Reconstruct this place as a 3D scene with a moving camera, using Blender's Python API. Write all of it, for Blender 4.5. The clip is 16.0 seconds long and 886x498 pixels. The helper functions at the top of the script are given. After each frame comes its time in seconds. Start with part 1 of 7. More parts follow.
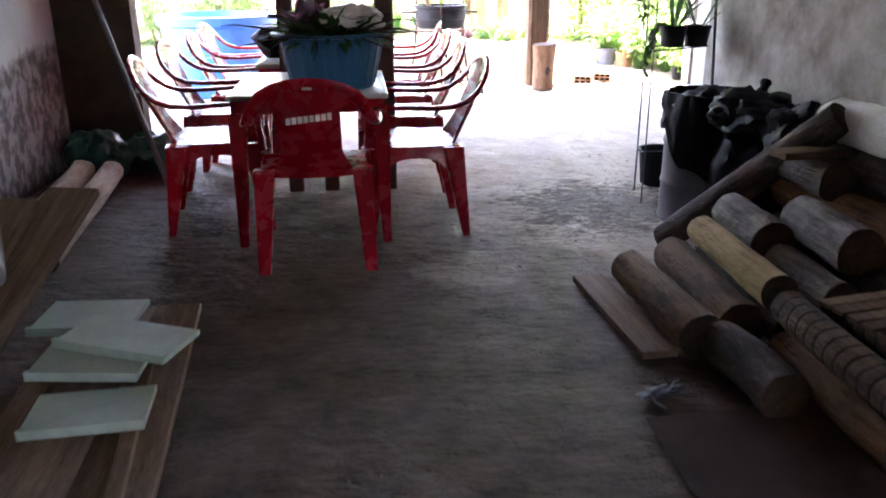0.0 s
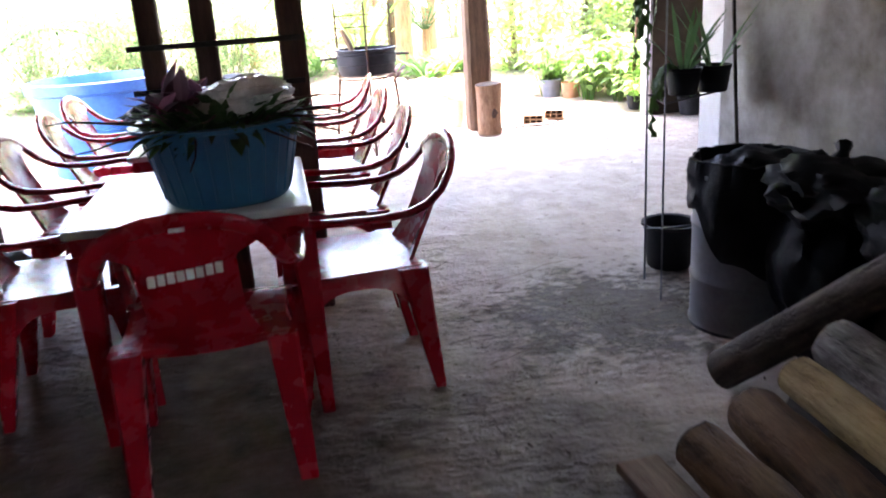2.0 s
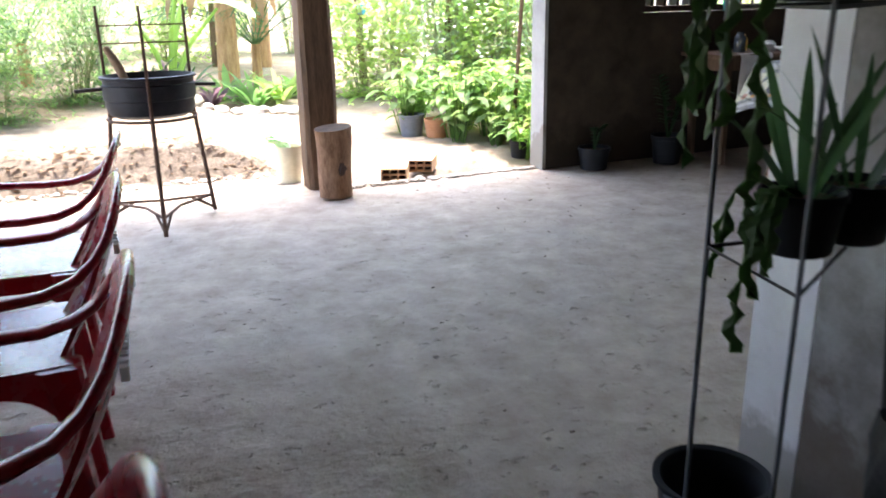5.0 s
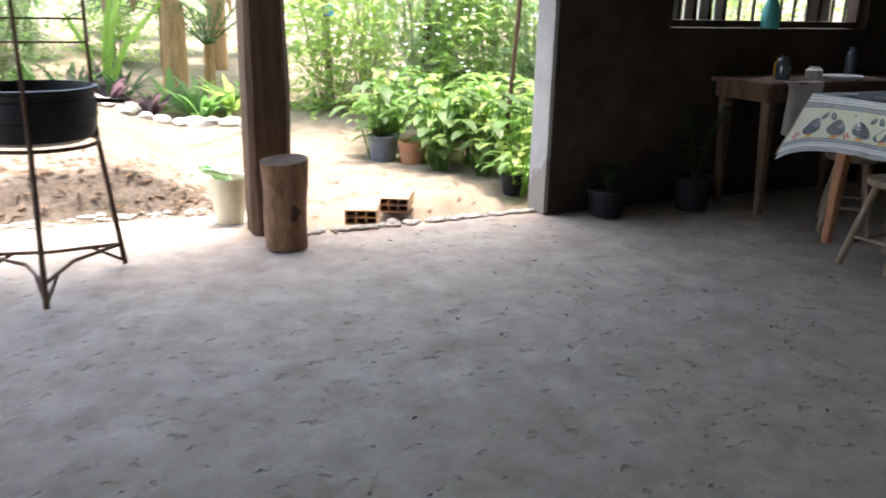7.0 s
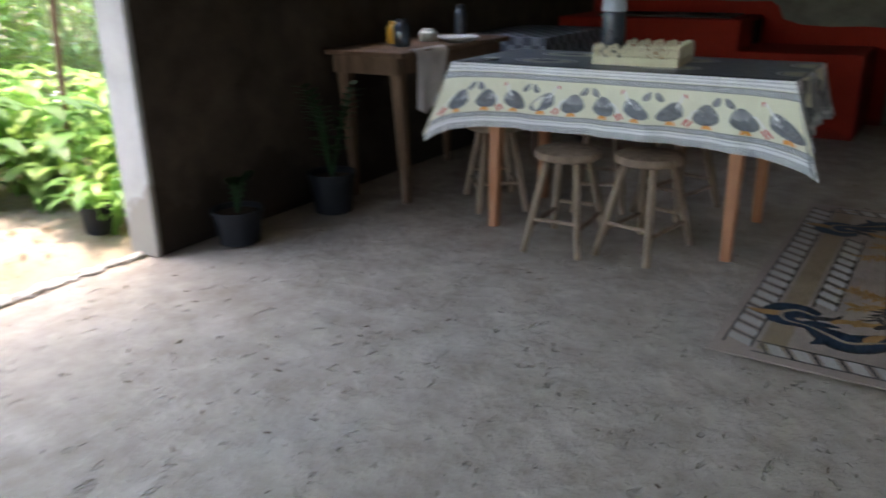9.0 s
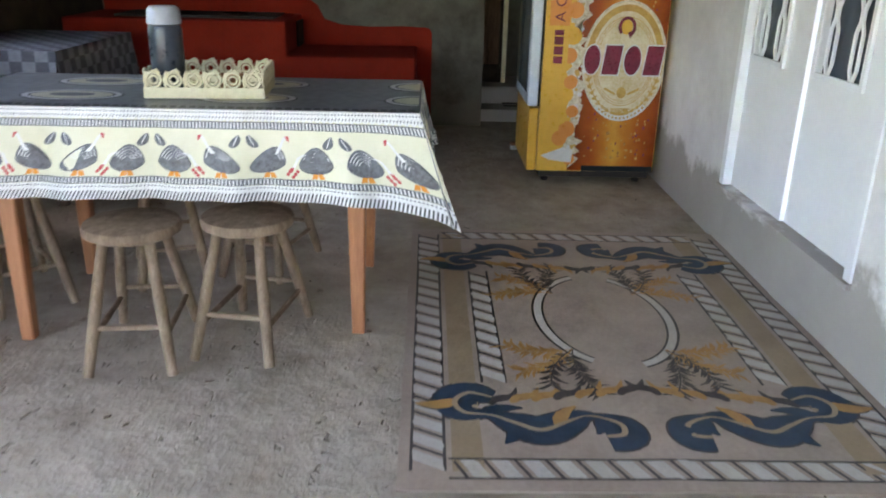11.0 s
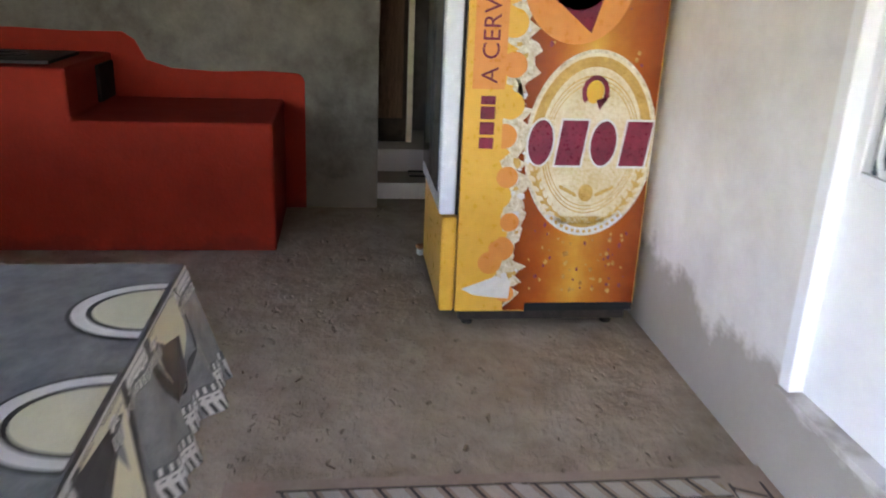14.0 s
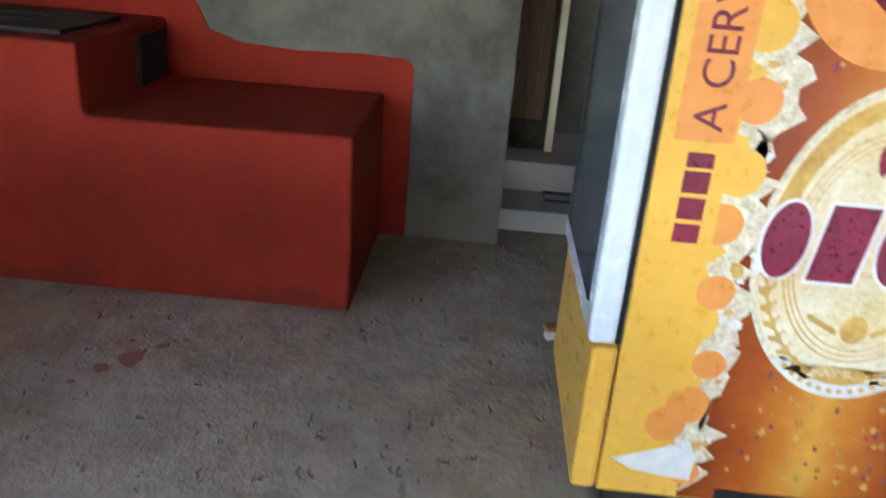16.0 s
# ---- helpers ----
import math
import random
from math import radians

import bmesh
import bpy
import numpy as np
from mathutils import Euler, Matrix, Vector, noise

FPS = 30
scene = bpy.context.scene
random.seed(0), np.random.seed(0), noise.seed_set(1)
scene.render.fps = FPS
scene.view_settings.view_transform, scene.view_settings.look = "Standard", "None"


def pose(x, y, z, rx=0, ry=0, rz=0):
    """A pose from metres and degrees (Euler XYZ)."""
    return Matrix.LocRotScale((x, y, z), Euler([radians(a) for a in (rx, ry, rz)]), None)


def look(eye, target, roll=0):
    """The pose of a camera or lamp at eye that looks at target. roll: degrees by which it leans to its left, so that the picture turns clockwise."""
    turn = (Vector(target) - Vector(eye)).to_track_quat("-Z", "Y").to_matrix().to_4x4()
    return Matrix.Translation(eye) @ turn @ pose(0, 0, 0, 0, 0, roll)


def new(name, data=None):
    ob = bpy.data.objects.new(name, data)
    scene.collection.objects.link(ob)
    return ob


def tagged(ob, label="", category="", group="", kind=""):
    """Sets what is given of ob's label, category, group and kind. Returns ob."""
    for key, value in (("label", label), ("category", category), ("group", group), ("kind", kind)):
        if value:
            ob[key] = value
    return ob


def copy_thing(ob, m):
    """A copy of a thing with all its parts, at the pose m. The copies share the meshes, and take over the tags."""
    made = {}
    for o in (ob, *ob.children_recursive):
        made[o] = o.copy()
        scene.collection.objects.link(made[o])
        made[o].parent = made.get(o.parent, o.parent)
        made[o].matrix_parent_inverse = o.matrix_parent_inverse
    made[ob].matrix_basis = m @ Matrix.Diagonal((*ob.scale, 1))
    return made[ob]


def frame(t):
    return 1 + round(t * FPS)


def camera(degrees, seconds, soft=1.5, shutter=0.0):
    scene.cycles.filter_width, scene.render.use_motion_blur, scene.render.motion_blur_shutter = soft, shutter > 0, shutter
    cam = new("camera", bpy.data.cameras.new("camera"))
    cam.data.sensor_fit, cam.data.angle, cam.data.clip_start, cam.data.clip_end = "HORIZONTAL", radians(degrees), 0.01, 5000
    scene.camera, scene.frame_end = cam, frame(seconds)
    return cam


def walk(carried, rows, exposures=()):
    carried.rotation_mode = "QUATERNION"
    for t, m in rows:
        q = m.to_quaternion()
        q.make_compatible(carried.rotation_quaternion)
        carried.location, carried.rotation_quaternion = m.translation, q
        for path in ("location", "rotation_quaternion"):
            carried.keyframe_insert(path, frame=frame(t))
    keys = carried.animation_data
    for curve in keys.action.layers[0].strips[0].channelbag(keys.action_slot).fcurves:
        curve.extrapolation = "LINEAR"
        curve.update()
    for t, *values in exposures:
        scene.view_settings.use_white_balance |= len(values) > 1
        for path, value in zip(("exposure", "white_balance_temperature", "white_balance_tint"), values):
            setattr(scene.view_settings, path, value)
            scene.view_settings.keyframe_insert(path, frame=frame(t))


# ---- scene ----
cam = camera(58.4, 16.0, soft=1.8, shutter=0.5)
METRES, EYE, TILT, LEAN, TURN = 9.99, 1.27, 0.0, 0.0, -6.1
ROWS = [
    (0.0, 0.0, 0.0, 0.0, -0.08, -19.84, 0.22),
    (0.5, 0.0037, 0.03, 0.0047, -0.22, -20.2, 0.87),
    (1.0, 0.0008, 0.0562, 0.0028, -1.73, -20.21, 1.79),
    (1.5, -0.0039, 0.0896, 0.0059, -6.05, -19.98, 4.06),
    (2.0, -0.0049, 0.1245, 0.0044, -5.94, -18.15, 3.73),
    (2.5, -0.0023, 0.1631, 0.0036, -8.76, -17.56, 3.28),
    (3.0, -0.0019, 0.2024, 0.0057, -17.73, -17.13, 3.45),
    (3.5, 0.0047, 0.2375, 0.0048, -17.74, -16.72, 3.91),
    (6.0, 0.0423, 0.398, -0.0011, -15.56, -18.07, -0.97),
    (6.5, 0.0487, 0.4275, 0.0005, -15.21, -17.16, -0.94),
    (7.0, 0.0545, 0.4519, -0.0017, -18.72, -17.29, -1.22),
    (7.5, 0.0621, 0.4801, -0.0019, -23.38, -18.27, -0.47),
    (8.0, 0.0695, 0.5116, -0.0018, -34.97, -18.82, 0.24),
    (8.5, 0.0738, 0.5401, -0.0007, -42.85, -18.89, 1.09),
    (9.0, 0.0875, 0.5673, -0.0022, -51.09, -19.66, 0.82),
    (9.5, 0.104, 0.5903, -0.0035, -64.65, -21.11, -1.05),
    (12.0, 0.227, 0.6368, 0.0026, -89.51, -19.6, -0.6),
    (12.5, 0.2617, 0.6325, 0.0022, -91.79, -19.54, -1.12),
    (13.0, 0.2942, 0.6289, 0.0025, -91.98, -19.3, -1.44),
    (13.5, 0.3272, 0.6271, 0.0028, -92.03, -19.32, -1.63),
    (14.0, 0.3574, 0.6228, 0.0018, -90.47, -19.15, -2.34),
    (14.5, 0.3897, 0.6205, -0.0002, -86.14, -19.69, -2.62),
    (15.0, 0.422, 0.6249, -0.0017, -84.49, -21.22, -2.52),
    (15.5, 0.4523, 0.6272, -0.0026, -83.18, -22.03, -2.82),
    (16.0, 0.4809, 0.6295, 0.0003, -80.05, -22.64, -4.24),
]
EXPOSURES = [(0.0, 5.95, 6950, 29), (1.0, 5.85, 6950, 30), (2.0, 5.5, 6900, 30), (2.5, 5.15, 6850, 29), (3.0, 4.7, 6850, 29), (3.5, 4.65, 6800, 27), (4.8, 4.15, 6850, 17), (6.0, 3.5, 6950, 13),
             (8.0, 3.35, 7100, 14), (9.0, 3.8, 7050, 13), (9.7, 4.5, 7150, 12), (12.0, 4.95, 7350, 20), (12.5, 4.95, 7400, 22), (13.5, 5.3, 7500, 25), (14.5, 5.9, 7050, 22), (16.0, 6.2, 6450, 16)]
walk(cam, [(t, pose(0, 0, EYE, TILT, LEAN, TURN) @ pose(METRES * x, METRES * y, METRES * z, 90 + pitch, roll, yaw)) for t, x, y, z, yaw, pitch, roll in ROWS],
     exposures=EXPOSURES)

# ---- world, sun ----
world = bpy.data.worlds.new("world")
scene.world = world
world.use_nodes = True
wn = world.node_tree.nodes
sky = wn.new("ShaderNodeTexSky")
sky.sky_type = "NISHITA"
sky.sun_disc = False
sky.sun_elevation = radians(83)
sky.sun_rotation = radians(25)
sky.air_density, sky.dust_density, sky.ozone_density = 1.0, 3.0, 1.0
wn["Background"].inputs["Strength"].default_value = 0.15
world.node_tree.links.new(sky.outputs[0], wn["Background"].inputs["Color"])
sun_data = bpy.data.lights.new("sun", "SUN")
sun_data.energy, sun_data.angle, sun_data.color = 0.95, radians(12), (1.0, 0.95, 0.88)
sun = new("sun", sun_data)
sun.matrix_world = look((-4, 9, 14), (-4 - math.sin(radians(25)) * 0.122, 9 - math.cos(radians(25)) * 0.122, 14 - 0.9925))

# ---- materials ----
class Graph:
    """Small wrapper that wires shader nodes."""

    def __init__(self, name):
        self.m = bpy.data.materials.new(name)
        self.m.use_nodes = True
        self.t = self.m.node_tree
        self.b = self.t.nodes["Principled BSDF"]
        self.co = self.t.nodes.new("ShaderNodeTexCoord").outputs["Object"]

    def n(self, kind, **values):
        node = self.t.nodes.new("ShaderNode" + kind)
        for k, v in values.items():
            if k in ("operation", "data_type", "blend_type", "wave_type", "bands_direction", "feature", "noise_dimensions", "rings_direction"):
                if k == "operation":
                    node.operation = v
                elif k == "data_type":
                    node.data_type = v
                elif k == "blend_type":
                    node.blend_type = v
                elif k == "wave_type":
                    node.wave_type = v
                elif k == "bands_direction":
                    node.bands_direction = v
                elif k == "feature":
                    node.feature = v
                elif k == "rings_direction":
                    node.rings_direction = v
            else:
                self.put(node.inputs[k.replace("_", " ")], v)
        return node

    def put(self, socket, v):
        if isinstance(v, bpy.types.NodeSocket):
            self.t.links.new(v, socket)
        else:
            socket.default_value = v

    def noise(self, scale, detail=4.0, rough=0.6, stretch=None, seed=0.0):
        co = self.co
        if stretch or seed:
            mp = self.t.nodes.new("ShaderNodeMapping")
            self.t.links.new(co, mp.inputs[0])
            mp.inputs["Scale"].default_value = stretch or (1, 1, 1)
            mp.inputs["Location"].default_value = (seed, seed * 0.7, seed * 0.3)
            co = mp.outputs[0]
        return self.n("TexNoise", Vector=co, Scale=scale, Detail=detail, Roughness=rough).outputs["Fac"]

    def ramp(self, fac, stops):
        r = self.t.nodes.new("ShaderNodeValToRGB")
        self.t.links.new(fac, r.inputs[0])
        el = r.color_ramp.elements
        while len(el) < len(stops):
            el.new(0.5)
        for e, (p, c) in zip(el, stops):
            e.position = p
            e.color = (*c, 1.0) if not isinstance(c, (int, float)) else (c, c, c, 1.0)
        return r.outputs[0]

    def mix(self, fac, a, b, kind="MIX"):
        x = self.t.nodes.new("ShaderNodeMix")
        x.data_type, x.blend_type = "RGBA", kind
        for i, v in ((0, fac), (6, a), (7, b)):
            if isinstance(v, tuple):
                v = (*v, 1.0)[:4]
            self.put(x.inputs[i], v)
        return x.outputs[2]

    def math(self, op, a, b=0.0, c=0.0):
        x = self.t.nodes.new("ShaderNodeMath")
        x.operation = op
        self.put(x.inputs[0], a), self.put(x.inputs[1], b), self.put(x.inputs[2], c)
        return x.outputs[0]

    def xyz(self):
        s = self.t.nodes.new("ShaderNodeSeparateXYZ")
        self.t.links.new(self.co, s.inputs[0])
        return s.outputs

    def bump(self, height, strength=0.4, distance=0.01):
        x = self.n("Bump", Height=height, Strength=strength, Distance=distance)
        self.t.links.new(x.outputs[0], self.b.inputs["Normal"])

    def done(self, color=None, rough=0.6, metal=0.0, spec=None):
        if color is not None:
            self.put(self.b.inputs["Base Color"], (*color, 1.0) if isinstance(color, tuple) else color)
        self.put(self.b.inputs["Roughness"], rough)
        self.put(self.b.inputs["Metallic"], metal)
        if spec is not None:
            self.put(self.b.inputs["Specular IOR Level"], spec)
        return self.m


def dull(name, low, high, rough=0.7, scale=6.0, fine=60.0, bump=0.25, depth=0.004, metal=0.0, stretch=None, spec=None, vary=0.0):
    """A surface between two colours, with stains and grain at two scales."""
    g = Graph(name)
    big = g.noise(scale, 5, 0.65, stretch)
    small = g.noise(fine, 3, 0.6, stretch, 3.0)
    f = g.math("ADD", g.math("MULTIPLY", big, 0.65), g.math("MULTIPLY", small, 0.35))
    c = g.ramp(f, [(0.36, low), (0.64, high)])
    if vary:
        r = g.t.nodes.new("ShaderNodeObjectInfo").outputs["Random"]
        k = g.math("ADD", g.math("MULTIPLY", r, vary), 1.0 - vary / 2)
        v = g.t.nodes.new("ShaderNodeHueSaturation")
        g.t.links.new(c, v.inputs["Color"])
        g.t.links.new(k, v.inputs["Value"])
        c = v.outputs[0]
    if spec is None and rough >= 0.7:
        spec = 0.2
    g.bump(f, bump, depth)
    return g.done(c, g.math("ADD", g.math("MULTIPLY", small, 0.2), rough - 0.1), metal, spec)


M_RED = dull("red_plastic", (0.29, 0.006, 0.014), (0.36, 0.009, 0.02), 0.27, 3, 12, 0.015, 0.001, 0, None, 0.36)
M_WHITEPLASTIC = dull("white_plastic", (0.62, 0.66, 0.62), (0.75, 0.78, 0.74), 0.35, 3, 40, 0.05, 0.001)
M_TABLETOP = dull("table_plastic", (0.40, 0.43, 0.41), (0.54, 0.57, 0.54), 0.35, 5, 40, 0.05, 0.001)
M_BLUEPLASTIC = dull("blue_plastic", (0.013, 0.11, 0.21), (0.02, 0.155, 0.27), 0.4, 3, 40, 0.05, 0.001)
M_BLACKPLASTIC = dull("black_plastic", (0.005, 0.006, 0.008), (0.012, 0.014, 0.017), 0.6, 5, 60, 0.1, 0.001, 0, None, 0.25)
M_BAG = dull("black_bag", (0.002, 0.0025, 0.0035), (0.006, 0.007, 0.009), 0.6, 9, 50, 0.5, 0.01, 0, None, 0.1)
M_GALV = dull("galvanised", (0.085, 0.092, 0.102), (0.14, 0.15, 0.165), 0.5, 4, 40, 0.1, 0.002, 0.1)
M_IRON = dull("dark_iron", (0.015, 0.014, 0.013), (0.05, 0.04, 0.035), 0.6, 20, 120, 0.3, 0.002, 0.5)
M_SOOT = dull("sooty_pot", (0.006, 0.006, 0.007), (0.022, 0.021, 0.024), 0.6, 8, 70, 0.3, 0.002, 0, None, 0.3)
M_DARKWOOD = dull("dark_timber", (0.045, 0.026, 0.02), (0.10, 0.06, 0.045), 0.75, 4, 30, 0.4, 0.004, 0, (6, 6, 0.8))
M_POSTWOOD = dull("weathered_timber", (0.07, 0.042, 0.026), (0.18, 0.115, 0.072), 0.85, 4, 30, 0.5, 0.006, 0, (6, 6, 0.7))
M_CUTWOOD = dull("cut_wood", (0.03, 0.02, 0.013), (0.10, 0.068, 0.042), 0.8, 9, 60, 0.3, 0.003)
M_PALEWOOD = dull("pale_wood", (0.18, 0.115, 0.065), (0.34, 0.235, 0.145), 0.7, 5, 40, 0.3, 0.003, 0, (4, 4, 0.6))
M_STOOLWOOD = dull("stool_wood", (0.15, 0.10, 0.065), (0.32, 0.235, 0.165), 0.75, 6, 40, 0.3, 0.003, 0, (4, 4, 0.6))
M_LEGWOOD = dull("orange_wood", (0.30, 0.115, 0.05), (0.46, 0.20, 0.09), 0.55, 5, 40, 0.15, 0.002, 0, (5, 5, 0.5))
M_PLANK = dull("plank_wood", (0.08, 0.05, 0.03), (0.22, 0.15, 0.095), 0.8, 4, 40, 0.35, 0.003, 0, (6, 0.6, 6), None, 0.3)
M_BRICK = dull("clay_brick", (0.46, 0.27, 0.15), (0.62, 0.42, 0.26), 0.9, 8, 60, 0.3, 0.003)
M_HOLESHADE = dull("hole_shade", (0.03, 0.015, 0.01), (0.06, 0.03, 0.02), 0.95)
M_GREENBOARD = dull("green_board", (0.23, 0.30, 0.24), (0.33, 0.40, 0.32), 0.6, 5, 40, 0.1, 0.001)
M_WHITEDOOR = dull("white_enamel", (0.80, 0.82, 0.85), (0.86, 0.88, 0.90), 0.35, 3, 30, 0.05, 0.001)
# unseen roofs: dark over the kitchen, lighter over the store for bounced light
M_ROOF = dull("dark_roof", (0.04, 0.03, 0.024), (0.075, 0.058, 0.045), 0.9, 3, 30)
M_STOREROOF = dull("bounce_roof", (0.16, 0.11, 0.08), (0.30, 0.22, 0.165), 0.9, 3, 30)
M_CLAYPOT = dull("clay_pot", (0.32, 0.15, 0.08), (0.45, 0.23, 0.13), 0.9)
M_GREYPOT = dull("grey_pot", (0.07, 0.085, 0.105), (0.12, 0.14, 0.17), 0.5)
M_STONE = dull("garden_stone", (0.35, 0.32, 0.28), (0.6, 0.56, 0.5), 0.9, 8, 50, 0.5, 0.008, 0, None, None, 0.3)
M_SOIL = dull("soil", (0.06, 0.04, 0.025), (0.14, 0.10, 0.07), 0.95, 10, 60, 0.6, 0.01)


def leaf_material(name, low, high):
    g = Graph(name)
    isl = g.t.nodes.new("ShaderNodeNewGeometry").outputs["Random Per Island"]
    c = g.ramp(isl, [(0.0, low), (1.0, high)])
    g.bump(g.noise(60, 2), 0.2, 0.003)
    g.done(c, 0.45)
    tr = g.t.nodes.new("ShaderNodeBsdfTranslucent")
    c2 = g.ramp(isl, [(0.0, tuple(min(q * 1.35 + 0.02, 0.8) for q in low)), (1.0, tuple(min(q * 1.35 + 0.02, 0.8) for q in high))])
    g.t.links.new(c2, tr.inputs[0])
    mx = g.t.nodes.new("ShaderNodeMixShader")
    mx.inputs[0].default_value = 0.6
    out = g.t.nodes["Material Output"]
    g.t.links.new(g.b.outputs[0], mx.inputs[1])
    g.t.links.new(tr.outputs[0], mx.inputs[2])
    g.t.links.new(mx.outputs[0], out.inputs[0])
    return g.m


def bark_material(name, low, mid, high, vary=0.4, ring=0.0):
    """Bark along y: long furrows, flaked patches, and rings where the wood is jointed."""
    g = Graph(name)
    furrow = g.noise(30, 5, 0.7, (1.0, 0.12, 1.0))
    flake = g.noise(7, 5, 0.7, (1.0, 0.5, 1.0), 4.0)
    fine = g.noise(110, 3, 0.6, None, 8.0)
    f = g.math("ADD", g.math("MULTIPLY", furrow, 0.5), g.math("ADD", g.math("MULTIPLY", flake, 0.4), g.math("MULTIPLY", fine, 0.1)))
    c = g.ramp(f, [(0.36, low), (0.50, mid), (0.66, high)])
    h = g.math("ADD", f, g.math("MULTIPLY", g.ramp(flake, [(0.48, 0.0), (0.52, 1.0)]), 0.25))
    if ring:
        w = g.n("TexWave", Vector=g.co, Scale=ring, Distortion=1.2, Detail=2.0, wave_type="BANDS", bands_direction="Y").outputs["Fac"]
        dark = g.ramp(w, [(0.05, 1.0), (0.22, 0.0)])
        c = g.mix(g.math("MULTIPLY", dark, 0.8), c, low)
        h = g.math("SUBTRACT", h, g.math("MULTIPLY", dark, 0.5))
    r = g.t.nodes.new("ShaderNodeObjectInfo").outputs["Random"]
    v = g.t.nodes.new("ShaderNodeHueSaturation")
    g.t.links.new(c, v.inputs["Color"])
    g.t.links.new(g.math("ADD", g.math("MULTIPLY", r, vary), 1.0 - vary / 2), v.inputs["Value"])
    g.bump(h, 0.9, 0.015)
    return g.done(v.outputs[0], 0.85, 0.0, 0.2)


M_BARK = bark_material("log_bark", (0.03, 0.015, 0.007), (0.14, 0.075, 0.032), (0.24, 0.14, 0.065))
M_GREYBARK = bark_material("grey_bark", (0.03, 0.024, 0.02), (0.16, 0.145, 0.13), (0.34, 0.32, 0.30))
M_RINGBARK = bark_material("ringed_bark", (0.018, 0.011, 0.006), (0.085, 0.052, 0.028), (0.16, 0.105, 0.06), 0.3, 5.5)
M_DARKBARK = bark_material("dark_bark", (0.012, 0.009, 0.007), (0.055, 0.042, 0.034), (0.13, 0.105, 0.085))
M_LEAF = leaf_material("leaf_green", (0.07, 0.18, 0.045), (0.24, 0.40, 0.11))
M_LEAFDARK = leaf_material("leaf_dark", (0.015, 0.05, 0.015), (0.05, 0.12, 0.035))
M_FERN = leaf_material("fern_green", (0.045, 0.11, 0.03), (0.17, 0.28, 0.08))
M_LEAFMID = leaf_material("leaf_mid", (0.03, 0.075, 0.018), (0.10, 0.19, 0.05))
M_LEAFYELLOW = leaf_material("leaf_yellow", (0.22, 0.36, 0.08), (0.46, 0.56, 0.20))
M_LEAFPALE = leaf_material("leaf_pale", (0.20, 0.32, 0.16), (0.44, 0.56, 0.34))
M_LEAFPURPLE = leaf_material("leaf_purple", (0.05, 0.045, 0.05), (0.16, 0.05, 0.09))
M_LEAFDRY = leaf_material("leaf_dry", (0.11, 0.065, 0.03), (0.26, 0.16, 0.085))


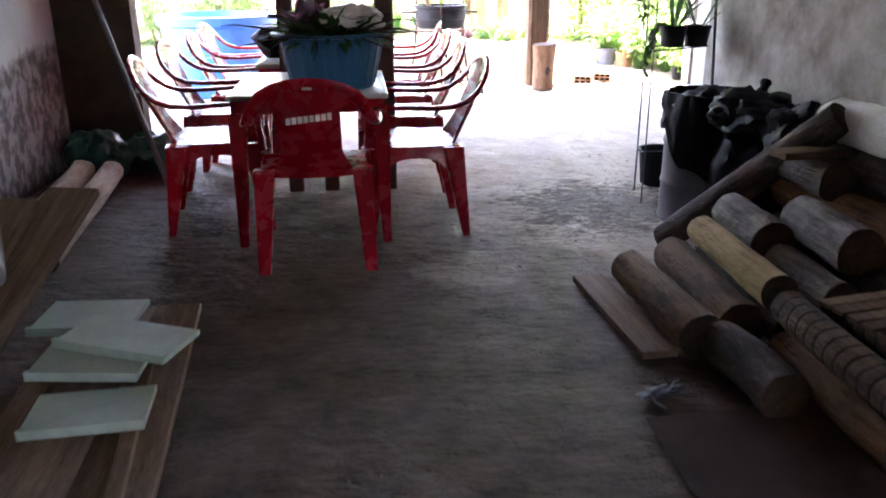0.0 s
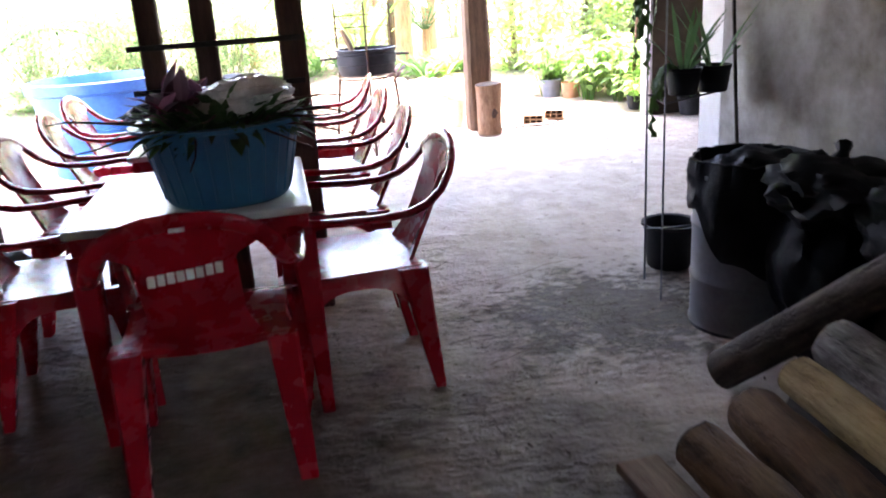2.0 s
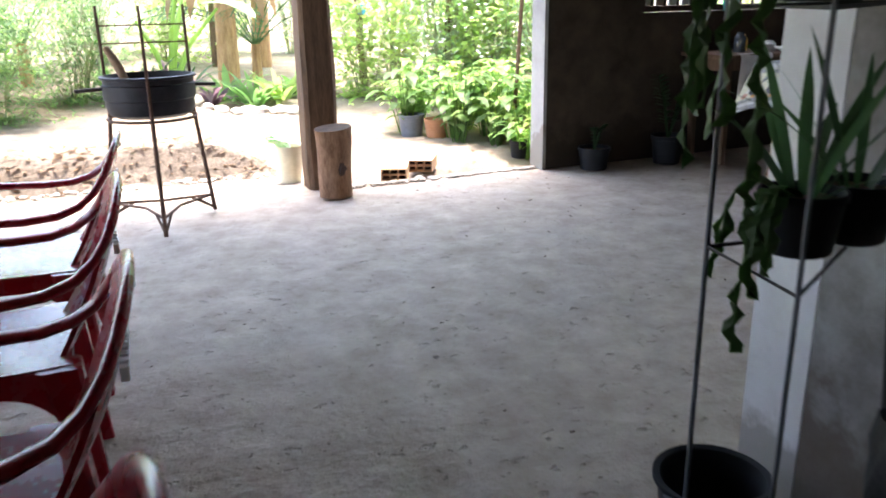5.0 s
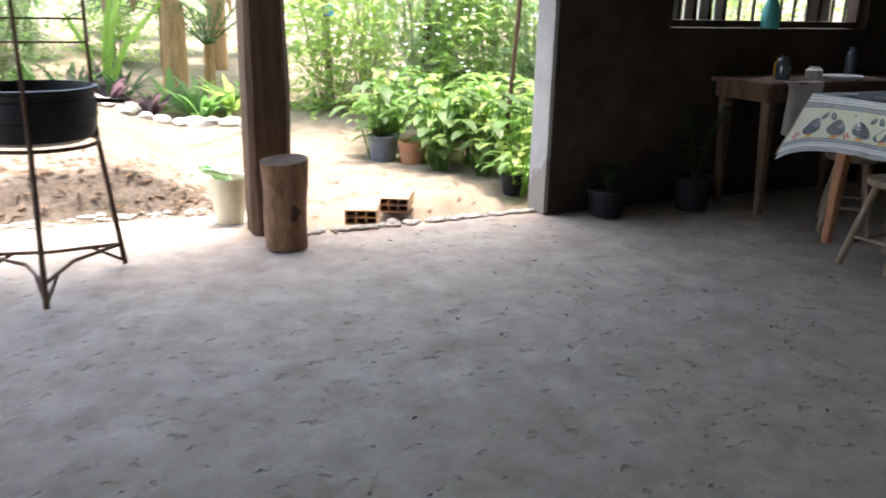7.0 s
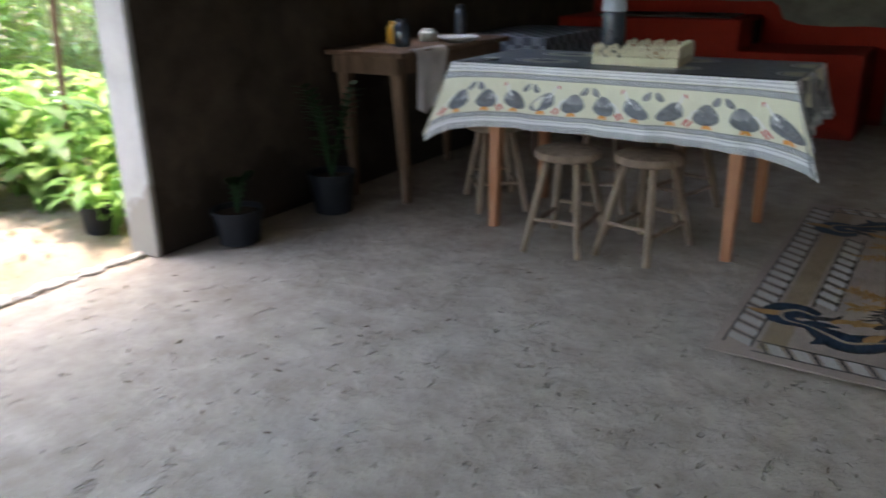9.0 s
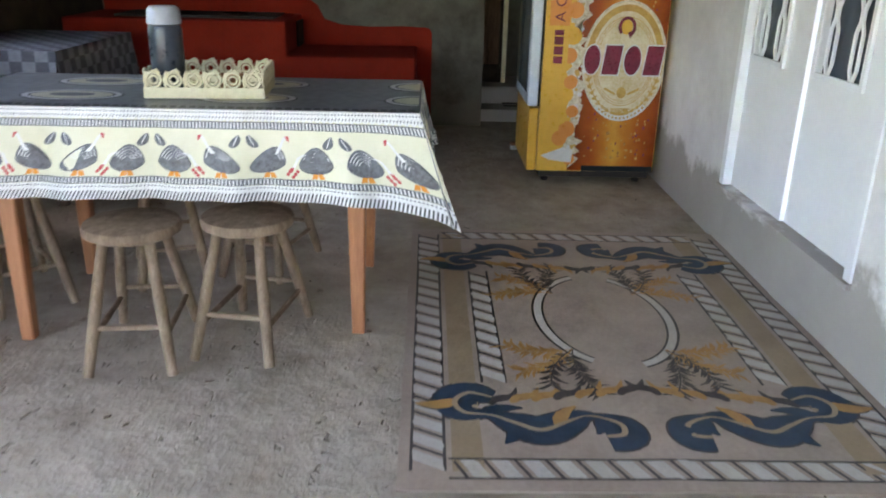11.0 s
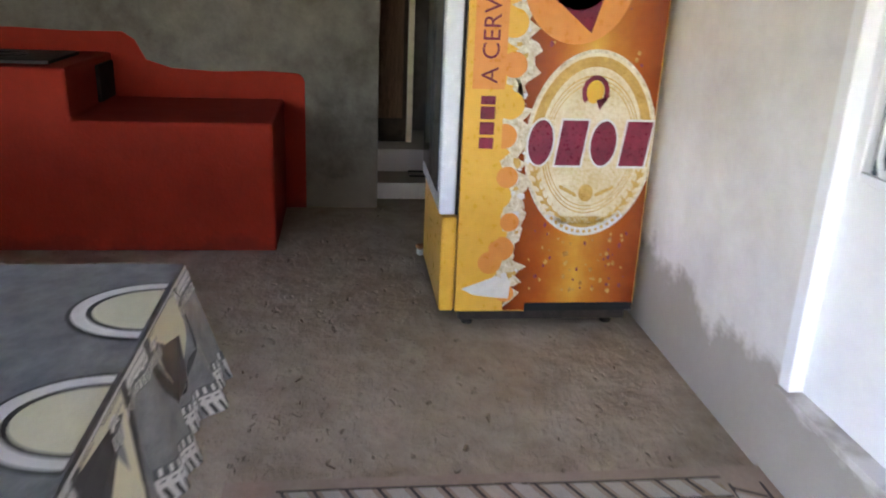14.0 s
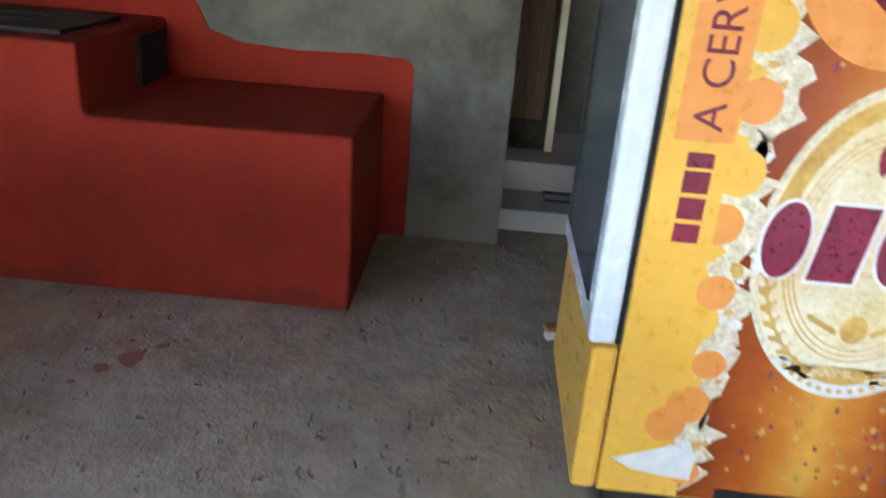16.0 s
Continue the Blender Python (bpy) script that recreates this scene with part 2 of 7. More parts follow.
def floor_material():
    """Trodden cement and earth floor: greyer to the kitchen, browner, rougher and darker to the store, with chips and
    stains. The store's dimness is partly in the earth colour.
    """
    g = Graph("trodden_floor")
    x, y, z = g.xyz()
    big = g.noise(0.9, 6, 0.6)
    mid = g.noise(5, 6, 0.7, None, 2.0)
    fine = g.noise(38, 5, 0.7, None, 5.0)
    grit = g.noise(160, 2, 0.5, None, 9.0)
    # brown earth, darkened further for the dim light in the store
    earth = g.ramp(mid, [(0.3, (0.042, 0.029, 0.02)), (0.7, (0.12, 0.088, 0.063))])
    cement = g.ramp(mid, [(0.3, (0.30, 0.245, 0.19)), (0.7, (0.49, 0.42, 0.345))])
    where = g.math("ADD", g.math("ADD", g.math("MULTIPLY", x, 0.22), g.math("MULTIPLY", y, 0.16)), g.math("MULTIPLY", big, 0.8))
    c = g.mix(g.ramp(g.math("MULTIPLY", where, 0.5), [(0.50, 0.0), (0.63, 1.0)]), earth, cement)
    px, py = g.math("MULTIPLY", g.math("SUBTRACT", x, 1.35), 1.9), g.math("MULTIPLY", g.math("SUBTRACT", y, 4.12), 2.1)
    spill = g.math("SQRT", g.math("ADD", g.math("MULTIPLY", px, px), g.math("MULTIPLY", py, py)))
    clod = g.noise(14, 6, 0.7, (1.0, 1.7, 1.0), 31.0)
    spill = g.math("ADD", spill, g.math("ADD", g.math("MULTIPLY", g.math("SUBTRACT", mid, 0.5), 2.2), g.math("MULTIPLY", g.math("SUBTRACT", clod, 0.5), 3.4)))
    spill = g.ramp(g.math("MULTIPLY", spill, 0.7), [(0.40, 0.85), (0.75, 0.0)])
    c = g.mix(spill, c, g.ramp(clod, [(0.4, (0.04, 0.028, 0.019)), (0.62, (0.12, 0.09, 0.065))]))
    c = g.mix(g.ramp(fine, [(0.29, 0.5), (0.36, 0.0)]), c, (0.14, 0.11, 0.085))
    c = g.mix(g.ramp(big, [(0.55, 0.0), (0.75, 0.45)]), c, (0.42, 0.39, 0.35))
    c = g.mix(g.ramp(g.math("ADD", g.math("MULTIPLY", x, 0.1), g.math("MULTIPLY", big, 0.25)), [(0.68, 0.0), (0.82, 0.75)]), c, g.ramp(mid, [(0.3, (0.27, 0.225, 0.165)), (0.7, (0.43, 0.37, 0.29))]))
    chip = g.ramp(g.noise(16, 3, 0.55, (1.0, 1.6, 1.0), 12.0), [(0.29, 0.0), (0.35, 1.0)])
    c = g.mix(g.math("MULTIPLY", g.math("SUBTRACT", 1.0, chip), 0.28), c, (0.11, 0.09, 0.07))
    h = g.math("ADD", g.math("ADD", g.math("MULTIPLY", mid, 0.6), g.math("MULTIPLY", chip, 0.34)), g.math("ADD", g.math("MULTIPLY", fine, 0.10), g.math("MULTIPLY", grit, 0.025)))
    dents = g.ramp(g.noise(11, 4, 0.62, (1.7, 1.0, 1.0), 17.0), [(0.255, 0.0), (0.33, 1.0)])
    c = g.mix(g.math("MULTIPLY", g.math("SUBTRACT", 1.0, dents), 0.2), c, (0.13, 0.10, 0.075))
    h = g.math("ADD", h, g.math("MULTIPLY", dents, 0.4))
    h = g.math("ADD", h, g.math("MULTIPLY", g.math("MULTIPLY", spill, clod), 0.9))
    clods = g.math("MULTIPLY", g.noise(9, 5, 0.62, (1.0, 1.9, 1.0), 21.0), g.math("MULTIPLY", g.ramp(g.math("MULTIPLY", where, 0.5), [(0.45, 1.0), (0.85, 0.0)]), 1.3))
    h = g.math("ADD", h, clods)
    g.bump(h, 1.0, 0.038)
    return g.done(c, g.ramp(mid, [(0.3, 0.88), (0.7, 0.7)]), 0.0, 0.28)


def ground_material():
    g = Graph("sandy_ground")
    big = g.noise(0.5, 6, 0.6)
    mid = g.noise(3.5, 6, 0.7, None, 2.0)
    fine = g.noise(30, 5, 0.7, None, 5.0)
    c = g.ramp(mid, [(0.3, (0.15, 0.115, 0.085)), (0.7, (0.26, 0.215, 0.17))])
    c = g.mix(g.ramp(big, [(0.5, 0.0), (0.7, 0.6)]), c, (0.20, 0.15, 0.09))
    c = g.mix(g.ramp(fine, [(0.3, 0.8), (0.42, 0.0)]), c, (0.12, 0.085, 0.05))
    x, y, z = g.xyz()
    # the steep bank face is much darker than the flat ground
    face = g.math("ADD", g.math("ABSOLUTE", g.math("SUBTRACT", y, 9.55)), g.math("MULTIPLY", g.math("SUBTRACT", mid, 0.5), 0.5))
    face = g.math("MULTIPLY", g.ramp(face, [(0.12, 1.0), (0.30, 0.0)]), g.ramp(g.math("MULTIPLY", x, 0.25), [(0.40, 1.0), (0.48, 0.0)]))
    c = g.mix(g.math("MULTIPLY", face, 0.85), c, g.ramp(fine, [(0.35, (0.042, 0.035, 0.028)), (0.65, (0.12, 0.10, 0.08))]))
    g.bump(g.math("ADD", mid, g.math("MULTIPLY", fine, 0.5)), 0.7, 0.03)
    return g.done(c, 0.95, 0.0, 0.2)


def plaster_material(name, low, high, damp, damp_top=0.5, seed=0.0, ragged=0.3, strength=0.75, pits=0.0):
    """Rendered wall with stains and a ragged damp band that rises from the floor."""
    g = Graph(name)
    x, y, z = g.xyz()
    big = g.noise(1.4, 6, 0.65, None, seed)
    mid = g.noise(6, 5, 0.65, None, seed + 3)
    fine = g.noise(70, 3, 0.6, None, seed + 5)
    c = g.ramp(g.math("ADD", g.math("MULTIPLY", big, 0.6), g.math("MULTIPLY", mid, 0.4)), [(0.35, low), (0.65, high)])
    edge = g.math("ADD", z, g.math("MULTIPLY", g.math("SUBTRACT", big, 0.5), -ragged * 4))
    edge = g.math("ADD", edge, g.math("MULTIPLY", g.math("SUBTRACT", mid, 0.5), 0.25))
    c = g.mix(g.ramp(edge, [(max(damp_top - 0.06, 0.0), strength), (damp_top, 0.0)]), c, damp)
    h = g.math("ADD", mid, g.math("MULTIPLY", fine, 0.3))
    if pits:
        low_part = g.ramp(edge, [(max(damp_top - 0.04, 0.0), 1.0), (damp_top, 0.0)])
        lumps = g.noise(17, 4, 0.6, (1, 1, 0.7), seed + 8)
        c = g.mix(g.math("MULTIPLY", low_part, g.ramp(lumps, [(0.44, 0.0), (0.60, 0.85)])), c, (0.40, 0.39, 0.37))
        h = g.math("ADD", h, g.math("MULTIPLY", g.math("MULTIPLY", lumps, low_part), pits * 90))
    g.bump(h, 0.35, 0.012)
    return g.done(c, 0.85, 0.0, 0.2)


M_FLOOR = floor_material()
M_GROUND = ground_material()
M_PLASTER = plaster_material("white_plaster", (0.60, 0.575, 0.56), (0.80, 0.79, 0.785), (0.28, 0.25, 0.215), 0.34, 1.0, 0.12)
M_JAMB = plaster_material("worn_white_paint", (0.30, 0.29, 0.27), (0.46, 0.45, 0.42), (0.22, 0.19, 0.15), 0.2, 9.0)
M_RAWPLASTER = plaster_material("grey_render", (0.07, 0.064, 0.048), (0.21, 0.198, 0.16), (0.16, 0.14, 0.11), 0.25, 4.0)
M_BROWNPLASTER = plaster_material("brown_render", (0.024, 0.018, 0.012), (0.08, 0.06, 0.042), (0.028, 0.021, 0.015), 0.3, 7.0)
M_OLDWALL = plaster_material("flaking_wall", (0.46, 0.52, 0.56), (0.62, 0.67, 0.70), (0.13, 0.125, 0.12), 0.80, 2.0, 0.07, 1.0, 0.05)
M_STAINWALL = plaster_material("sooty_white_wall", (0.10, 0.077, 0.06), (0.38, 0.37, 0.355), (0.12, 0.09, 0.068), 0.5, 5.0, 0.3)
M_STOVE = plaster_material("red_oxide_paint", (0.22, 0.019, 0.008), (0.31, 0.028, 0.012), (0.16, 0.018, 0.010), 0.08, 6.0, 0.05)
M_STUMPBARK = dull("stump_bark", (0.13, 0.065, 0.035), (0.34, 0.20, 0.12), 0.8, 6, 40, 0.5, 0.006, 0, (2, 2, 0.6))
M_IVORYPLASTIC = dull("ivory_plastic", (0.55, 0.52, 0.38), (0.68, 0.65, 0.5), 0.4)
M_RUST = dull("rusty_iron", (0.06, 0.035, 0.025), (0.16, 0.095, 0.065), 0.75, 14, 90, 0.3, 0.002, 0.3)
M_TANKBLUE = dull("tank_blue", (0.02, 0.10, 0.33), (0.04, 0.17, 0.45), 0.35, 3, 30, 0.05, 0.001)
M_BRIGHTRED = dull("bright_red_plastic", (0.6, 0.03, 0.015), (0.7, 0.05, 0.02), 0.35)
M_DRYTRUNK = dull("dry_trunk", (0.22, 0.12, 0.06), (0.45, 0.28, 0.15), 0.9, 5, 40, 0.5, 0.008, 0, (3, 3, 0.6))
M_STEM = dull("green_stem", (0.20, 0.22, 0.11), (0.40, 0.40, 0.24), 0.7)
M_PALEPOLE = bark_material("pale_pole", (0.24, 0.18, 0.12), (0.44, 0.36, 0.27), (0.60, 0.52, 0.42), 0.2)

# ---- building tools ----
def part(name, bm, material, parent=None, label="", smooth=False, kind=""):
    """Links a bmesh as one mesh object, under a thing or a part where one is given."""
    me = bpy.data.meshes.new(name)
    bmesh.ops.recalc_face_normals(bm, faces=bm.faces)
    if smooth:
        for f in bm.faces:
            f.smooth = True
        for e in bm.edges:
            if len(e.link_faces) == 2 and e.calc_face_angle(0.0) > 0.7:
                e.smooth = False
    bm.to_mesh(me)
    bm.free()
    me.materials.append(material)
    ob = new(name, me)
    if parent is not None:
        ob.parent = parent
    return tagged(ob, label, kind=kind)


def thing(name, m, label, category, group="", kind=""):
    ob = new(name)
    ob.matrix_world = m
    ob.empty_display_size = 0.1
    return tagged(ob, label, category, group, kind)


def box(bm, x0, x1, y0, y1, z0, z1, bevel=0.0, m=None):
    made = bmesh.ops.create_cube(bm, size=1.0)["verts"]
    bmesh.ops.transform(bm, verts=made, matrix=Matrix.Translation(((x0 + x1) / 2, (y0 + y1) / 2, (z0 + z1) / 2)) @ Matrix.Diagonal((x1 - x0, y1 - y0, z1 - z0, 1)))
    if bevel:
        edges = list({e for v in made for e in v.link_edges})
        made = list({v for f in bmesh.ops.bevel(bm, geom=edges, offset=bevel, segments=2, affect="EDGES", profile=0.5)["faces"] for v in f.verts} | {v for v in made if v.is_valid})
    if m is not None:
        bmesh.ops.transform(bm, verts=made, matrix=m)
    return made


def tube(bm, points, radii, seg=10, caps=True):
    """A round bar along points; one radius or one a point."""
    pts = [Vector(p) for p in points]
    if isinstance(radii, (int, float)):
        radii = [radii] * len(pts)
    rings = []
    side = None
    for i, p in enumerate(pts):
        d = (pts[min(i + 1, len(pts) - 1)] - pts[max(i - 1, 0)]).normalized()
        if side is None:
            side = d.cross(Vector((0, 0, 1)) if abs(d.z) < 0.9 else Vector((1, 0, 0))).normalized()
        side = (side - d * side.dot(d)).normalized()
        up = d.cross(side)
        rings.append([bm.verts.new(p + (side * math.cos(a) + up * math.sin(a)) * radii[i]) for a in (math.tau * k / seg for k in range(seg))])
    for a, b in zip(rings, rings[1:]):
        for k in range(seg):
            bm.faces.new((a[k], a[(k + 1) % seg], b[(k + 1) % seg], b[k]))
    if caps:
        bm.faces.new(rings[0][::-1])
        bm.faces.new(rings[-1])


def lathe(bm, profile, seg=28, wobble=0.0):
    """Turns (radius, height) pairs round z."""
    rings = []
    for r, z in profile:
        rings.append([bm.verts.new((math.cos(a) * r * (1 + wobble * math.sin(a * 5 + z * 9)), math.sin(a) * r, z)) for a in (math.tau * k / seg for k in range(seg))])
    for a, b in zip(rings, rings[1:]):
        for k in range(seg):
            bm.faces.new((a[k], a[(k + 1) % seg], b[(k + 1) % seg], b[k]))
    if profile[0][0] > 0:
        bm.faces.new(rings[0][::-1])
    if profile[-1][0] > 0:
        bm.faces.new(rings[-1])


def sheet(bm, xs, ys, height):
    """A grid over xs and ys with z = height(x, y)."""
    rows = [[bm.verts.new((x, y, height(x, y))) for x in xs] for y in ys]
    for a, b in zip(rows, rows[1:]):
        for i in range(len(xs) - 1):
            bm.faces.new((a[i], a[i + 1], b[i + 1], b[i]))


def steps(a, b, n):
    return [a + (b - a) * i / n for i in range(n + 1)]


def smoothstep(a, b, x):
    t = min(max((x - a) / (b - a), 0.0), 1.0)
    return t * t * (3 - 2 * t)


def setting(name, bm, material, label, category):
    return tagged(part(name, bm, material), label, category, kind="structure")

# ---- the large structure ----
def floor_height(x, y):
    h = 0.012 * noise.noise((x * 0.8, y * 0.8, 0.3)) + 0.006 * noise.noise((x * 4, y * 4, 1.7)) + 0.003 * noise.noise((x * 13, y * 13, 4.2))
    if x > 2.05 and y < 4.6:
        return -0.02
    return h - 0.006


def ground_height(x, y):
    inside = smoothstep(9.25, 8.7, y) * smoothstep(-2.6, -2.2, x) * smoothstep(10.2, 9.8, x) * smoothstep(-3.5, -3.0, y)
    h = 0.03 * noise.noise((x * 0.9, y * 0.9, 5.0)) + 0.012 * noise.noise((x * 4, y * 4, 2.0)) - 0.02
    bank = smoothstep(9.36 + 0.06 * noise.noise((x * 2, 3, 1)), 9.72, y) * smoothstep(1.9, 1.2, x)
    h += 0.22 * bank + 0.05 * max(0.0, min(y, 30) - 11.0)
    h += 0.04 * bank * noise.noise((x * 5, y * 5, 8.0)) + 0.05 * bank * (1 - bank) * 4 * noise.noise((x * 7, y * 7, 3.0))
    return h * (1 - inside) - 0.16 * inside


bm = bmesh.new()
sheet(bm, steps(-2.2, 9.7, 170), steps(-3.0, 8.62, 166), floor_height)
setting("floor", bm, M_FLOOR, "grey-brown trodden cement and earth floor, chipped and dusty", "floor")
bm = bmesh.new()
sheet(bm, steps(-2.2, 1.98, 60), steps(8.62, 9.32, 14), lambda x, y: floor_height(x, y) - 0.03 * smoothstep(9.2 + 0.06 * noise.noise((x * 3, 1, 1)), 9.32, y))
setting("pavement", bm, M_FLOOR, "worn cement apron at the edge of the yard", "pavement")
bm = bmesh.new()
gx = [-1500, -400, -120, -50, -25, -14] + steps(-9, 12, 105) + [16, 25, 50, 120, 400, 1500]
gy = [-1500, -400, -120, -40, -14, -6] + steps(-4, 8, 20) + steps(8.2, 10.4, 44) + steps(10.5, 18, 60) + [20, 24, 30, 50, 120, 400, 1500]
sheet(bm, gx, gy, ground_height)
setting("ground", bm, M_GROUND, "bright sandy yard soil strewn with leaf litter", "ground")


def wall(name, boxes, material, label):
    b = bmesh.new()
    for q in boxes:
        box(b, *q)
    return setting(name, b, material, label, "wall")


H = 2.7
wall("wall_west", [(-2.1, -1.92, -3.0, 5.62, 0, 2.55)], M_OLDWALL, "old plastered wall, pale above and eroded grey below")
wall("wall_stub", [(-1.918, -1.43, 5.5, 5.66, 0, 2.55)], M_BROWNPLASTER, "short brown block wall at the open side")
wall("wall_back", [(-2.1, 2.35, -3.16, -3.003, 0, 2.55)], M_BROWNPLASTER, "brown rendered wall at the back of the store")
# unseen door gap near the back, added to let daylight onto the west wall
wall("wall_store", [(2.0, 2.16, -3.0, -1.7, 0, 2.55), (2.0, 2.16, -1.7, -0.7, 2.1, 2.55), (2.0, 2.16, -0.7, 4.47, 0, 2.55)], M_STAINWALL, "white plastered wall with brown stains")
wall("wall_south", [(2.0, 4.72, 4.473, 4.65, 0, H), (4.72, 5.99, 4.473, 4.65, 0, 0.28), (4.72, 5.99, 4.473, 4.65, 2.35, H), (5.99, 9.9, 4.473, 4.65, 0, H)], M_PLASTER, "white plastered kitchen wall, damp near the floor")
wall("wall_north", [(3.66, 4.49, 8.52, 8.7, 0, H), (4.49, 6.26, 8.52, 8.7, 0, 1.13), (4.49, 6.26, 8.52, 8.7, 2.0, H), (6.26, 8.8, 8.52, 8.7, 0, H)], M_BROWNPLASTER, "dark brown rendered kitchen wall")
wall("wall_jamb", [(3.63, 3.657, 8.515, 8.705, 0, H)], M_JAMB, "white painted end of the kitchen wall")
wall("wall_east", [(8.62, 8.78, 5.63, 8.517, 0, H), (8.62, 8.78, 4.653, 5.63, 2.05, H)], M_RAWPLASTER, "patchy grey cement-rendered wall")
wall("wall_beyond", [(9.75, 9.9, 4.653, 6.5, 0, H), (8.783, 9.747, 6.4, 6.5, 0, H)], M_RAWPLASTER, "grey wall of the room beyond the opening")
bm = bmesh.new()
box(bm, -2.3, 2.3, -3.3, 5.15, 2.553, 2.65)
setting("ceiling", bm, M_STOREROOF, "low unseen roof over the store, toned to bounce light", "ceiling")
bm = bmesh.new()
# unseen lintel, added to keep skylight out of the store
box(bm, -2.3, 2.3, 5.151, 5.25, 2.3, H)
box(bm, 2.301, 10.0, 4.2, 5.25, H + 0.003, H + 0.1)
box(bm, -2.3, 10.0, 5.251, 5.699, H + 0.003, H + 0.1)
box(bm, -2.2, 10.0, 5.7, 9.0, H + 0.003, H + 0.1)
# unseen eave beams, added to cut the sky light reaching deep inside
box(bm, -2.2, 3.6, 8.84, 9.0, 2.28, H)
box(bm, -2.2, -2.06, 5.7, 8.83, 2.28, H)
setting("ceiling", bm, M_ROOF, "low dark unseen roof over the open room, eaves added against skylight", "ceiling")

# ---- shaping kit ----
def slab(bm, f, nu, nv, thick, keep=None):
    """A curved panel of even thickness: f(u, v) gives the middle, u and v from 0 to 1; keep(u, v) may cut openings."""
    def normal(u, v):
        e = 0.01
        a = Vector(f(min(u + e, 1), v)) - Vector(f(max(u - e, 0), v))
        b = Vector(f(u, min(v + e, 1))) - Vector(f(u, max(v - e, 0)))
        n = a.cross(b)
        return n.normalized() if n.length > 1e-9 else Vector((0, 0, 1))

    top, low = {}, {}
    for i in range(nu + 1):
        for j in range(nv + 1):
            u, v = i / nu, j / nv
            p, n = Vector(f(u, v)), normal(u, v)
            top[i, j] = p + n * thick / 2
            low[i, j] = p - n * thick / 2
    made = {}

    def vert(side, k):
        if (side, k) not in made:
            made[side, k] = bm.verts.new((top if side else low)[k])
        return made[side, k]

    cells = {(i, j) for i in range(nu) for j in range(nv) if keep is None or keep((i + 0.5) / nu, (j + 0.5) / nv)}
    for i, j in cells:
        q = [(i, j), (i + 1, j), (i + 1, j + 1), (i, j + 1)]
        bm.faces.new([vert(1, k) for k in q])
        bm.faces.new([vert(0, k) for k in q[::-1]])
        for (di, dj), a, b in (((0, -1), q[0], q[1]), ((1, 0), q[1], q[2]), ((0, 1), q[2], q[3]), ((-1, 0), q[3], q[0])):
            if (i + di, j + dj) not in cells:
                bm.faces.new((vert(1, b), vert(1, a), vert(0, a), vert(0, b)))


def taper(bm, p0, p1, a0, b0, a1, b1):
    """A four-sided bar from p0 to p1, a wide along x and b along y at each end, with softened corners."""
    rings = []
    for p, a, b in ((p0, a0, b0), (p1, a1, b1)):
        c = 0.22
        pts = [(-a / 2, -b / 2 * (1 - c)), (-a / 2 * (1 - c), -b / 2), (a / 2 * (1 - c), -b / 2), (a / 2, -b / 2 * (1 - c)), (a / 2, b / 2 * (1 - c)), (a / 2 * (1 - c), b / 2), (-a / 2 * (1 - c), b / 2), (-a / 2, b / 2 * (1 - c))]
        rings.append([bm.verts.new((p[0] + x, p[1] + y, p[2])) for x, y in pts])
    for k in range(8):
        bm.faces.new((rings[0][k], rings[0][(k + 1) % 8], rings[1][(k + 1) % 8], rings[1][k]))
    bm.faces.new(rings[0][::-1])
    bm.faces.new(rings[1])


def leaf(bm, base, way, length, width, droop=0.5, segs=4, fold=0.15):
    """One bent leaf blade that starts at base and heads along way."""
    p, d = Vector(base), Vector(way).normalized()
    side = d.cross(Vector((0, 0, 1)))
    side = side.normalized() if side.length > 1e-4 else Vector((1, 0, 0))
    last = None
    for i in range(segs + 1):
        t = i / segs
        w = width * (math.sin(math.pi * min(0.08 + t * 0.92, 1.0)) ** 0.8) / 2
        up = side.cross(d)
        row = [bm.verts.new(p - side * w + up * w * fold), bm.verts.new(p), bm.verts.new(p + side * w + up * w * fold)]
        if last:
            bm.faces.new((last[0], last[1], row[1], row[0]))
            bm.faces.new((last[1], last[2], row[2], row[1]))
        last = row
        p = p + d * (length / segs)
        d = (d + Vector((0, 0, -droop / segs))).normalized()


def lump(bm, centre, size, seed, amount=0.25, cuts=3):
    """A crumpled rounded mass."""
    made = bmesh.ops.create_icosphere(bm, subdivisions=cuts, radius=1.0)["verts"]
    for v in made:
        n = v.co.normalized()
        k = 1 + amount * noise.noise(n * 1.8 + Vector((seed, 0, 0))) + amount * 0.5 * noise.noise(n * 5 + Vector((0, seed, 0))) + amount * 0.22 * noise.noise(n * 12 + Vector((0, 0, seed)))
        v.co = Vector(centre) + Vector((n.x * size[0], n.y * size[1], n.z * size[2])) * k


def log_shape(bm, length, r, seed, seg=18):
    """A log along y from 0, lying on z = 0."""
    rings = []
    n = 14
    for i in range(n + 1):
        t = i / n
        c = Vector((0.02 * r * 8 * noise.noise((seed, t * 2, 0)), t * length, r + 0.1 * r * noise.noise((seed, 5, t * 2))))
        ring = []
        for k in range(seg):
            a = math.tau * k / seg
            q = r * (1 + 0.11 * noise.noise((math.cos(a) * 1.2 + seed, math.sin(a) * 1.2, t * 3)) + 0.05 * noise.noise((math.cos(a) * 3 + seed, math.sin(a) * 3, t * 9)) - 0.06 * t)
            ring.append(bm.verts.new(c + Vector((math.cos(a) * q, 0, math.sin(a) * q))))
        rings.append(ring)
    for a, b in zip(rings, rings[1:]):
        for k in range(seg):
            bm.faces.new((a[k], b[k], b[(k + 1) % seg], a[(k + 1) % seg]))
    return rings


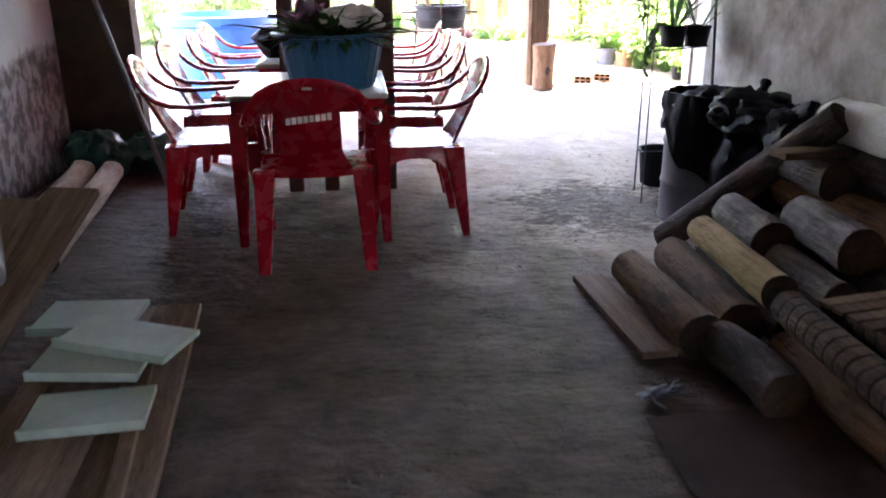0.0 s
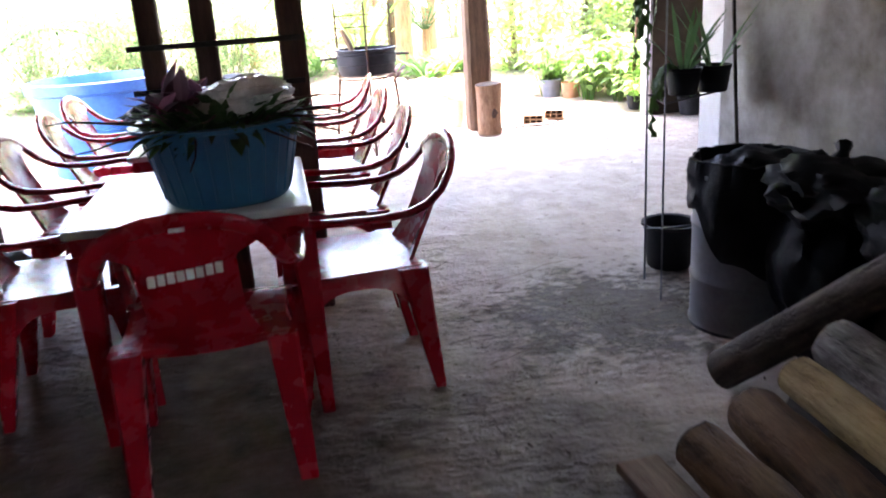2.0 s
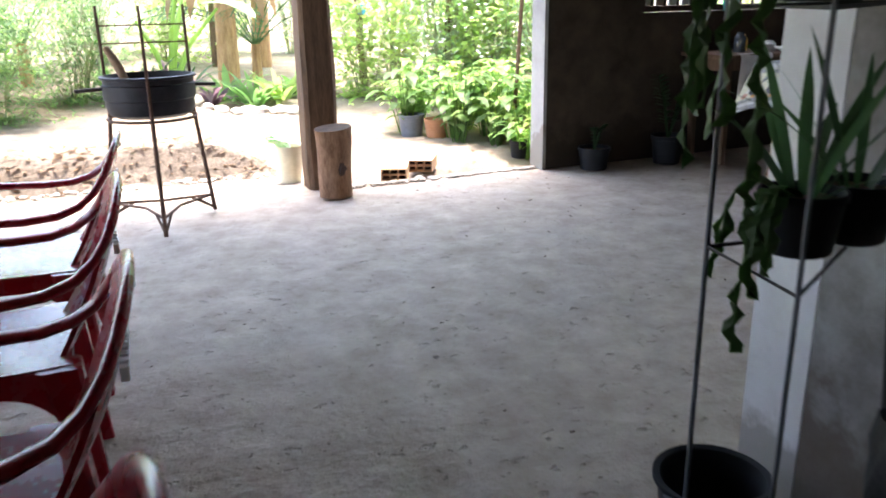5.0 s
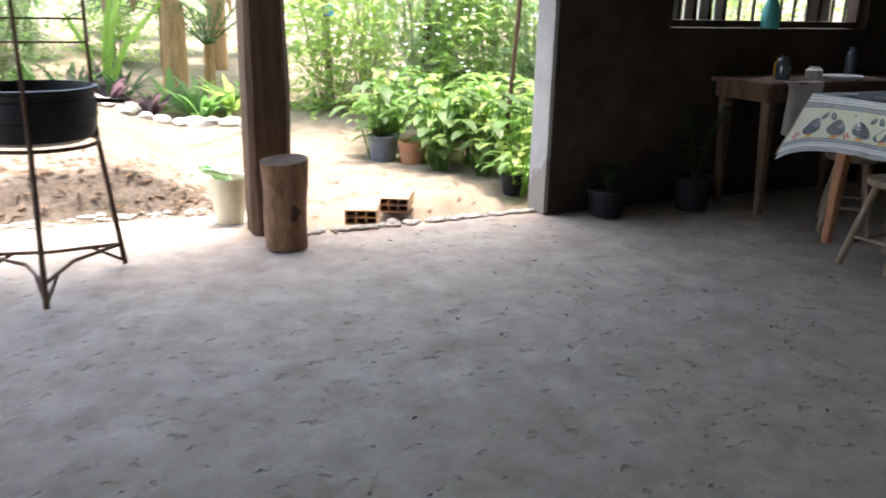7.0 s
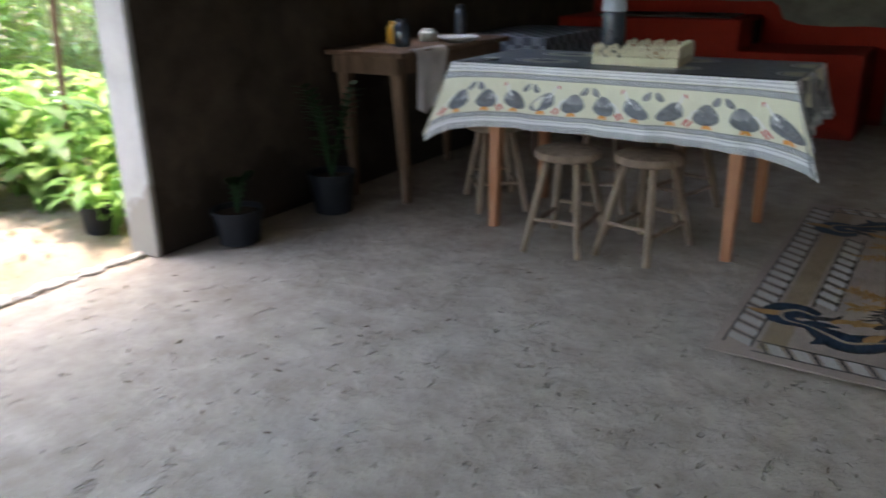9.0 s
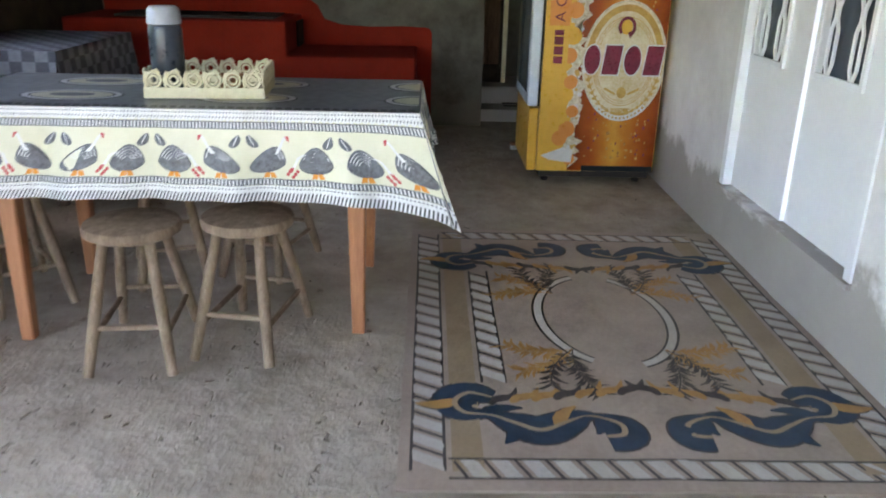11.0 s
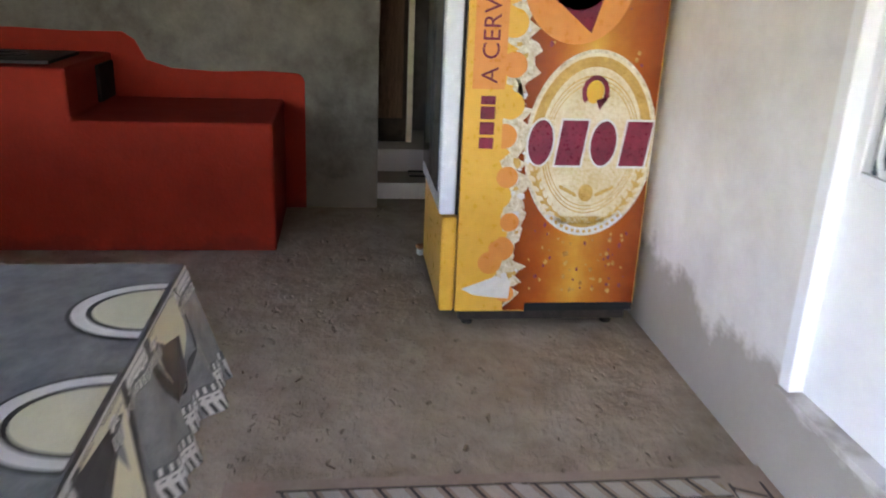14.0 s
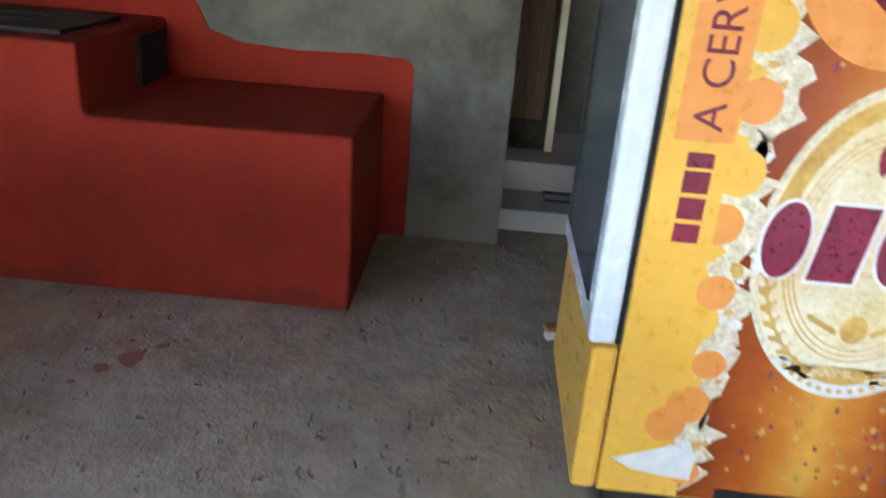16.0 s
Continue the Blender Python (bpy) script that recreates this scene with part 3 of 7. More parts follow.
def make_log(name, m, length, r, seed, bark, label, group="", category="log"):
    t = thing(name, m, label, category, group)
    b = bmesh.new()
    rings = log_shape(b, length, r, seed)
    cuts = []
    for ring, s in ((rings[0], -0.003), (rings[-1], 0.003)):
        b2 = bmesh.new()
        cuts.append(b2)
        q = [b2.verts.new(v.co + Vector((0, s, 0))) for v in ring]
        q2 = [b2.verts.new(v.co + Vector((0, -s * 2, 0))) for v in ring]
        b2.faces.new(q)
        for k in range(len(q)):
            b2.faces.new((q[k], q[(k + 1) % len(q)], q2[(k + 1) % len(q)], q2[k]))
    part("bark", b, bark, t, smooth=True)
    for b2 in cuts:
        part("cut_end", b2, M_CUTWOOD, t, "sawn log end")
    return t


def flat(bm, f, pts):
    """A face through the 2D points, lifted into place by f."""
    return bm.faces.new([bm.verts.new(f(*p)) for p in pts])


def oval(cx, cy, rx, ry, n=20, a0=0.0, a1=math.tau, turn=0.0):
    out = []
    full = abs(a1 - a0 - math.tau) < 1e-6
    for i in range(n if full else n + 1):
        a = a0 + (a1 - a0) * i / n
        x, y = rx * math.cos(a), ry * math.sin(a)
        out.append((cx + x * math.cos(turn) - y * math.sin(turn), cy + x * math.sin(turn) + y * math.cos(turn)))
    return out


def ring2d(bm, f, cx, cy, rx, ry, w, n=32, a0=0.0, a1=math.tau, turn=0.0):
    """A flat band round an oval."""
    a, b = oval(cx, cy, rx, ry, n, a0, a1 - 1e-4 if a1 - a0 > 6.2 else a1, turn), oval(cx, cy, rx - w, ry - w, n, a0, a1 - 1e-4 if a1 - a0 > 6.2 else a1, turn)
    va, vb = [bm.verts.new(f(*p)) for p in a], [bm.verts.new(f(*p)) for p in b]
    for i in range(len(a) - 1):
        bm.faces.new((va[i], va[i + 1], vb[i + 1], vb[i]))


def lettering(text, size, m, material, parent, name="lettering"):
    """Words in the built-in font, turned into a mesh."""
    cu = bpy.data.curves.new(name, "FONT")
    cu.body, cu.size, cu.extrude = text, size, 0.0006
    tmp = bpy.data.objects.new(name, cu)
    scene.collection.objects.link(tmp)
    dg = bpy.context.evaluated_depsgraph_get()
    me = bpy.data.meshes.new_from_object(tmp.evaluated_get(dg))
    bpy.data.objects.remove(tmp)
    me.materials.clear()
    me.materials.append(material)
    ob = new(name, me)
    ob.parent = parent
    ob.matrix_local = m
    return ob


def ribbon(bm, f, pts, widths):
    """A flat band of changing width along 2D points."""
    rows = []
    for i, (x, y) in enumerate(pts):
        x0, y0 = pts[max(i - 1, 0)]
        x1, y1 = pts[min(i + 1, len(pts) - 1)]
        d = math.hypot(x1 - x0, y1 - y0) or 1.0
        nx, ny = -(y1 - y0) / d, (x1 - x0) / d
        w = widths[i] / 2
        rows.append((bm.verts.new(f(x + nx * w, y + ny * w)), bm.verts.new(f(x - nx * w, y - ny * w))))
    for a, b in zip(rows, rows[1:]):
        bm.faces.new((a[0], a[1], b[1], b[0]))


def smooth_path(pts, n=6):
    """Points along a soft curve through pts."""
    out = []
    for i in range(len(pts) - 1):
        p = [Vector(pts[min(max(k, 0), len(pts) - 1)]) for k in (i - 1, i, i + 1, i + 2)]
        for j in range(n):
            t = j / n
            q = 0.5 * ((2 * p[1]) + (p[2] - p[0]) * t + (2 * p[0] - 5 * p[1] + 4 * p[2] - p[3]) * t * t + (3 * p[1] - p[0] - 3 * p[2] + p[3]) * t ** 3)
            out.append((q.x, q.y))
    return out + [tuple(pts[-1])]

# ---- the store: plastic chairs and tables ----
def make_chair(m):
    """A one-piece plastic armchair that faces +y."""
    t = thing("plastic_armchair", m, "glossy dark red plastic armchair with an arched slotted back", "chair", "red chairs round the tables")

    def back(u, v):
        x = (u - 0.5) * 2
        wide = 0.118 + 0.045 * smoothstep(0.35, 0.0, v) + 0.075 * smoothstep(0.80, 1.0, v)
        z = 0.40 + (0.40 - 0.05 * x * x * smoothstep(0.5, 1.0, v)) * v
        return (x * wide, -0.195 - 0.17 * v - 0.03 * math.sin(v * math.pi) + 0.028 * x * x, z)

    b = bmesh.new()
    slab(b, back, 20, 24, 0.012)
    backrest = part("backrest", b, M_RED, t, smooth=True)
    half = [(0.0, -0.368, 0.803), (0.07, -0.366, 0.798), (0.13, -0.358, 0.782), (0.178, -0.345, 0.755), (0.208, -0.325, 0.718), (0.228, -0.292, 0.675), (0.244, -0.245, 0.640), (0.256, -0.18, 0.620), (0.266, -0.08, 0.615), (0.272, 0.08, 0.622), (0.268, 0.17, 0.626), (0.264, 0.212, 0.610), (0.258, 0.225, 0.575)]
    path = [Vector((-x, y, z)) for x, y, z in half[:0:-1]] + [Vector(q) for q in half]
    b = bmesh.new()
    rows = []
    for k0, p in enumerate(path):
        far = abs(k0 - len(half) + 1)
        d = (path[min(k0 + 1, len(path) - 1)] - path[max(k0 - 1, 0)]).normalized()
        face = Vector((0, 0.94, 0.34)).lerp(Vector((0, 0, 1)), smoothstep(3.5, 7.5, far)) if far < 11 else Vector((0, 1, 0.3))
        face = (face - d * face.dot(d)).normalized()
        out = d.cross(face)
        w = 0.024 if far < 7 else 0.027
        rows.append([b.verts.new(p + out * math.cos(a) * w + face * math.sin(a) * 0.012) for a in (math.tau * k / 12 for k in range(12))])
    for a, c in zip(rows, rows[1:]):
        for k in range(12):
            b.faces.new((a[k], a[(k + 1) % 12], c[(k + 1) % 12], c[k]))
    b.faces.new(rows[0][::-1])
    b.faces.new(rows[-1])
    part("arm_frame", b, M_RED, t, smooth=True)
    b = bmesh.new()
    for q in range(8):
        x = -0.088 + q * 0.0225
        box(b, x, x + 0.017, -0.352, -0.338, 0.645 + 0.0024 * q, 0.670 + 0.0024 * q)
    mark = part("printed_mark", b, M_WHITEPLASTIC, backrest, "faded pale printed mark on the back", kind="stuff")
    b = bmesh.new()
    box(b, -0.018, 0.018, -0.379, -0.37, 0.780, 0.790)
    part("maker_mark", b, M_WHITEPLASTIC, backrest)

    def seat(u, v):
        x, y = (u - 0.5) * 2, (v - 0.5) * 2
        return (x * (0.215 + 0.012 * v), -0.21 + 0.43 * v, 0.425 - 0.012 * (1 - x * x) * (1 - y * y) - 0.03 * max(0, v - 0.85) * 4)

    b = bmesh.new()
    slab(b, seat, 14, 14, 0.016, lambda u, v: not ((abs(u - 0.5) > 0.46) and (v > 0.94)))
    part("seat", b, M_RED, t, smooth=True)
    for s in (-1, 1):
        b = bmesh.new()
        taper(b, (s * 0.232, 0.20, 0.44), (s * 0.255, 0.205, 0.62), 0.03, 0.085, 0.03, 0.06)
        taper(b, (s * 0.25, 0.235, 0.0), (s * 0.222, 0.19, 0.43), 0.036, 0.045, 0.04, 0.13)
        part("front_leg", b, M_RED, t, smooth=True)
        b = bmesh.new()
        taper(b, (s * 0.222, -0.245, 0.0), (s * 0.20, -0.18, 0.43), 0.05, 0.036, 0.085, 0.10)
        part("rear_leg", b, M_RED, t, smooth=True)
    for s in (-1, 1):
        b = bmesh.new()
        slab(b, lambda u, v: (s * (0.216 + 0.012 * v), -0.19 + 0.38 * u, 0.425 - (0.045 + 0.12 * abs(2 * u - 1) ** 3) * v), 14, 3, 0.008)
        part("side_skirt", b, M_RED, t, smooth=True)
    b = bmesh.new()

    def skirt(u, v):
        x = (u - 0.5) * 2
        return (x * 0.21, 0.205, 0.42 - (0.035 + 0.05 * x ** 4) * v)

    slab(b, skirt, 14, 2, 0.008)
    part("skirt", b, M_RED, t, smooth=True)
    for ob in t.children_recursive:
        ob.data.transform(Matrix.Diagonal((1.04, 1.0, 1.035, 1)))
    return t


chair = make_chair(pose(-0.20, 3.52, 0, 0, 0, 1))
for x, y, a in ((0.26, 3.93, 92), (0.26, 4.72, 88), (0.26, 5.47, 91), (0.28, 6.25, 86)):
    copy_thing(chair, pose(x, y, 0, 0, 0, a))
for x, y, a in ((-0.72, 4.12, -84), (-0.76, 4.92, -93), (-0.74, 5.65, -88), (-0.78, 6.35, -95)):
    copy_thing(chair, pose(x, y, 0, 0, 0, a))


def make_table(m, length):
    t = thing("plastic_table", m, "plastic table with a pale top and dark red legs", "table", "tables in a row")
    b = bmesh.new()
    box(b, -0.36, 0.36, 0, length, 0.695, 0.72, 0.008)
    part("tabletop", b, M_TABLETOP, t)
    b = bmesh.new()
    for q in ((-0.345, -0.325, 0.02, length - 0.02), (0.325, 0.345, 0.02, length - 0.02), (-0.325, 0.325, 0.02, 0.04), (-0.325, 0.325, length - 0.04, length - 0.02)):
        box(b, *q, 0.635, 0.694)
    part("apron", b, M_RED, t)
    for x in (-0.32, 0.32):
        for y in (0.05, length - 0.05):
            b = bmesh.new()
            taper(b, (x * 1.06, y, 0), (x, y, 0.64), 0.04, 0.04, 0.085, 0.075)
            part("leg", b, M_RED, t)
    return t


tab = make_table(pose(-0.22, 3.60, 0), 0.82)
copy_thing(tab, pose(-0.22, 4.78, 0, 0, 0, 0.8))
copy_thing(tab, pose(-0.23, 5.62, 0, 0, 0, -0.6))

# timber rack between the tables
rack = thing("timber_rack", pose(0, 4.64, 0), "dark timber uprights joined by two thin rails", "rack")
for x, w in ((0.17, 0.105), (-0.17, 0.085), (-0.38, 0.085)):
    b = bmesh.new()
    rows = []
    for i in range(9):
        z = 2.55 * i / 8
        o = Vector((x + 0.012 * noise.noise((x * 9, z, 0)), 0.01 * noise.noise((x * 9, z, 3)), z))
        rows.append([b.verts.new(o + Vector((sx * w / 2, sy * w / 2, 0))) for sx, sy in ((-1, -0.8), (-0.8, -1), (0.8, -1), (1, -0.8), (1, 0.8), (0.8, 1), (-0.8, 1), (-1, 0.8))])
    for a, c in zip(rows, rows[1:]):
        for k in range(8):
            b.faces.new((a[k], a[(k + 1) % 8], c[(k + 1) % 8], c[k]))
    b.faces.new(rows[0][::-1])
    b.faces.new(rows[-1])
    part("upright", b, M_DARKWOOD, rack)
for z in (1.0, 1.17):
    b = bmesh.new()
    box(b, -0.47, 0.2, -0.066, -0.052, z - 0.011, z + 0.011, 0.003)
    part("rail", b, M_IRON, rack)

# blue tub full of cuttings
tub = thing("plastic_tub", pose(-0.11, 3.86, 0.72), "round blue ribbed plastic tub on the table", "tub")
b = bmesh.new()
lathe(b, [(0.01, 0.004), (0.185, 0.0), (0.195, 0.01), (0.22, 0.12), (0.245, 0.235), (0.275, 0.24), (0.277, 0.252), (0.245, 0.254), (0.235, 0.235), (0.19, 0.02), (0.01, 0.015)], 44, 0.006)
part("basin", b, M_BLUEPLASTIC, tub, smooth=True)
for k in range(26):
    a = math.tau * k / 26
    b = bmesh.new()
    tube(b, [(math.cos(a) * 0.197, math.sin(a) * 0.197, 0.02), (math.cos(a) * 0.243, math.sin(a) * 0.243, 0.225)], 0.005, 5)
    part("rib", b, M_BLUEPLASTIC, tub)
rnd = random.Random(5)
cut = thing("plant_cuttings", pose(-0.11, 3.86, 0.76), "tangled dark green leafy cuttings and twigs heaped in the tub", "cuttings")
b = bmesh.new()
for k in range(420):
    a, r = rnd.uniform(0, math.tau), 0.20 * math.sqrt(rnd.random())
    d = Vector((math.cos(a) * rnd.uniform(0.4, 1.2), math.sin(a) * rnd.uniform(0.4, 1.2), rnd.uniform(-0.1, 0.9)))
    leaf(b, (math.cos(a) * r, math.sin(a) * r, 0.17 + 0.10 * rnd.random() * (1 - r / 0.25)), d, rnd.uniform(0.06, 0.2), rnd.uniform(0.015, 0.05), 0.9, 3)
part("leaves", b, M_LEAFDARK, cut, kind="stuff")
b = bmesh.new()
for k in range(110):
    a, r = rnd.uniform(1.9, 4.0), 0.20 * math.sqrt(rnd.random())
    leaf(b, (math.cos(a) * r, math.sin(a) * r, 0.2 + 0.08 * rnd.random()), (rnd.uniform(-1, 1), rnd.uniform(-1, 1), rnd.uniform(0.2, 1.4)), rnd.uniform(0.05, 0.14), rnd.uniform(0.03, 0.06), 0.7, 3)
part("purple_leaves", b, M_LEAFPURPLE, cut, kind="stuff")
for k in range(16):
    b = bmesh.new()
    a = rnd.uniform(-1.2, 1.4) if k % 2 else rnd.uniform(0, math.tau)
    p = Vector((math.cos(a) * 0.08, math.sin(a) * 0.08, 0.19))
    pts = [p]
    d = Vector((math.cos(a), math.sin(a), rnd.uniform(0.05, 0.35)))
    for i in range(5):
        d = (d + Vector((rnd.uniform(-0.3, 0.3), rnd.uniform(-0.3, 0.3), rnd.uniform(-0.25, 0.1)))).normalized()
        p = p + d * rnd.uniform(0.05, 0.1)
        pts.append(p)
    tube(b, pts, [0.006, 0.0055, 0.005, 0.004, 0.003, 0.002], 5)
    part("twig", b, M_DARKWOOD, cut)
M_FILM = dull("clear_bag", (0.55, 0.58, 0.56), (0.8, 0.82, 0.8), 0.25, 12, 60, 0.8, 0.01)
b = bmesh.new()
lump(b, (0.0, 0, 0), (0.17, 0.13, 0.06), 3.0, 0.35, 4)
tagged(part("plastic_bag", b, M_FILM, smooth=True), "crumpled white plastic bag on top of the cuttings", "bag").matrix_world = pose(-0.04, 3.86, 1.03)

# barrel and black bags
bar = thing("barrel", pose(1.765, 3.84, 0), "pale grey metal barrel lined with a black rubbish bag", "barrel")
b = bmesh.new()
lathe(b, [(0.01, 0.012), (0.27, 0.01), (0.285, 0.0), (0.29, 0.015), (0.28, 0.03), (0.28, 0.20), (0.288, 0.215), (0.288, 0.225), (0.28, 0.24), (0.28, 0.43), (0.288, 0.445), (0.288, 0.455), (0.28, 0.47), (0.28, 0.645), (0.29, 0.655), (0.288, 0.67), (0.265, 0.66), (0.26, 0.05), (0.01, 0.04)], 40)
part("drum", b, M_GALV, bar, smooth=True)
b = bmesh.new()


def liner(u, v):
    a = u * math.tau
    r = 0.27 + 0.035 * min(v * 4, 1) + 0.022 * noise.noise((math.cos(a) * 3, math.sin(a) * 3, v * 3)) + 0.014 * noise.noise((math.cos(a) * 11, math.sin(a) * 11, v * 2))
    drop = 0.15 + 0.28 * max(0.0, -math.sin(a)) + 0.10 * noise.noise((math.cos(a) * 1.6 + 4, math.sin(a) * 1.6, 0))
    z = 0.68 + 0.05 * math.sin(min(v * 4, 1) * math.pi) - drop * max(0, v - 0.2) * 1.25 + 0.012 * noise.noise((math.cos(a) * 5, math.sin(a) * 5, v * 6))
    return (math.cos(a) * r, math.sin(a) * r, z)


slab(b, liner, 64, 12, 0.003)
part("liner_bag", b, M_BAG, bar, "black bag folded over the rim", smooth=True)
b = bmesh.new()
lump(b, (0.02, 0.0, 0.64), (0.25, 0.25, 0.10), 6.0, 0.3, 4)
part("rubbish_bag", b, M_BAG, bar, smooth=True)
for ob in bar.children:
    ob.data.transform(Matrix.Diagonal((0.73, 0.73, 0.91, 1)))
for i, (x, y, z, s) in enumerate(((1.80, 3.44, 0.62, (0.18, 0.22, 0.11)), (1.84, 3.12, 0.57, (0.14, 0.17, 0.15)))):
    b = bmesh.new()
    lump(b, (0, 0, 0), s, 9.0 + i, 0.35, 4)
    if i == 0:
        tube(b, [(0.02, 0.01, s[2] * 0.7), (0.03, 0.0, s[2] * 1.05), (0.045, 0.02, s[2] * 1.22)], [0.035, 0.018, 0.028], 8)
    tagged(part("rubbish_bag", b, M_BAG, smooth=True), "shiny black tied rubbish bag on the wood pile", "bag", "black bags by the wall").matrix_world = pose(x, y, z)
b = bmesh.new()
lump(b, (0, 0, 0.285), (0.16, 0.21, 0.30), 31.0, 0.22, 4)
tagged(part("rubbish_bag", b, M_BAG, smooth=True), "full black plastic rubbish bag standing by the wall", "bag").matrix_world = pose(1.83, 3.48, 0.0)

# bucket by the wall
buck = thing("bucket", pose(1.80, 4.52, 0), "black plastic bucket with a thin wire handle", "bucket")
b = bmesh.new()
lathe(b, [(0.01, 0.006), (0.095, 0.0), (0.105, 0.01), (0.122, 0.2), (0.134, 0.205), (0.134, 0.217), (0.118, 0.213), (0.098, 0.015), (0.01, 0.012)], 36)
part("pail", b, M_BLACKPLASTIC, buck, smooth=True)
b = bmesh.new()
tube(b, [(0.135 * math.cos(a), 0.135 * math.sin(a) * 0.95, 0.2 - 0.03 * math.sin(a)) for a in steps(math.pi, math.tau, 14)], 0.004, 6)
part("handle", b, M_GALV, buck, "thin wire handle")
b = bmesh.new()
tube(b, [(1.96, 4.15, 0.012), (1.965, 4.36, 0.012), (1.96, 4.62, 0.02), (2.05, 4.72, 0.012), (2.3, 4.74, 0.012)], 0.011, 8)
tagged(part("hose", b, M_WHITEPLASTIC, smooth=True), "thin pale hose lying by the wall corner", "hose")

# plant stand
stand = thing("plant_stand", pose(0, 0, 0), "thin black metal plant stand with hanging shelves", "plant stand")
for foot_, head, r, mt in (((1.972, 4.20, 0), (1.945, 4.38, 1.75), 0.008, M_IRON), ((1.61, 4.39, 0), (1.61, 4.39, 1.75), 0.005, M_GALV), ((1.56, 4.13, 0), (1.56, 4.13, 1.75), 0.004, M_GALV)):
    b = bmesh.new()
    tube(b, [foot_, head], r, 8)
    part("upright", b, mt, stand)
for z in (0.83, 1.25):
    b = bmesh.new()
    tube(b, [(1.955, 4.35, z), (1.61, 4.39, z), (1.56, 4.13, z), (1.955, 4.35, z)], 0.004, 6)
    part("shelf_rail", b, M_IRON, stand)


def small_pot(m, r, h, material, label, group, square=False):
    t = thing("flower_pot", m, label, "flower pot", group)
    b = bmesh.new()
    lathe(b, [(0.005, 0.004), (r * 0.72, 0.0), (r * 0.78, 0.004), (r * 0.94, h * 0.86), (r, h * 0.87), (r, h), (r * 0.92, h), (r * 0.88, h * 0.85), (0.005, h * 0.82)], 24)
    part("body", b, material, t, smooth=True)
    b = bmesh.new()
    lathe(b, [(0.004, h * 0.86), (r * 0.86, h * 0.85), (r * 0.84, h * 0.83), (0.004, h * 0.83)], 20)
    part("soil", b, M_SOIL, t)
    return t


small_pot(pose(1.86, 4.30, 0.836), 0.075, 0.11, M_BLACKPLASTIC, "small black plastic flower pot on the stand", "pots on the plant stand")
small_pot(pose(1.72, 4.29, 0.836), 0.075, 0.11, M_BLACKPLASTIC, "small black plastic flower pot on the stand", "pots on the plant stand")
small_pot(pose(1.70, 4.28, 1.256), 0.08, 0.12, M_BLACKPLASTIC, "small black plastic flower pot on the stand", "pots on the plant stand")


def strap_plant(x, y, z, seed, n, length, width, material, label, hang=False):
    q = random.Random(seed)
    t = thing("potted_plant", pose(x, y, z), label, "plant", "plants on the stand")
    for k in range(n):
        b = bmesh.new()
        a = q.uniform(0, math.tau)
        up = q.uniform(0.3, 1.2) if hang else q.uniform(0.8, 2.4)
        leaf(b, (math.cos(a) * (0.075 if hang else 0.02), math.sin(a) * (0.075 if hang else 0.02), 0.0 if hang else -0.015), (math.cos(a) * (0.3 if hang else 1), math.sin(a) * (0.3 if hang else 1), -0.5 * up if hang else up), length * q.uniform(0.6, 1.1), width, 2.2 if hang else q.uniform(0.2, 1.0), 7)
        part("leaf", b, material, t, smooth=True)


strap_plant(1.72, 4.29, 0.935, 1, 13, 0.30, 0.024, M_LEAFDARK, "spiky green strap-leaved plant in the black pot")
strap_plant(1.86, 4.30, 0.935, 2, 10, 0.36, 0.018, M_LEAFDARK, "thin upright green leaves in the black pot")


def fishbone(x, y, z, seed, n, length, label, droop=0.17):
    """Flat zigzag cactus stems that arch over the rim and hang."""
    q = random.Random(seed)
    t = thing("hanging_cactus", pose(x, y, z), label, "plant", "plants on the stand")
    for k in range(n):
        a = 2.6 + q.uniform(-1.1, 1.1)
        p, d = Vector((math.cos(a) * 0.05, math.sin(a) * 0.05, 0.0)), Vector((math.cos(a), math.sin(a), q.uniform(0.3, 1.0))).normalized()
        m_ = int(length * q.uniform(0.6, 1.1) / 0.018)
        b = bmesh.new()
        last = None
        for i in range(m_):
            side = d.cross(Vector((0, 0, 1)))
            side = (side if side.length > 0.05 else Vector((math.sin(a), -math.cos(a), 0))).normalized()
            wl, wr = (0.019, 0.004) if i % 4 < 2 else (0.004, 0.019)
            lift_ = side.cross(d) * 0.002
            row = [b.verts.new(p - side * wl), b.verts.new(p + lift_), b.verts.new(p + side * wr), b.verts.new(p - lift_)]
            if last:
                for u in range(4):
                    b.faces.new((last[u], last[(u + 1) % 4], row[(u + 1) % 4], row[u]))
            last = row
            p = p + d * 0.018
            d = (d + Vector((q.uniform(-0.12, 0.12), q.uniform(-0.12, 0.12), -droop))).normalized()
        part("stem", b, M_LEAFMID, t)


fishbone(1.70, 4.28, 1.37, 3, 7, 0.55, "trailing dark green zigzag cactus hanging from the upper pot", 0.3)
fishbone(1.72, 4.29, 0.945, 4, 6, 0.34, "trailing dark green zigzag cactus over the pot edge", 0.45)

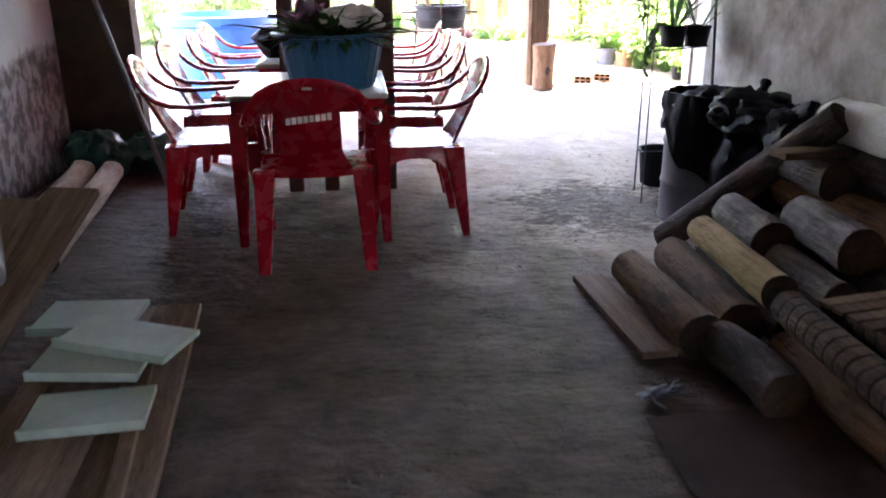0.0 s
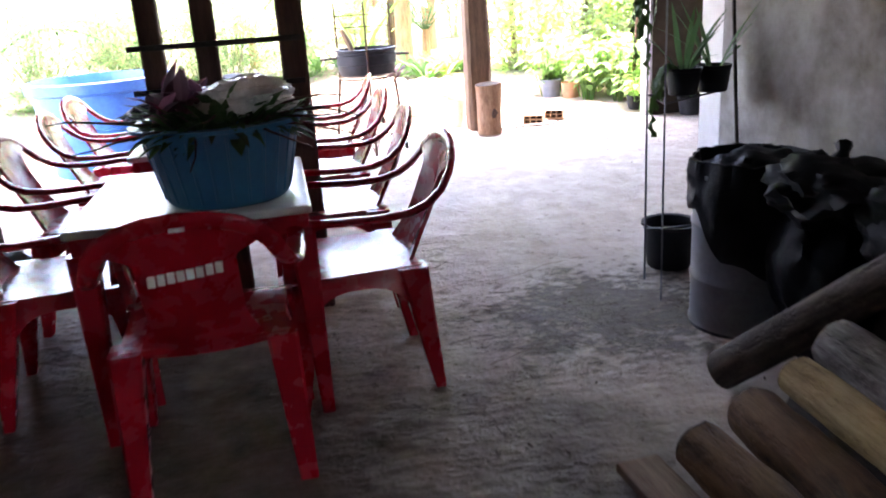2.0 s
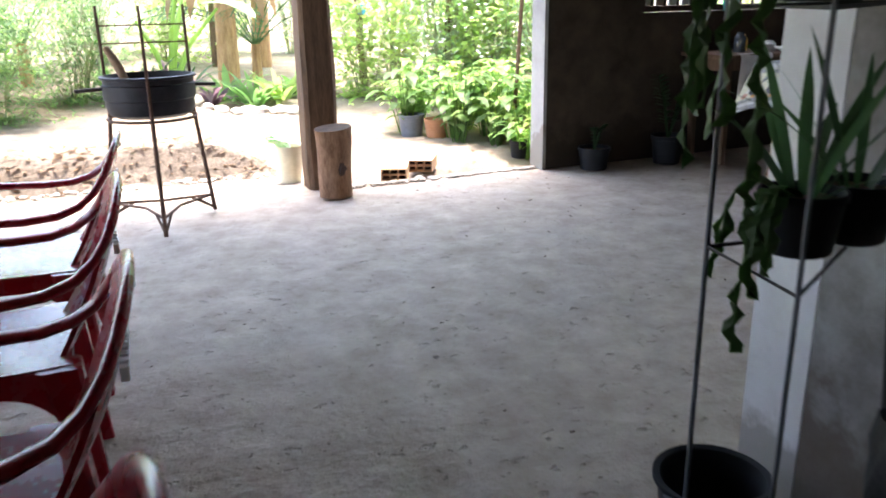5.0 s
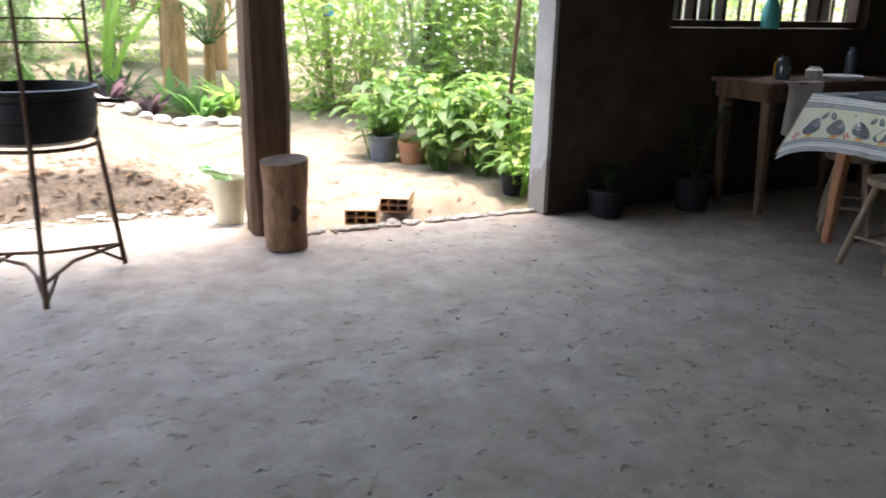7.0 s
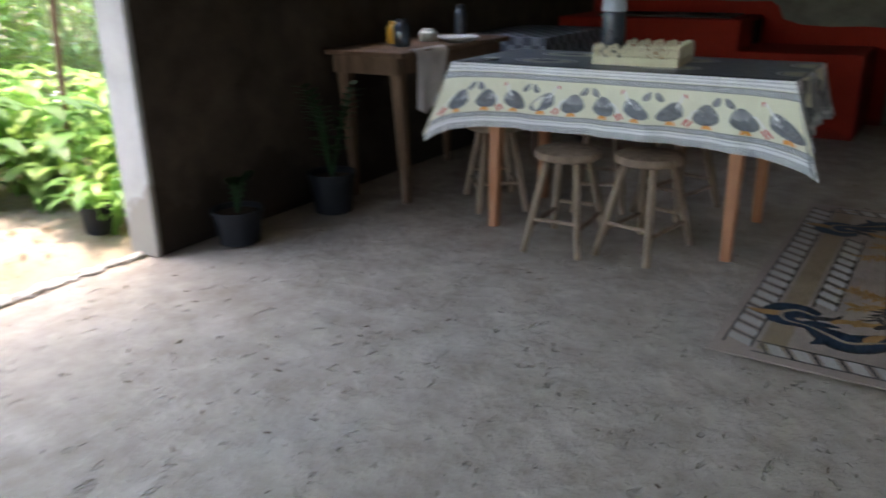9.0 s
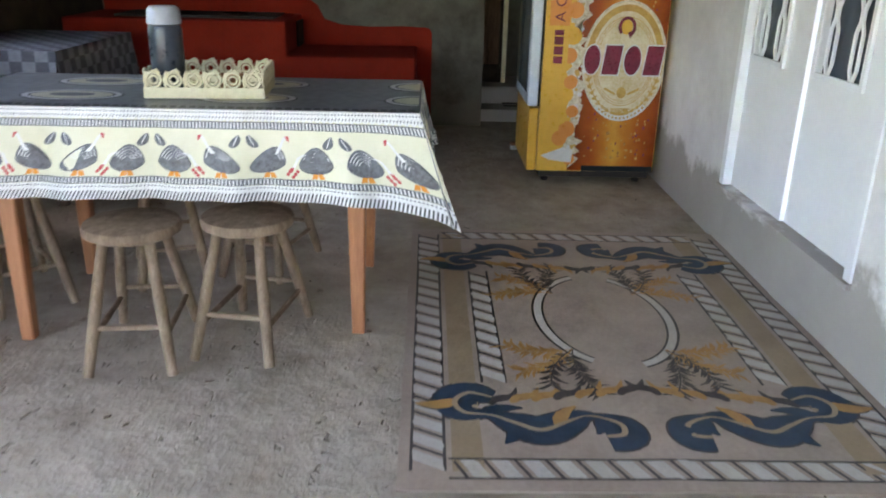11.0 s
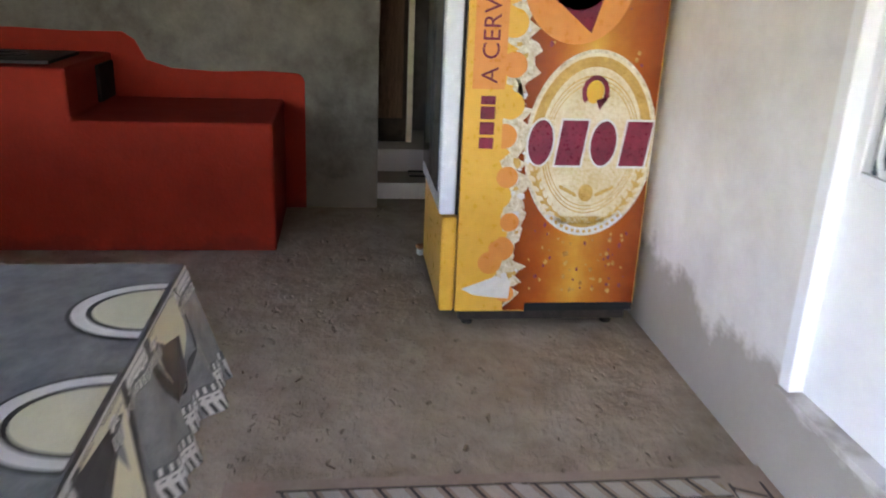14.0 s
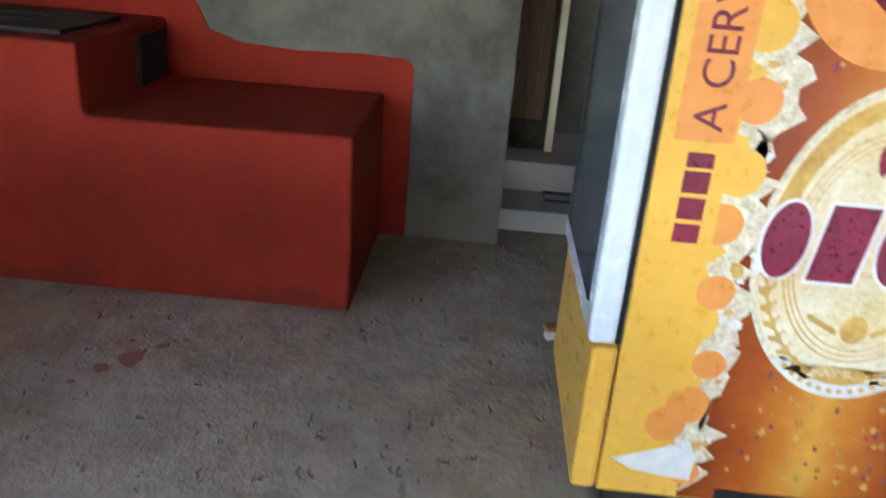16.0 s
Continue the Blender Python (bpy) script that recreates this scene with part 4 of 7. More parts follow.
# wood pile
PILE = (
    (1.12, 2.30, 0.66, 0.003, 0.08, 0), (1.28, 2.35, 0.72, 0.003, 0.086, 0), (1.20, 1.90, 0.38, 0.003, 0.078, 4), (1.45, 2.30, 0.75, 0.003, 0.08, 4),
    (1.62, 2.15, 0.9, 0.003, 0.083, 0), (1.80, 2.2, 0.85, 0.003, 0.085, 4), (1.98, 2.1, 0.9, 0.003, 0.085, 0), (1.37, 1.6, 0.62, 0.003, 0.07, 0),
    (1.38, 2.32, 0.68, 0.158, 0.065, 2), (1.53, 2.2, 0.42, 0.16, 0.07, 1), (1.70, 2.1, 0.8, 0.16, 0.08, 4), (1.88, 2.2, 0.7, 0.165, 0.082, 0), (2.06, 2.1, 0.8, 0.16, 0.08, 1),
    (1.50, 2.60, 0.40, 0.215, 0.082, 1), (1.62, 2.28, 0.42, 0.285, 0.084, 1), (1.80, 2.25, 0.75, 0.315, 0.083, 0), (1.98, 2.1, 0.9, 0.32, 0.085, 1),
    (1.72, 2.62, 0.36, 0.435, 0.075, 4), (1.89, 2.30, 0.6, 0.455, 0.08, 1), (2.07, 2.2, 0.8, 0.46, 0.08, 0), (1.98, 2.45, 0.48, 0.60, 0.088, 3),
    (1.34, 1.45, 0.80, 0.145, 0.06, 5), (1.50, 1.5, 0.6, 0.003, 0.075, 5), (1.66, 1.4, 0.7, 0.003, 0.08, 4), (1.84, 1.3, 0.8, 0.003, 0.085, 4), (2.03, 1.2, 0.85, 0.003, 0.085, 0),
    (1.58, 1.5, 0.6, 0.145, 0.075, 5), (1.75, 1.4, 0.7, 0.155, 0.08, 0), (1.94, 1.4, 0.65, 0.165, 0.08, 4),
)
M_YELLOWLOG = bark_material("peeled_log", (0.13, 0.085, 0.035), (0.34, 0.25, 0.115), (0.48, 0.38, 0.20), 0.2)
M_WHITELOG = dull("bleached_log", (0.46, 0.44, 0.40), (0.66, 0.64, 0.60), 0.85, 5, 40, 0.3, 0.004)
# dark bark puts the shade low in the pile into the logs' colour
BARKS = ((M_BARK, "brown barked split log in the wood pile"), (M_GREYBARK, "grey weathered log in the wood pile"), (M_YELLOWLOG, "yellowish peeled log in the wood pile"), (M_WHITELOG, "bleached white log on top of the wood pile"), (M_DARKBARK, "log low in the wood pile, bark darkened for shade"), (M_RINGBARK, "brown ringed palm log in the wood pile"))
for i, (x, y, length, z, r, k) in enumerate(PILE):
    if x > 1.97 and k != 3:
        continue
    x = min(x, 1.98 - r)
    make_log("log", pose(x, y, z, 0, 0, random.Random(i).uniform(-4, 4)), length, r, i * 3.1, BARKS[k][0], BARKS[k][1], "logs in the wood pile")
lean = (Vector((1.82, 2.72, 0.68)) - Vector((1.44, 3.36, 0.0))).to_track_quat("Y", "Z").to_matrix().to_4x4()
make_log("log", Matrix.Translation((1.44, 3.36, 0.0)) @ lean, 1.0, 0.068, 77, M_DARKBARK, "dark grey log leaning against the wood pile", "logs in the wood pile")
for x, y, z, length, w, a in ((0.99, 2.32, 0.0, 0.72, 0.13, 4), (1.55, 2.75, 0.58, 0.4, 0.1, -84)):
    b = bmesh.new()
    box(b, -w / 2, w / 2, 0, length, 0.0, 0.028, 0.004)
    tagged(part("plank", b, M_PLANK), "rough brown sawn plank in the wood pile", "plank", "planks in the wood pile").matrix_world = pose(x, y, z, 0, 0, a)
cr = thing("slatted_crate", pose(1.66, 1.55, 0.318, 0, 0, 10), "weathered slatted wooden crate panel lying on the logs", "crate")
for k in range(9):
    b = bmesh.new()
    box(b, -0.28, 0.28, k * 0.055, k * 0.055 + 0.042, 0.02, 0.034, 0.002)
    part("slat", b, M_PLANK, cr)
for x in (-0.22, 0.2):
    b = bmesh.new()
    box(b, x, x + 0.035, 0, 0.485, 0.0, 0.0195)
    part("batten", b, M_PLANK, cr)

# planks, boards and poles by the other wall
for x, y, length, w, z, a, lab in ((-0.62, 1.3, 1.62, 0.22, 0.0, 4.5, "wide worn brown plank on the floor"), (-0.87, 1.2, 1.75, 0.26, 0.0, 4.5, "wide worn brown plank on the floor"), (-0.60, 1.45, 1.3, 0.045, 0.032, 7, "narrow pale batten lying on the planks"), (-0.84, 1.3, 1.35, 0.2, 0.032, 2, "wide worn brown plank on the stack")):
    b = bmesh.new()
    box(b, -w / 2, w / 2, 0, length, 0, 0.03, 0.004)
    tagged(part("plank", b, M_PLANK), lab, "plank", "stacked planks").matrix_world = pose(x, y, z, 0, 0, a)
for x, y, z, w, l, a, tilt in ((-0.79, 2.06, 0.064, 0.33, 0.22, 4, 0), (-0.86, 2.34, 0.084, 0.33, 0.24, -2, 3), (-0.78, 2.44, 0.108, 0.40, 0.22, -20, 2), (-0.97, 2.68, 0.085, 0.34, 0.26, -3, 0)):
    b = bmesh.new()
    box(b, -w / 2, w / 2, -l / 2, l / 2, 0, 0.02, 0.003)
    box(b, -w / 2, w / 2, -l / 2, -l / 2 + 0.016, 0.0205, 0.03)
    tagged(part("board", b, M_GREENBOARD), "pale green painted board offcut on the planks", "board", "green boards").matrix_world = pose(x, y, z, 0, tilt, a)
make_log("log", pose(-1.38, 3.36, 0, 0, 0, 5), 1.6, 0.07, 31, M_PALEPOLE, "pale barked pole lying by the wall", "poles by the wall")
make_log("log", pose(-1.56, 3.5, 0, 0, 0, 6), 1.65, 0.07, 37, M_PALEPOLE, "pale barked pole lying by the wall", "poles by the wall")
b = bmesh.new()
tube(b, [(-1.17, 4.85, 0.0), (-1.62, 5.36, 1.15), (-1.72, 5.48, 1.42)], 0.016, 10)
tagged(part("pole", b, M_GALV, smooth=True), "thin pale metal pole leaning on the wall end", "pole")
for k, (x, y, z, rz) in enumerate(((-1.36, 2.55, 0.0, -12), (-1.5, 2.4, 0.0, -8))):
    b = bmesh.new()
    box(b, -0.11, 0.11, 0, 0.9, 0, 0.035, 0.005)
    tagged(part("plank", b, M_PLANK), "short brown plank leaning on the wall", "plank", "stacked planks").matrix_world = pose(x, y, z, 24, 0, rz)
b = bmesh.new()
tube(b, [(-1.16, 2.42, 0.36), (-1.45, 3.1, 0.42)], 0.05, 18)
tagged(part("pipe", b, M_GALV, smooth=True), "short pale grey pipe lying on the planks", "pipe")
M_GREENBAG = dull("green_sack", (0.01, 0.05, 0.04), (0.03, 0.12, 0.09), 0.35, 8, 50, 0.5, 0.01)
for k, (x, y, s) in enumerate(((-1.66, 5.2, (0.2, 0.17, 0.15)), (-1.36, 5.28, (0.17, 0.14, 0.13)))):
    b = bmesh.new()
    lump(b, (0, 0, s[2] * 0.86), s, 20.0 + k, 0.3, 4)
    tagged(part("sack", b, M_GREENBAG, smooth=True), "shiny dark green plastic sack on the floor", "sack", "green sacks").matrix_world = pose(x, y, 0)

# scraps on the floor
b = bmesh.new()
lump(b, (0, 0, 0.008), (0.065, 0.022, 0.013), 4.0, 0.7, 3)
tube(b, [(0.04, 0.0, 0.01), (0.08, 0.03, 0.012), (0.11, 0.045, 0.008)], [0.006, 0.004, 0.002], 5)
tube(b, [(-0.04, 0.0, 0.01), (-0.05, -0.05, 0.012), (-0.035, -0.085, 0.006)], [0.006, 0.005, 0.003], 5)
tagged(part("wrapper", b, M_GALV, smooth=True), "crumpled grey plastic wrapper on the floor", "wrapper").matrix_world = pose(0.9, 2.09, 0, 0, 0, 15)
b = bmesh.new()
sheet(b, steps(0.80, 1.45, 10), steps(1.1, 1.95, 12), lambda x, y: 0.014 + 0.008 * noise.noise((x * 4, y * 4, 0)))
M_SACKING = dull("brown_sacking", (0.028, 0.016, 0.011), (0.06, 0.036, 0.024), 0.95, 5, 90, 0.4, 0.004)
tagged(part("sacking", b, M_SACKING), "dark reddish-brown sacking laid under the wood pile", "sacking")
b = bmesh.new()
rnd = random.Random(8)
for k in range(80):
    if k % 3:
        x, y = rnd.gauss(1.05, 0.55), rnd.gauss(3.2, 0.9)
    else:
        x, y = rnd.uniform(-1, 2.1), rnd.uniform(1.2, 6.5)
    if x > 1.95 or x < -1.8:
        continue
    s = rnd.uniform(0.002, 0.006)
    a = rnd.uniform(0, 3.14)
    box(b, -s * rnd.uniform(1, 2.5), s * 1.5, -s * 0.6, s * 0.6, 0, s * 0.5, 0, Matrix.Translation((x, y, floor_height(x, y))) @ Matrix.Rotation(a, 4, "Z"))
tagged(part("wood_chips", b, M_CUTWOOD), "scattered bark chips and grit on the floor", "wood chips", kind="stuff")

b = bmesh.new()
for k in range(60):
    x, y = rnd.gauss(1.42, 0.2), rnd.gauss(4.22, 0.2)
    r = rnd.uniform(0.002, 0.0055)
    if x < 1.95:
        lump(b, (x, y, floor_height(x, y) + r * 0.2), (r * 1.4, r, r * 0.6), k * 1.3, 0.35, 1)
tagged(part("loose_earth", b, M_SOIL), "dark crumbled earth scattered by the wall", "earth", kind="stuff")
for pts in (((0.95, 4.62), (1.12, 4.66), (1.25, 4.74), (1.46, 4.80)), ((1.02, 4.28), (1.2, 4.32), (1.38, 4.44), (1.55, 4.5)), ((0.72, 3.78), (0.9, 3.86), (1.05, 3.9)), ((0.62, 4.9), (0.75, 4.93), (0.82, 4.99))):
    b = bmesh.new()
    path = [(x + 0.012 * noise.noise((x * 30, y * 30, 0)), y + 0.012 * noise.noise((x * 30, y * 30, 5))) for x, y in smooth_path(pts, 9)]
    ribbon(b, lambda x, y: (x, y, floor_height(x, y) + 0.0035), path, [0.003 + 0.014 * abs(noise.noise((i * 0.7, pts[0][0], 0))) for i in range(len(path))])
    tagged(part("floor_crack", b, M_SOIL), "dark earthy crack in the trodden floor", "crack", kind="structure")

# ---- edge of the yard ----
post = thing("timber_post", pose(1.98, 8.78, -0.02), "rough weathered square timber post holding the roof", "post")
b = bmesh.new()
rows = []
for i in range(15):
    z = 2.3 * i / 14
    o = Vector((0.02 * noise.noise((1, z * 1.3, 0)), 0.02 * noise.noise((4, z * 1.3, 3)), z))
    w = 0.114 + 0.012 * noise.noise((8, z * 2, 1))
    rows.append([b.verts.new(o + Vector((sx * w + 0.006 * noise.noise((k, z * 5, 2)), sy * w, 0))) for k, (sx, sy) in enumerate(((-1, -0.75), (-0.75, -1), (0, -1.04), (0.75, -1), (1, -0.75), (1, 0.75), (0.75, 1), (-0.75, 1), (-1, 0.75)))])
for a, c in zip(rows, rows[1:]):
    for k in range(9):
        b.faces.new((a[k], a[(k + 1) % 9], c[(k + 1) % 9], c[k]))
b.faces.new(rows[0][::-1])
b.faces.new(rows[-1])
part("shaft", b, M_POSTWOOD, post)

stump = thing("log_stump", pose(1.985, 8.43, 0.0, 0, 0, 20), "upright sawn log stump with peeling brown bark", "stump")
b = bmesh.new()
rows = []
for i in range(9):
    z = 0.46 * i / 8
    rows.append([b.verts.new((math.cos(a) * r, math.sin(a) * r, z + (0.012 * math.cos(a) if i == 8 else 0))) for a, r in ((math.tau * k / 26, (0.112 + 0.012 * (z / 0.46) ** 3) * (1 + 0.07 * noise.noise((math.cos(math.tau * k / 26) * 1.5, math.sin(math.tau * k / 26) * 1.5, z * 4)))) for k in range(26))])
for a, c in zip(rows, rows[1:]):
    for k in range(26):
        b.faces.new((a[k], a[(k + 1) % 26], c[(k + 1) % 26], c[k]))
b2 = bmesh.new()
b2.faces.new([b2.verts.new(v.co + Vector((0, 0, 0.002))) for v in rows[-1]])
b.faces.new(rows[0][::-1])
part("bark", b, M_STUMPBARK, stump, smooth=True)
part("cut_end", b2, M_CUTWOOD, stump, "pale sawn top")
b = bmesh.new()
lump(b, (-0.02, -0.112, 0.2), (0.03, 0.012, 0.045), 2.0, 0.4, 2)
part("knot", b, M_DARKWOOD, stump)


def make_brick(m):
    t = thing("hollow_brick", m, "orange hollow clay brick with square holes", "brick", "loose bricks")
    b = bmesh.new()
    L, W, Hh, s = 0.28, 0.19, 0.09, 0.009
    box(b, 0, L, 0, W, 0, s)
    box(b, 0, L, 0, W, Hh - s, Hh)
    for y in (0, W - s, (W - s) / 3, 2 * (W - s) / 3):
        box(b, 0, L, y, y + s, s, Hh - s)
    box(b, 0.0005, L - 0.0005, s, W - s, Hh / 2 - s / 2, Hh / 2 + s / 2)
    part("shell", b, M_BRICK, t)
    # dark filler inside stands for the shade within the holes
    b = bmesh.new()
    box(b, 0.06, 0.22, s + 0.001, W - s - 0.001, s + 0.001, Hh - s - 0.001)
    part("dark_core", b, M_HOLESHADE, t)
    return t


brick = make_brick(pose(2.58, 8.66, -0.008, 0, 0, 66))
copy_thing(brick, pose(2.86, 8.86, -0.008, 0, 0, 60))

wb = thing("bucket", pose(1.80, 9.02, -0.01), "tall cream plastic bucket beside the post", "bucket")
b = bmesh.new()
lathe(b, [(0.004, 0.004), (0.075, 0.0), (0.08, 0.01), (0.105, 0.26), (0.113, 0.265), (0.113, 0.28), (0.1, 0.275), (0.078, 0.015), (0.004, 0.012)], 30)
part("pail", b, M_IVORYPLASTIC, wb, smooth=True)
b = bmesh.new()
lump(b, (0, 0, 0), (0.1, 0.045, 0.03), 2.0, 0.35, 3)
M_GREENPACK = dull("green_packet", (0.05, 0.30, 0.05), (0.4, 0.6, 0.35), 0.35, 12, 40, 0.3, 0.003)
tagged(part("packet", b, M_GREENPACK, smooth=True), "green and white plastic packet on the bucket", "packet").matrix_world = pose(1.73, 9.0, 0.295, 0, 28, 10)

# cauldron on its tripod
tri = thing("iron_tripod", pose(0, 0, 0), "thin rusty iron tripod with braced feet", "tripod")
CX, CY = 0.87, 8.30
feet = ((0.56, 8.46), (0.84, 7.90), (1.18, 8.42))
tops = []
for fx_, fy_ in feet:
    d = Vector((fx_ - CX, fy_ - CY, 0)).normalized()
    tp = Vector((CX, CY, 0.64)) + d * 0.262
    tops.append(tp)
    b = bmesh.new()
    tube(b, [(fx_, fy_, 0), tp, tp + Vector((0, 0, 0.04)), tp + Vector((0, 0, 0.62))], [0.013, 0.012, 0.01, 0.008], 8)
    part("leg", b, M_RUST, tri)
for i in range(3):
    p, q = Vector((*feet[i], 0.0)), Vector((*feet[(i + 1) % 3], 0.0))
    k = 0.16
    pa, qa = p.lerp(Vector((tops[i].x, tops[i].y, 0.64)), k), q.lerp(Vector((tops[(i + 1) % 3].x, tops[(i + 1) % 3].y, 0.64)), k)
    mid = pa.lerp(qa, 0.5).lerp(Vector((CX, CY, 0.1)), 0.35)
    b = bmesh.new()
    tube(b, [pa, mid, qa], 0.009, 6)
    part("brace", b, M_RUST, tri)
    b = bmesh.new()
    tube(b, [p + Vector((0, 0, 0.015)), pa.lerp(mid, 0.45)], 0.008, 6)
    tube(b, [q + Vector((0, 0, 0.015)), qa.lerp(mid, 0.45)], 0.008, 6)
    part("strut", b, M_RUST, tri)
b = bmesh.new()
tube(b, [(CX + math.cos(a) * 0.25, CY + math.sin(a) * 0.25, 0.63) for a in steps(0, math.tau, 26)], 0.009, 6, False)
part("ring", b, M_RUST, tri)
for z in (1.05, 1.15):
    b = bmesh.new()
    tube(b, [tops[0] + Vector((0, 0, z - 0.64)), tops[2] + Vector((0, 0, z - 0.64))], 0.005, 6)
    part("crossbar", b, M_RUST, tri)
pot = thing("cauldron", pose(CX, CY, 0.64), "large soot-black metal cooking pot on the tripod", "pot")
b = bmesh.new()
lathe(b, [(0.004, 0.004), (0.20, 0.0), (0.235, 0.02), (0.248, 0.06), (0.25, 0.19), (0.252, 0.215), (0.268, 0.222), (0.268, 0.234), (0.246, 0.236), (0.24, 0.2), (0.235, 0.05), (0.19, 0.016), (0.004, 0.014)], 44)
part("body", b, M_SOOT, pot, smooth=True)
b = bmesh.new()
lathe(b, [(0.2515, 0.10), (0.258, 0.105), (0.258, 0.185), (0.2515, 0.19)], 44)
part("band", b, M_SOOT, pot, smooth=True)
for s, long in ((-1, 0.40), (1, 0.37)):
    b = bmesh.new()
    tube(b, [(s * 0.25, -0.03, 0.17), (s * long, -0.05, 0.165)], 0.011, 8)
    part("handle", b, M_IRON, pot)
b = bmesh.new()
tube(b, [(0, 0, 0), (0.06, 0.0, 0.11), (0.10, 0.01, 0.20)], [0.022, 0.026, 0.018], 9)
tagged(part("firewood", b, M_PALEWOOD, smooth=True), "pale split stick of firewood in the pot", "firewood").matrix_world = pose(CX - 0.12, CY - 0.16, 0.84, 0, -50, 10)

# tank and clutter on the open side
tank = thing("water_tank", pose(-1.40, 8.66, -0.02), "large round open blue plastic water tank", "water tank")
b = bmesh.new()
lathe(b, [(0.004, 0.01), (0.47, 0.0), (0.49, 0.02), (0.56, 0.70), (0.60, 0.72), (0.61, 0.80), (0.575, 0.81), (0.56, 0.74), (0.48, 0.04), (0.004, 0.03)], 48)
part("shell", b, M_TANKBLUE, tank, smooth=True)
b = bmesh.new()
tube(b, [(math.cos(a) * 0.535, math.sin(a) * 0.535, 0.42) for a in steps(0, math.tau, 40)], 0.014, 6, False)
part("rib", b, M_TANKBLUE, tank)
cool = thing("cool_box", pose(-0.12, 6.22, 0.72, 0, 0, 6), "red plastic cool box with a white rim and dark cover", "cool box")
b = bmesh.new()
box(b, -0.16, 0.16, -0.11, 0.11, 0, 0.13, 0.012)
part("body", b, M_BRIGHTRED, cool)
b = bmesh.new()
box(b, -0.165, 0.165, -0.115, 0.115, 0.131, 0.152, 0.005)
part("rim", b, M_WHITEPLASTIC, cool)
b = bmesh.new()
lump(b, (0, 0, 0.165), (0.165, 0.12, 0.03), 5.0, 0.3, 3)
part("cover", b, M_BAG, cool, smooth=True)
b = bmesh.new()
lathe(b, [(0.004, 0.0), (0.09, 0.0), (0.12, 0.05), (0.128, 0.055), (0.115, 0.05), (0.085, 0.01), (0.004, 0.008)], 28)
tagged(part("bowl", b, M_BLACKPLASTIC, smooth=True), "shallow black plastic bowl on the table", "bowl").matrix_world = pose(-0.06, 5.35, 0.7205)
for i, (x, y, z, s, mt, lab) in enumerate(((-0.45, 5.2, 0.80, (0.16, 0.16, 0.11), M_BAG, "black crumpled plastic bag on the table"), (-0.42, 5.9, 0.78, (0.13, 0.15, 0.08), M_FILM, "pale crumpled plastic bag on the table"))):
    b = bmesh.new()
    lump(b, (0, 0, 0), s, 31.0 + i, 0.35, 3)
    tagged(part("plastic_bag", b, mt, smooth=True), lab, "bag").matrix_world = pose(x, y, z)

# ---- garden ----
def place(x, y, lift=0.0, a=0.0):
    return pose(x, y, ground_height(x, y) + lift, 0, 0, a)


def make_shrub(m, seed, height, spread, n, size, material, label, group, stems=7, low=0.0, slim=(0.28, 0.42)):
    q = random.Random(seed)
    t = thing("shrub", m, label, "shrub", group)
    b = bmesh.new()
    tips = []
    for k in range(stems):
        a, r = q.uniform(0, math.tau), spread * math.sqrt(q.random())
        pts = [Vector((math.cos(a) * r * 0.15, math.sin(a) * r * 0.15, -0.03))]
        for i in range(1, 5):
            w = i / 4
            pts.append(Vector((math.cos(a) * r * w + q.uniform(-0.06, 0.06), math.sin(a) * r * w + q.uniform(-0.06, 0.06), height * w * q.uniform(0.82, 1.0))))
        tube(b, pts, [0.009, 0.008, 0.007, 0.005, 0.003], 5)
        tips.append(pts)
    part("stem", b, M_STEM, t)
    b = bmesh.new()
    for k in range(n):
        pts = q.choice(tips)
        w = q.uniform(low, 1.0) * 4
        i = min(int(w), 3)
        p = pts[i].lerp(pts[i + 1], w - i) + Vector((q.gauss(0, 1), q.gauss(0, 1), q.gauss(0, 0.8))) * spread * 0.34
        p.z = max(p.z, 0.02)
        a = q.uniform(0, math.tau)
        leaf(b, p, (math.cos(a), math.sin(a), q.uniform(-0.2, 0.7)), size * q.uniform(0.6, 1.3), size * q.uniform(*slim), 0.9, 2)
    part("crown", b, material, t)
    return t


def make_clump(m, seed, n, length, width, material, label, name, category, group, up=(0.5, 2.2), droop=1.2, r=0.08, parts=True):
    """Leaves that rise from one foot: lilies, bromeliads, ferns."""
    q = random.Random(seed)
    t = thing(name, m, label, category, group)
    for k in range(n):
        b = bmesh.new()
        a = q.uniform(0, math.tau)
        leaf(b, (math.cos(a) * r * q.random(), math.sin(a) * r * q.random(), -0.03), (math.cos(a), math.sin(a), q.uniform(*up)), length * q.uniform(0.6, 1.1), width * q.uniform(0.75, 1.2), droop * q.uniform(0.6, 1.3), 6)
        part("leaf", b, material, t, smooth=True)
    return t


def make_broadleaf(m, seed, n, h, size, material, label, group):
    """Stalks that each carry one broad leaf."""
    q = random.Random(seed)
    t = thing("leafy_plant", m, label, "plant", group)
    for k in range(n):
        a, r = q.uniform(0, math.tau), q.uniform(0.05, 0.24)
        top = Vector((math.cos(a) * r, math.sin(a) * r, h * q.uniform(0.45, 1.0)))
        b = bmesh.new()
        tube(b, [(top.x * 0.3, top.y * 0.3, -0.02), (top.x * 0.7, top.y * 0.7, top.z * 0.6), top], [0.008, 0.006, 0.004], 5)
        leaf(b, top, (math.cos(a), math.sin(a), 0.4), size * q.uniform(0.8, 1.25), size * q.uniform(0.30, 0.42), 1.5, 5)
        for w in (0.45, 0.72):
            a2 = a + q.uniform(1.2, 2.6) * q.choice((-1, 1))
            leaf(b, (top.x * w, top.y * w, top.z * w * 0.95), (math.cos(a2), math.sin(a2), 0.5), size * q.uniform(0.6, 1.0), size * q.uniform(0.24, 0.34), 1.5, 4)
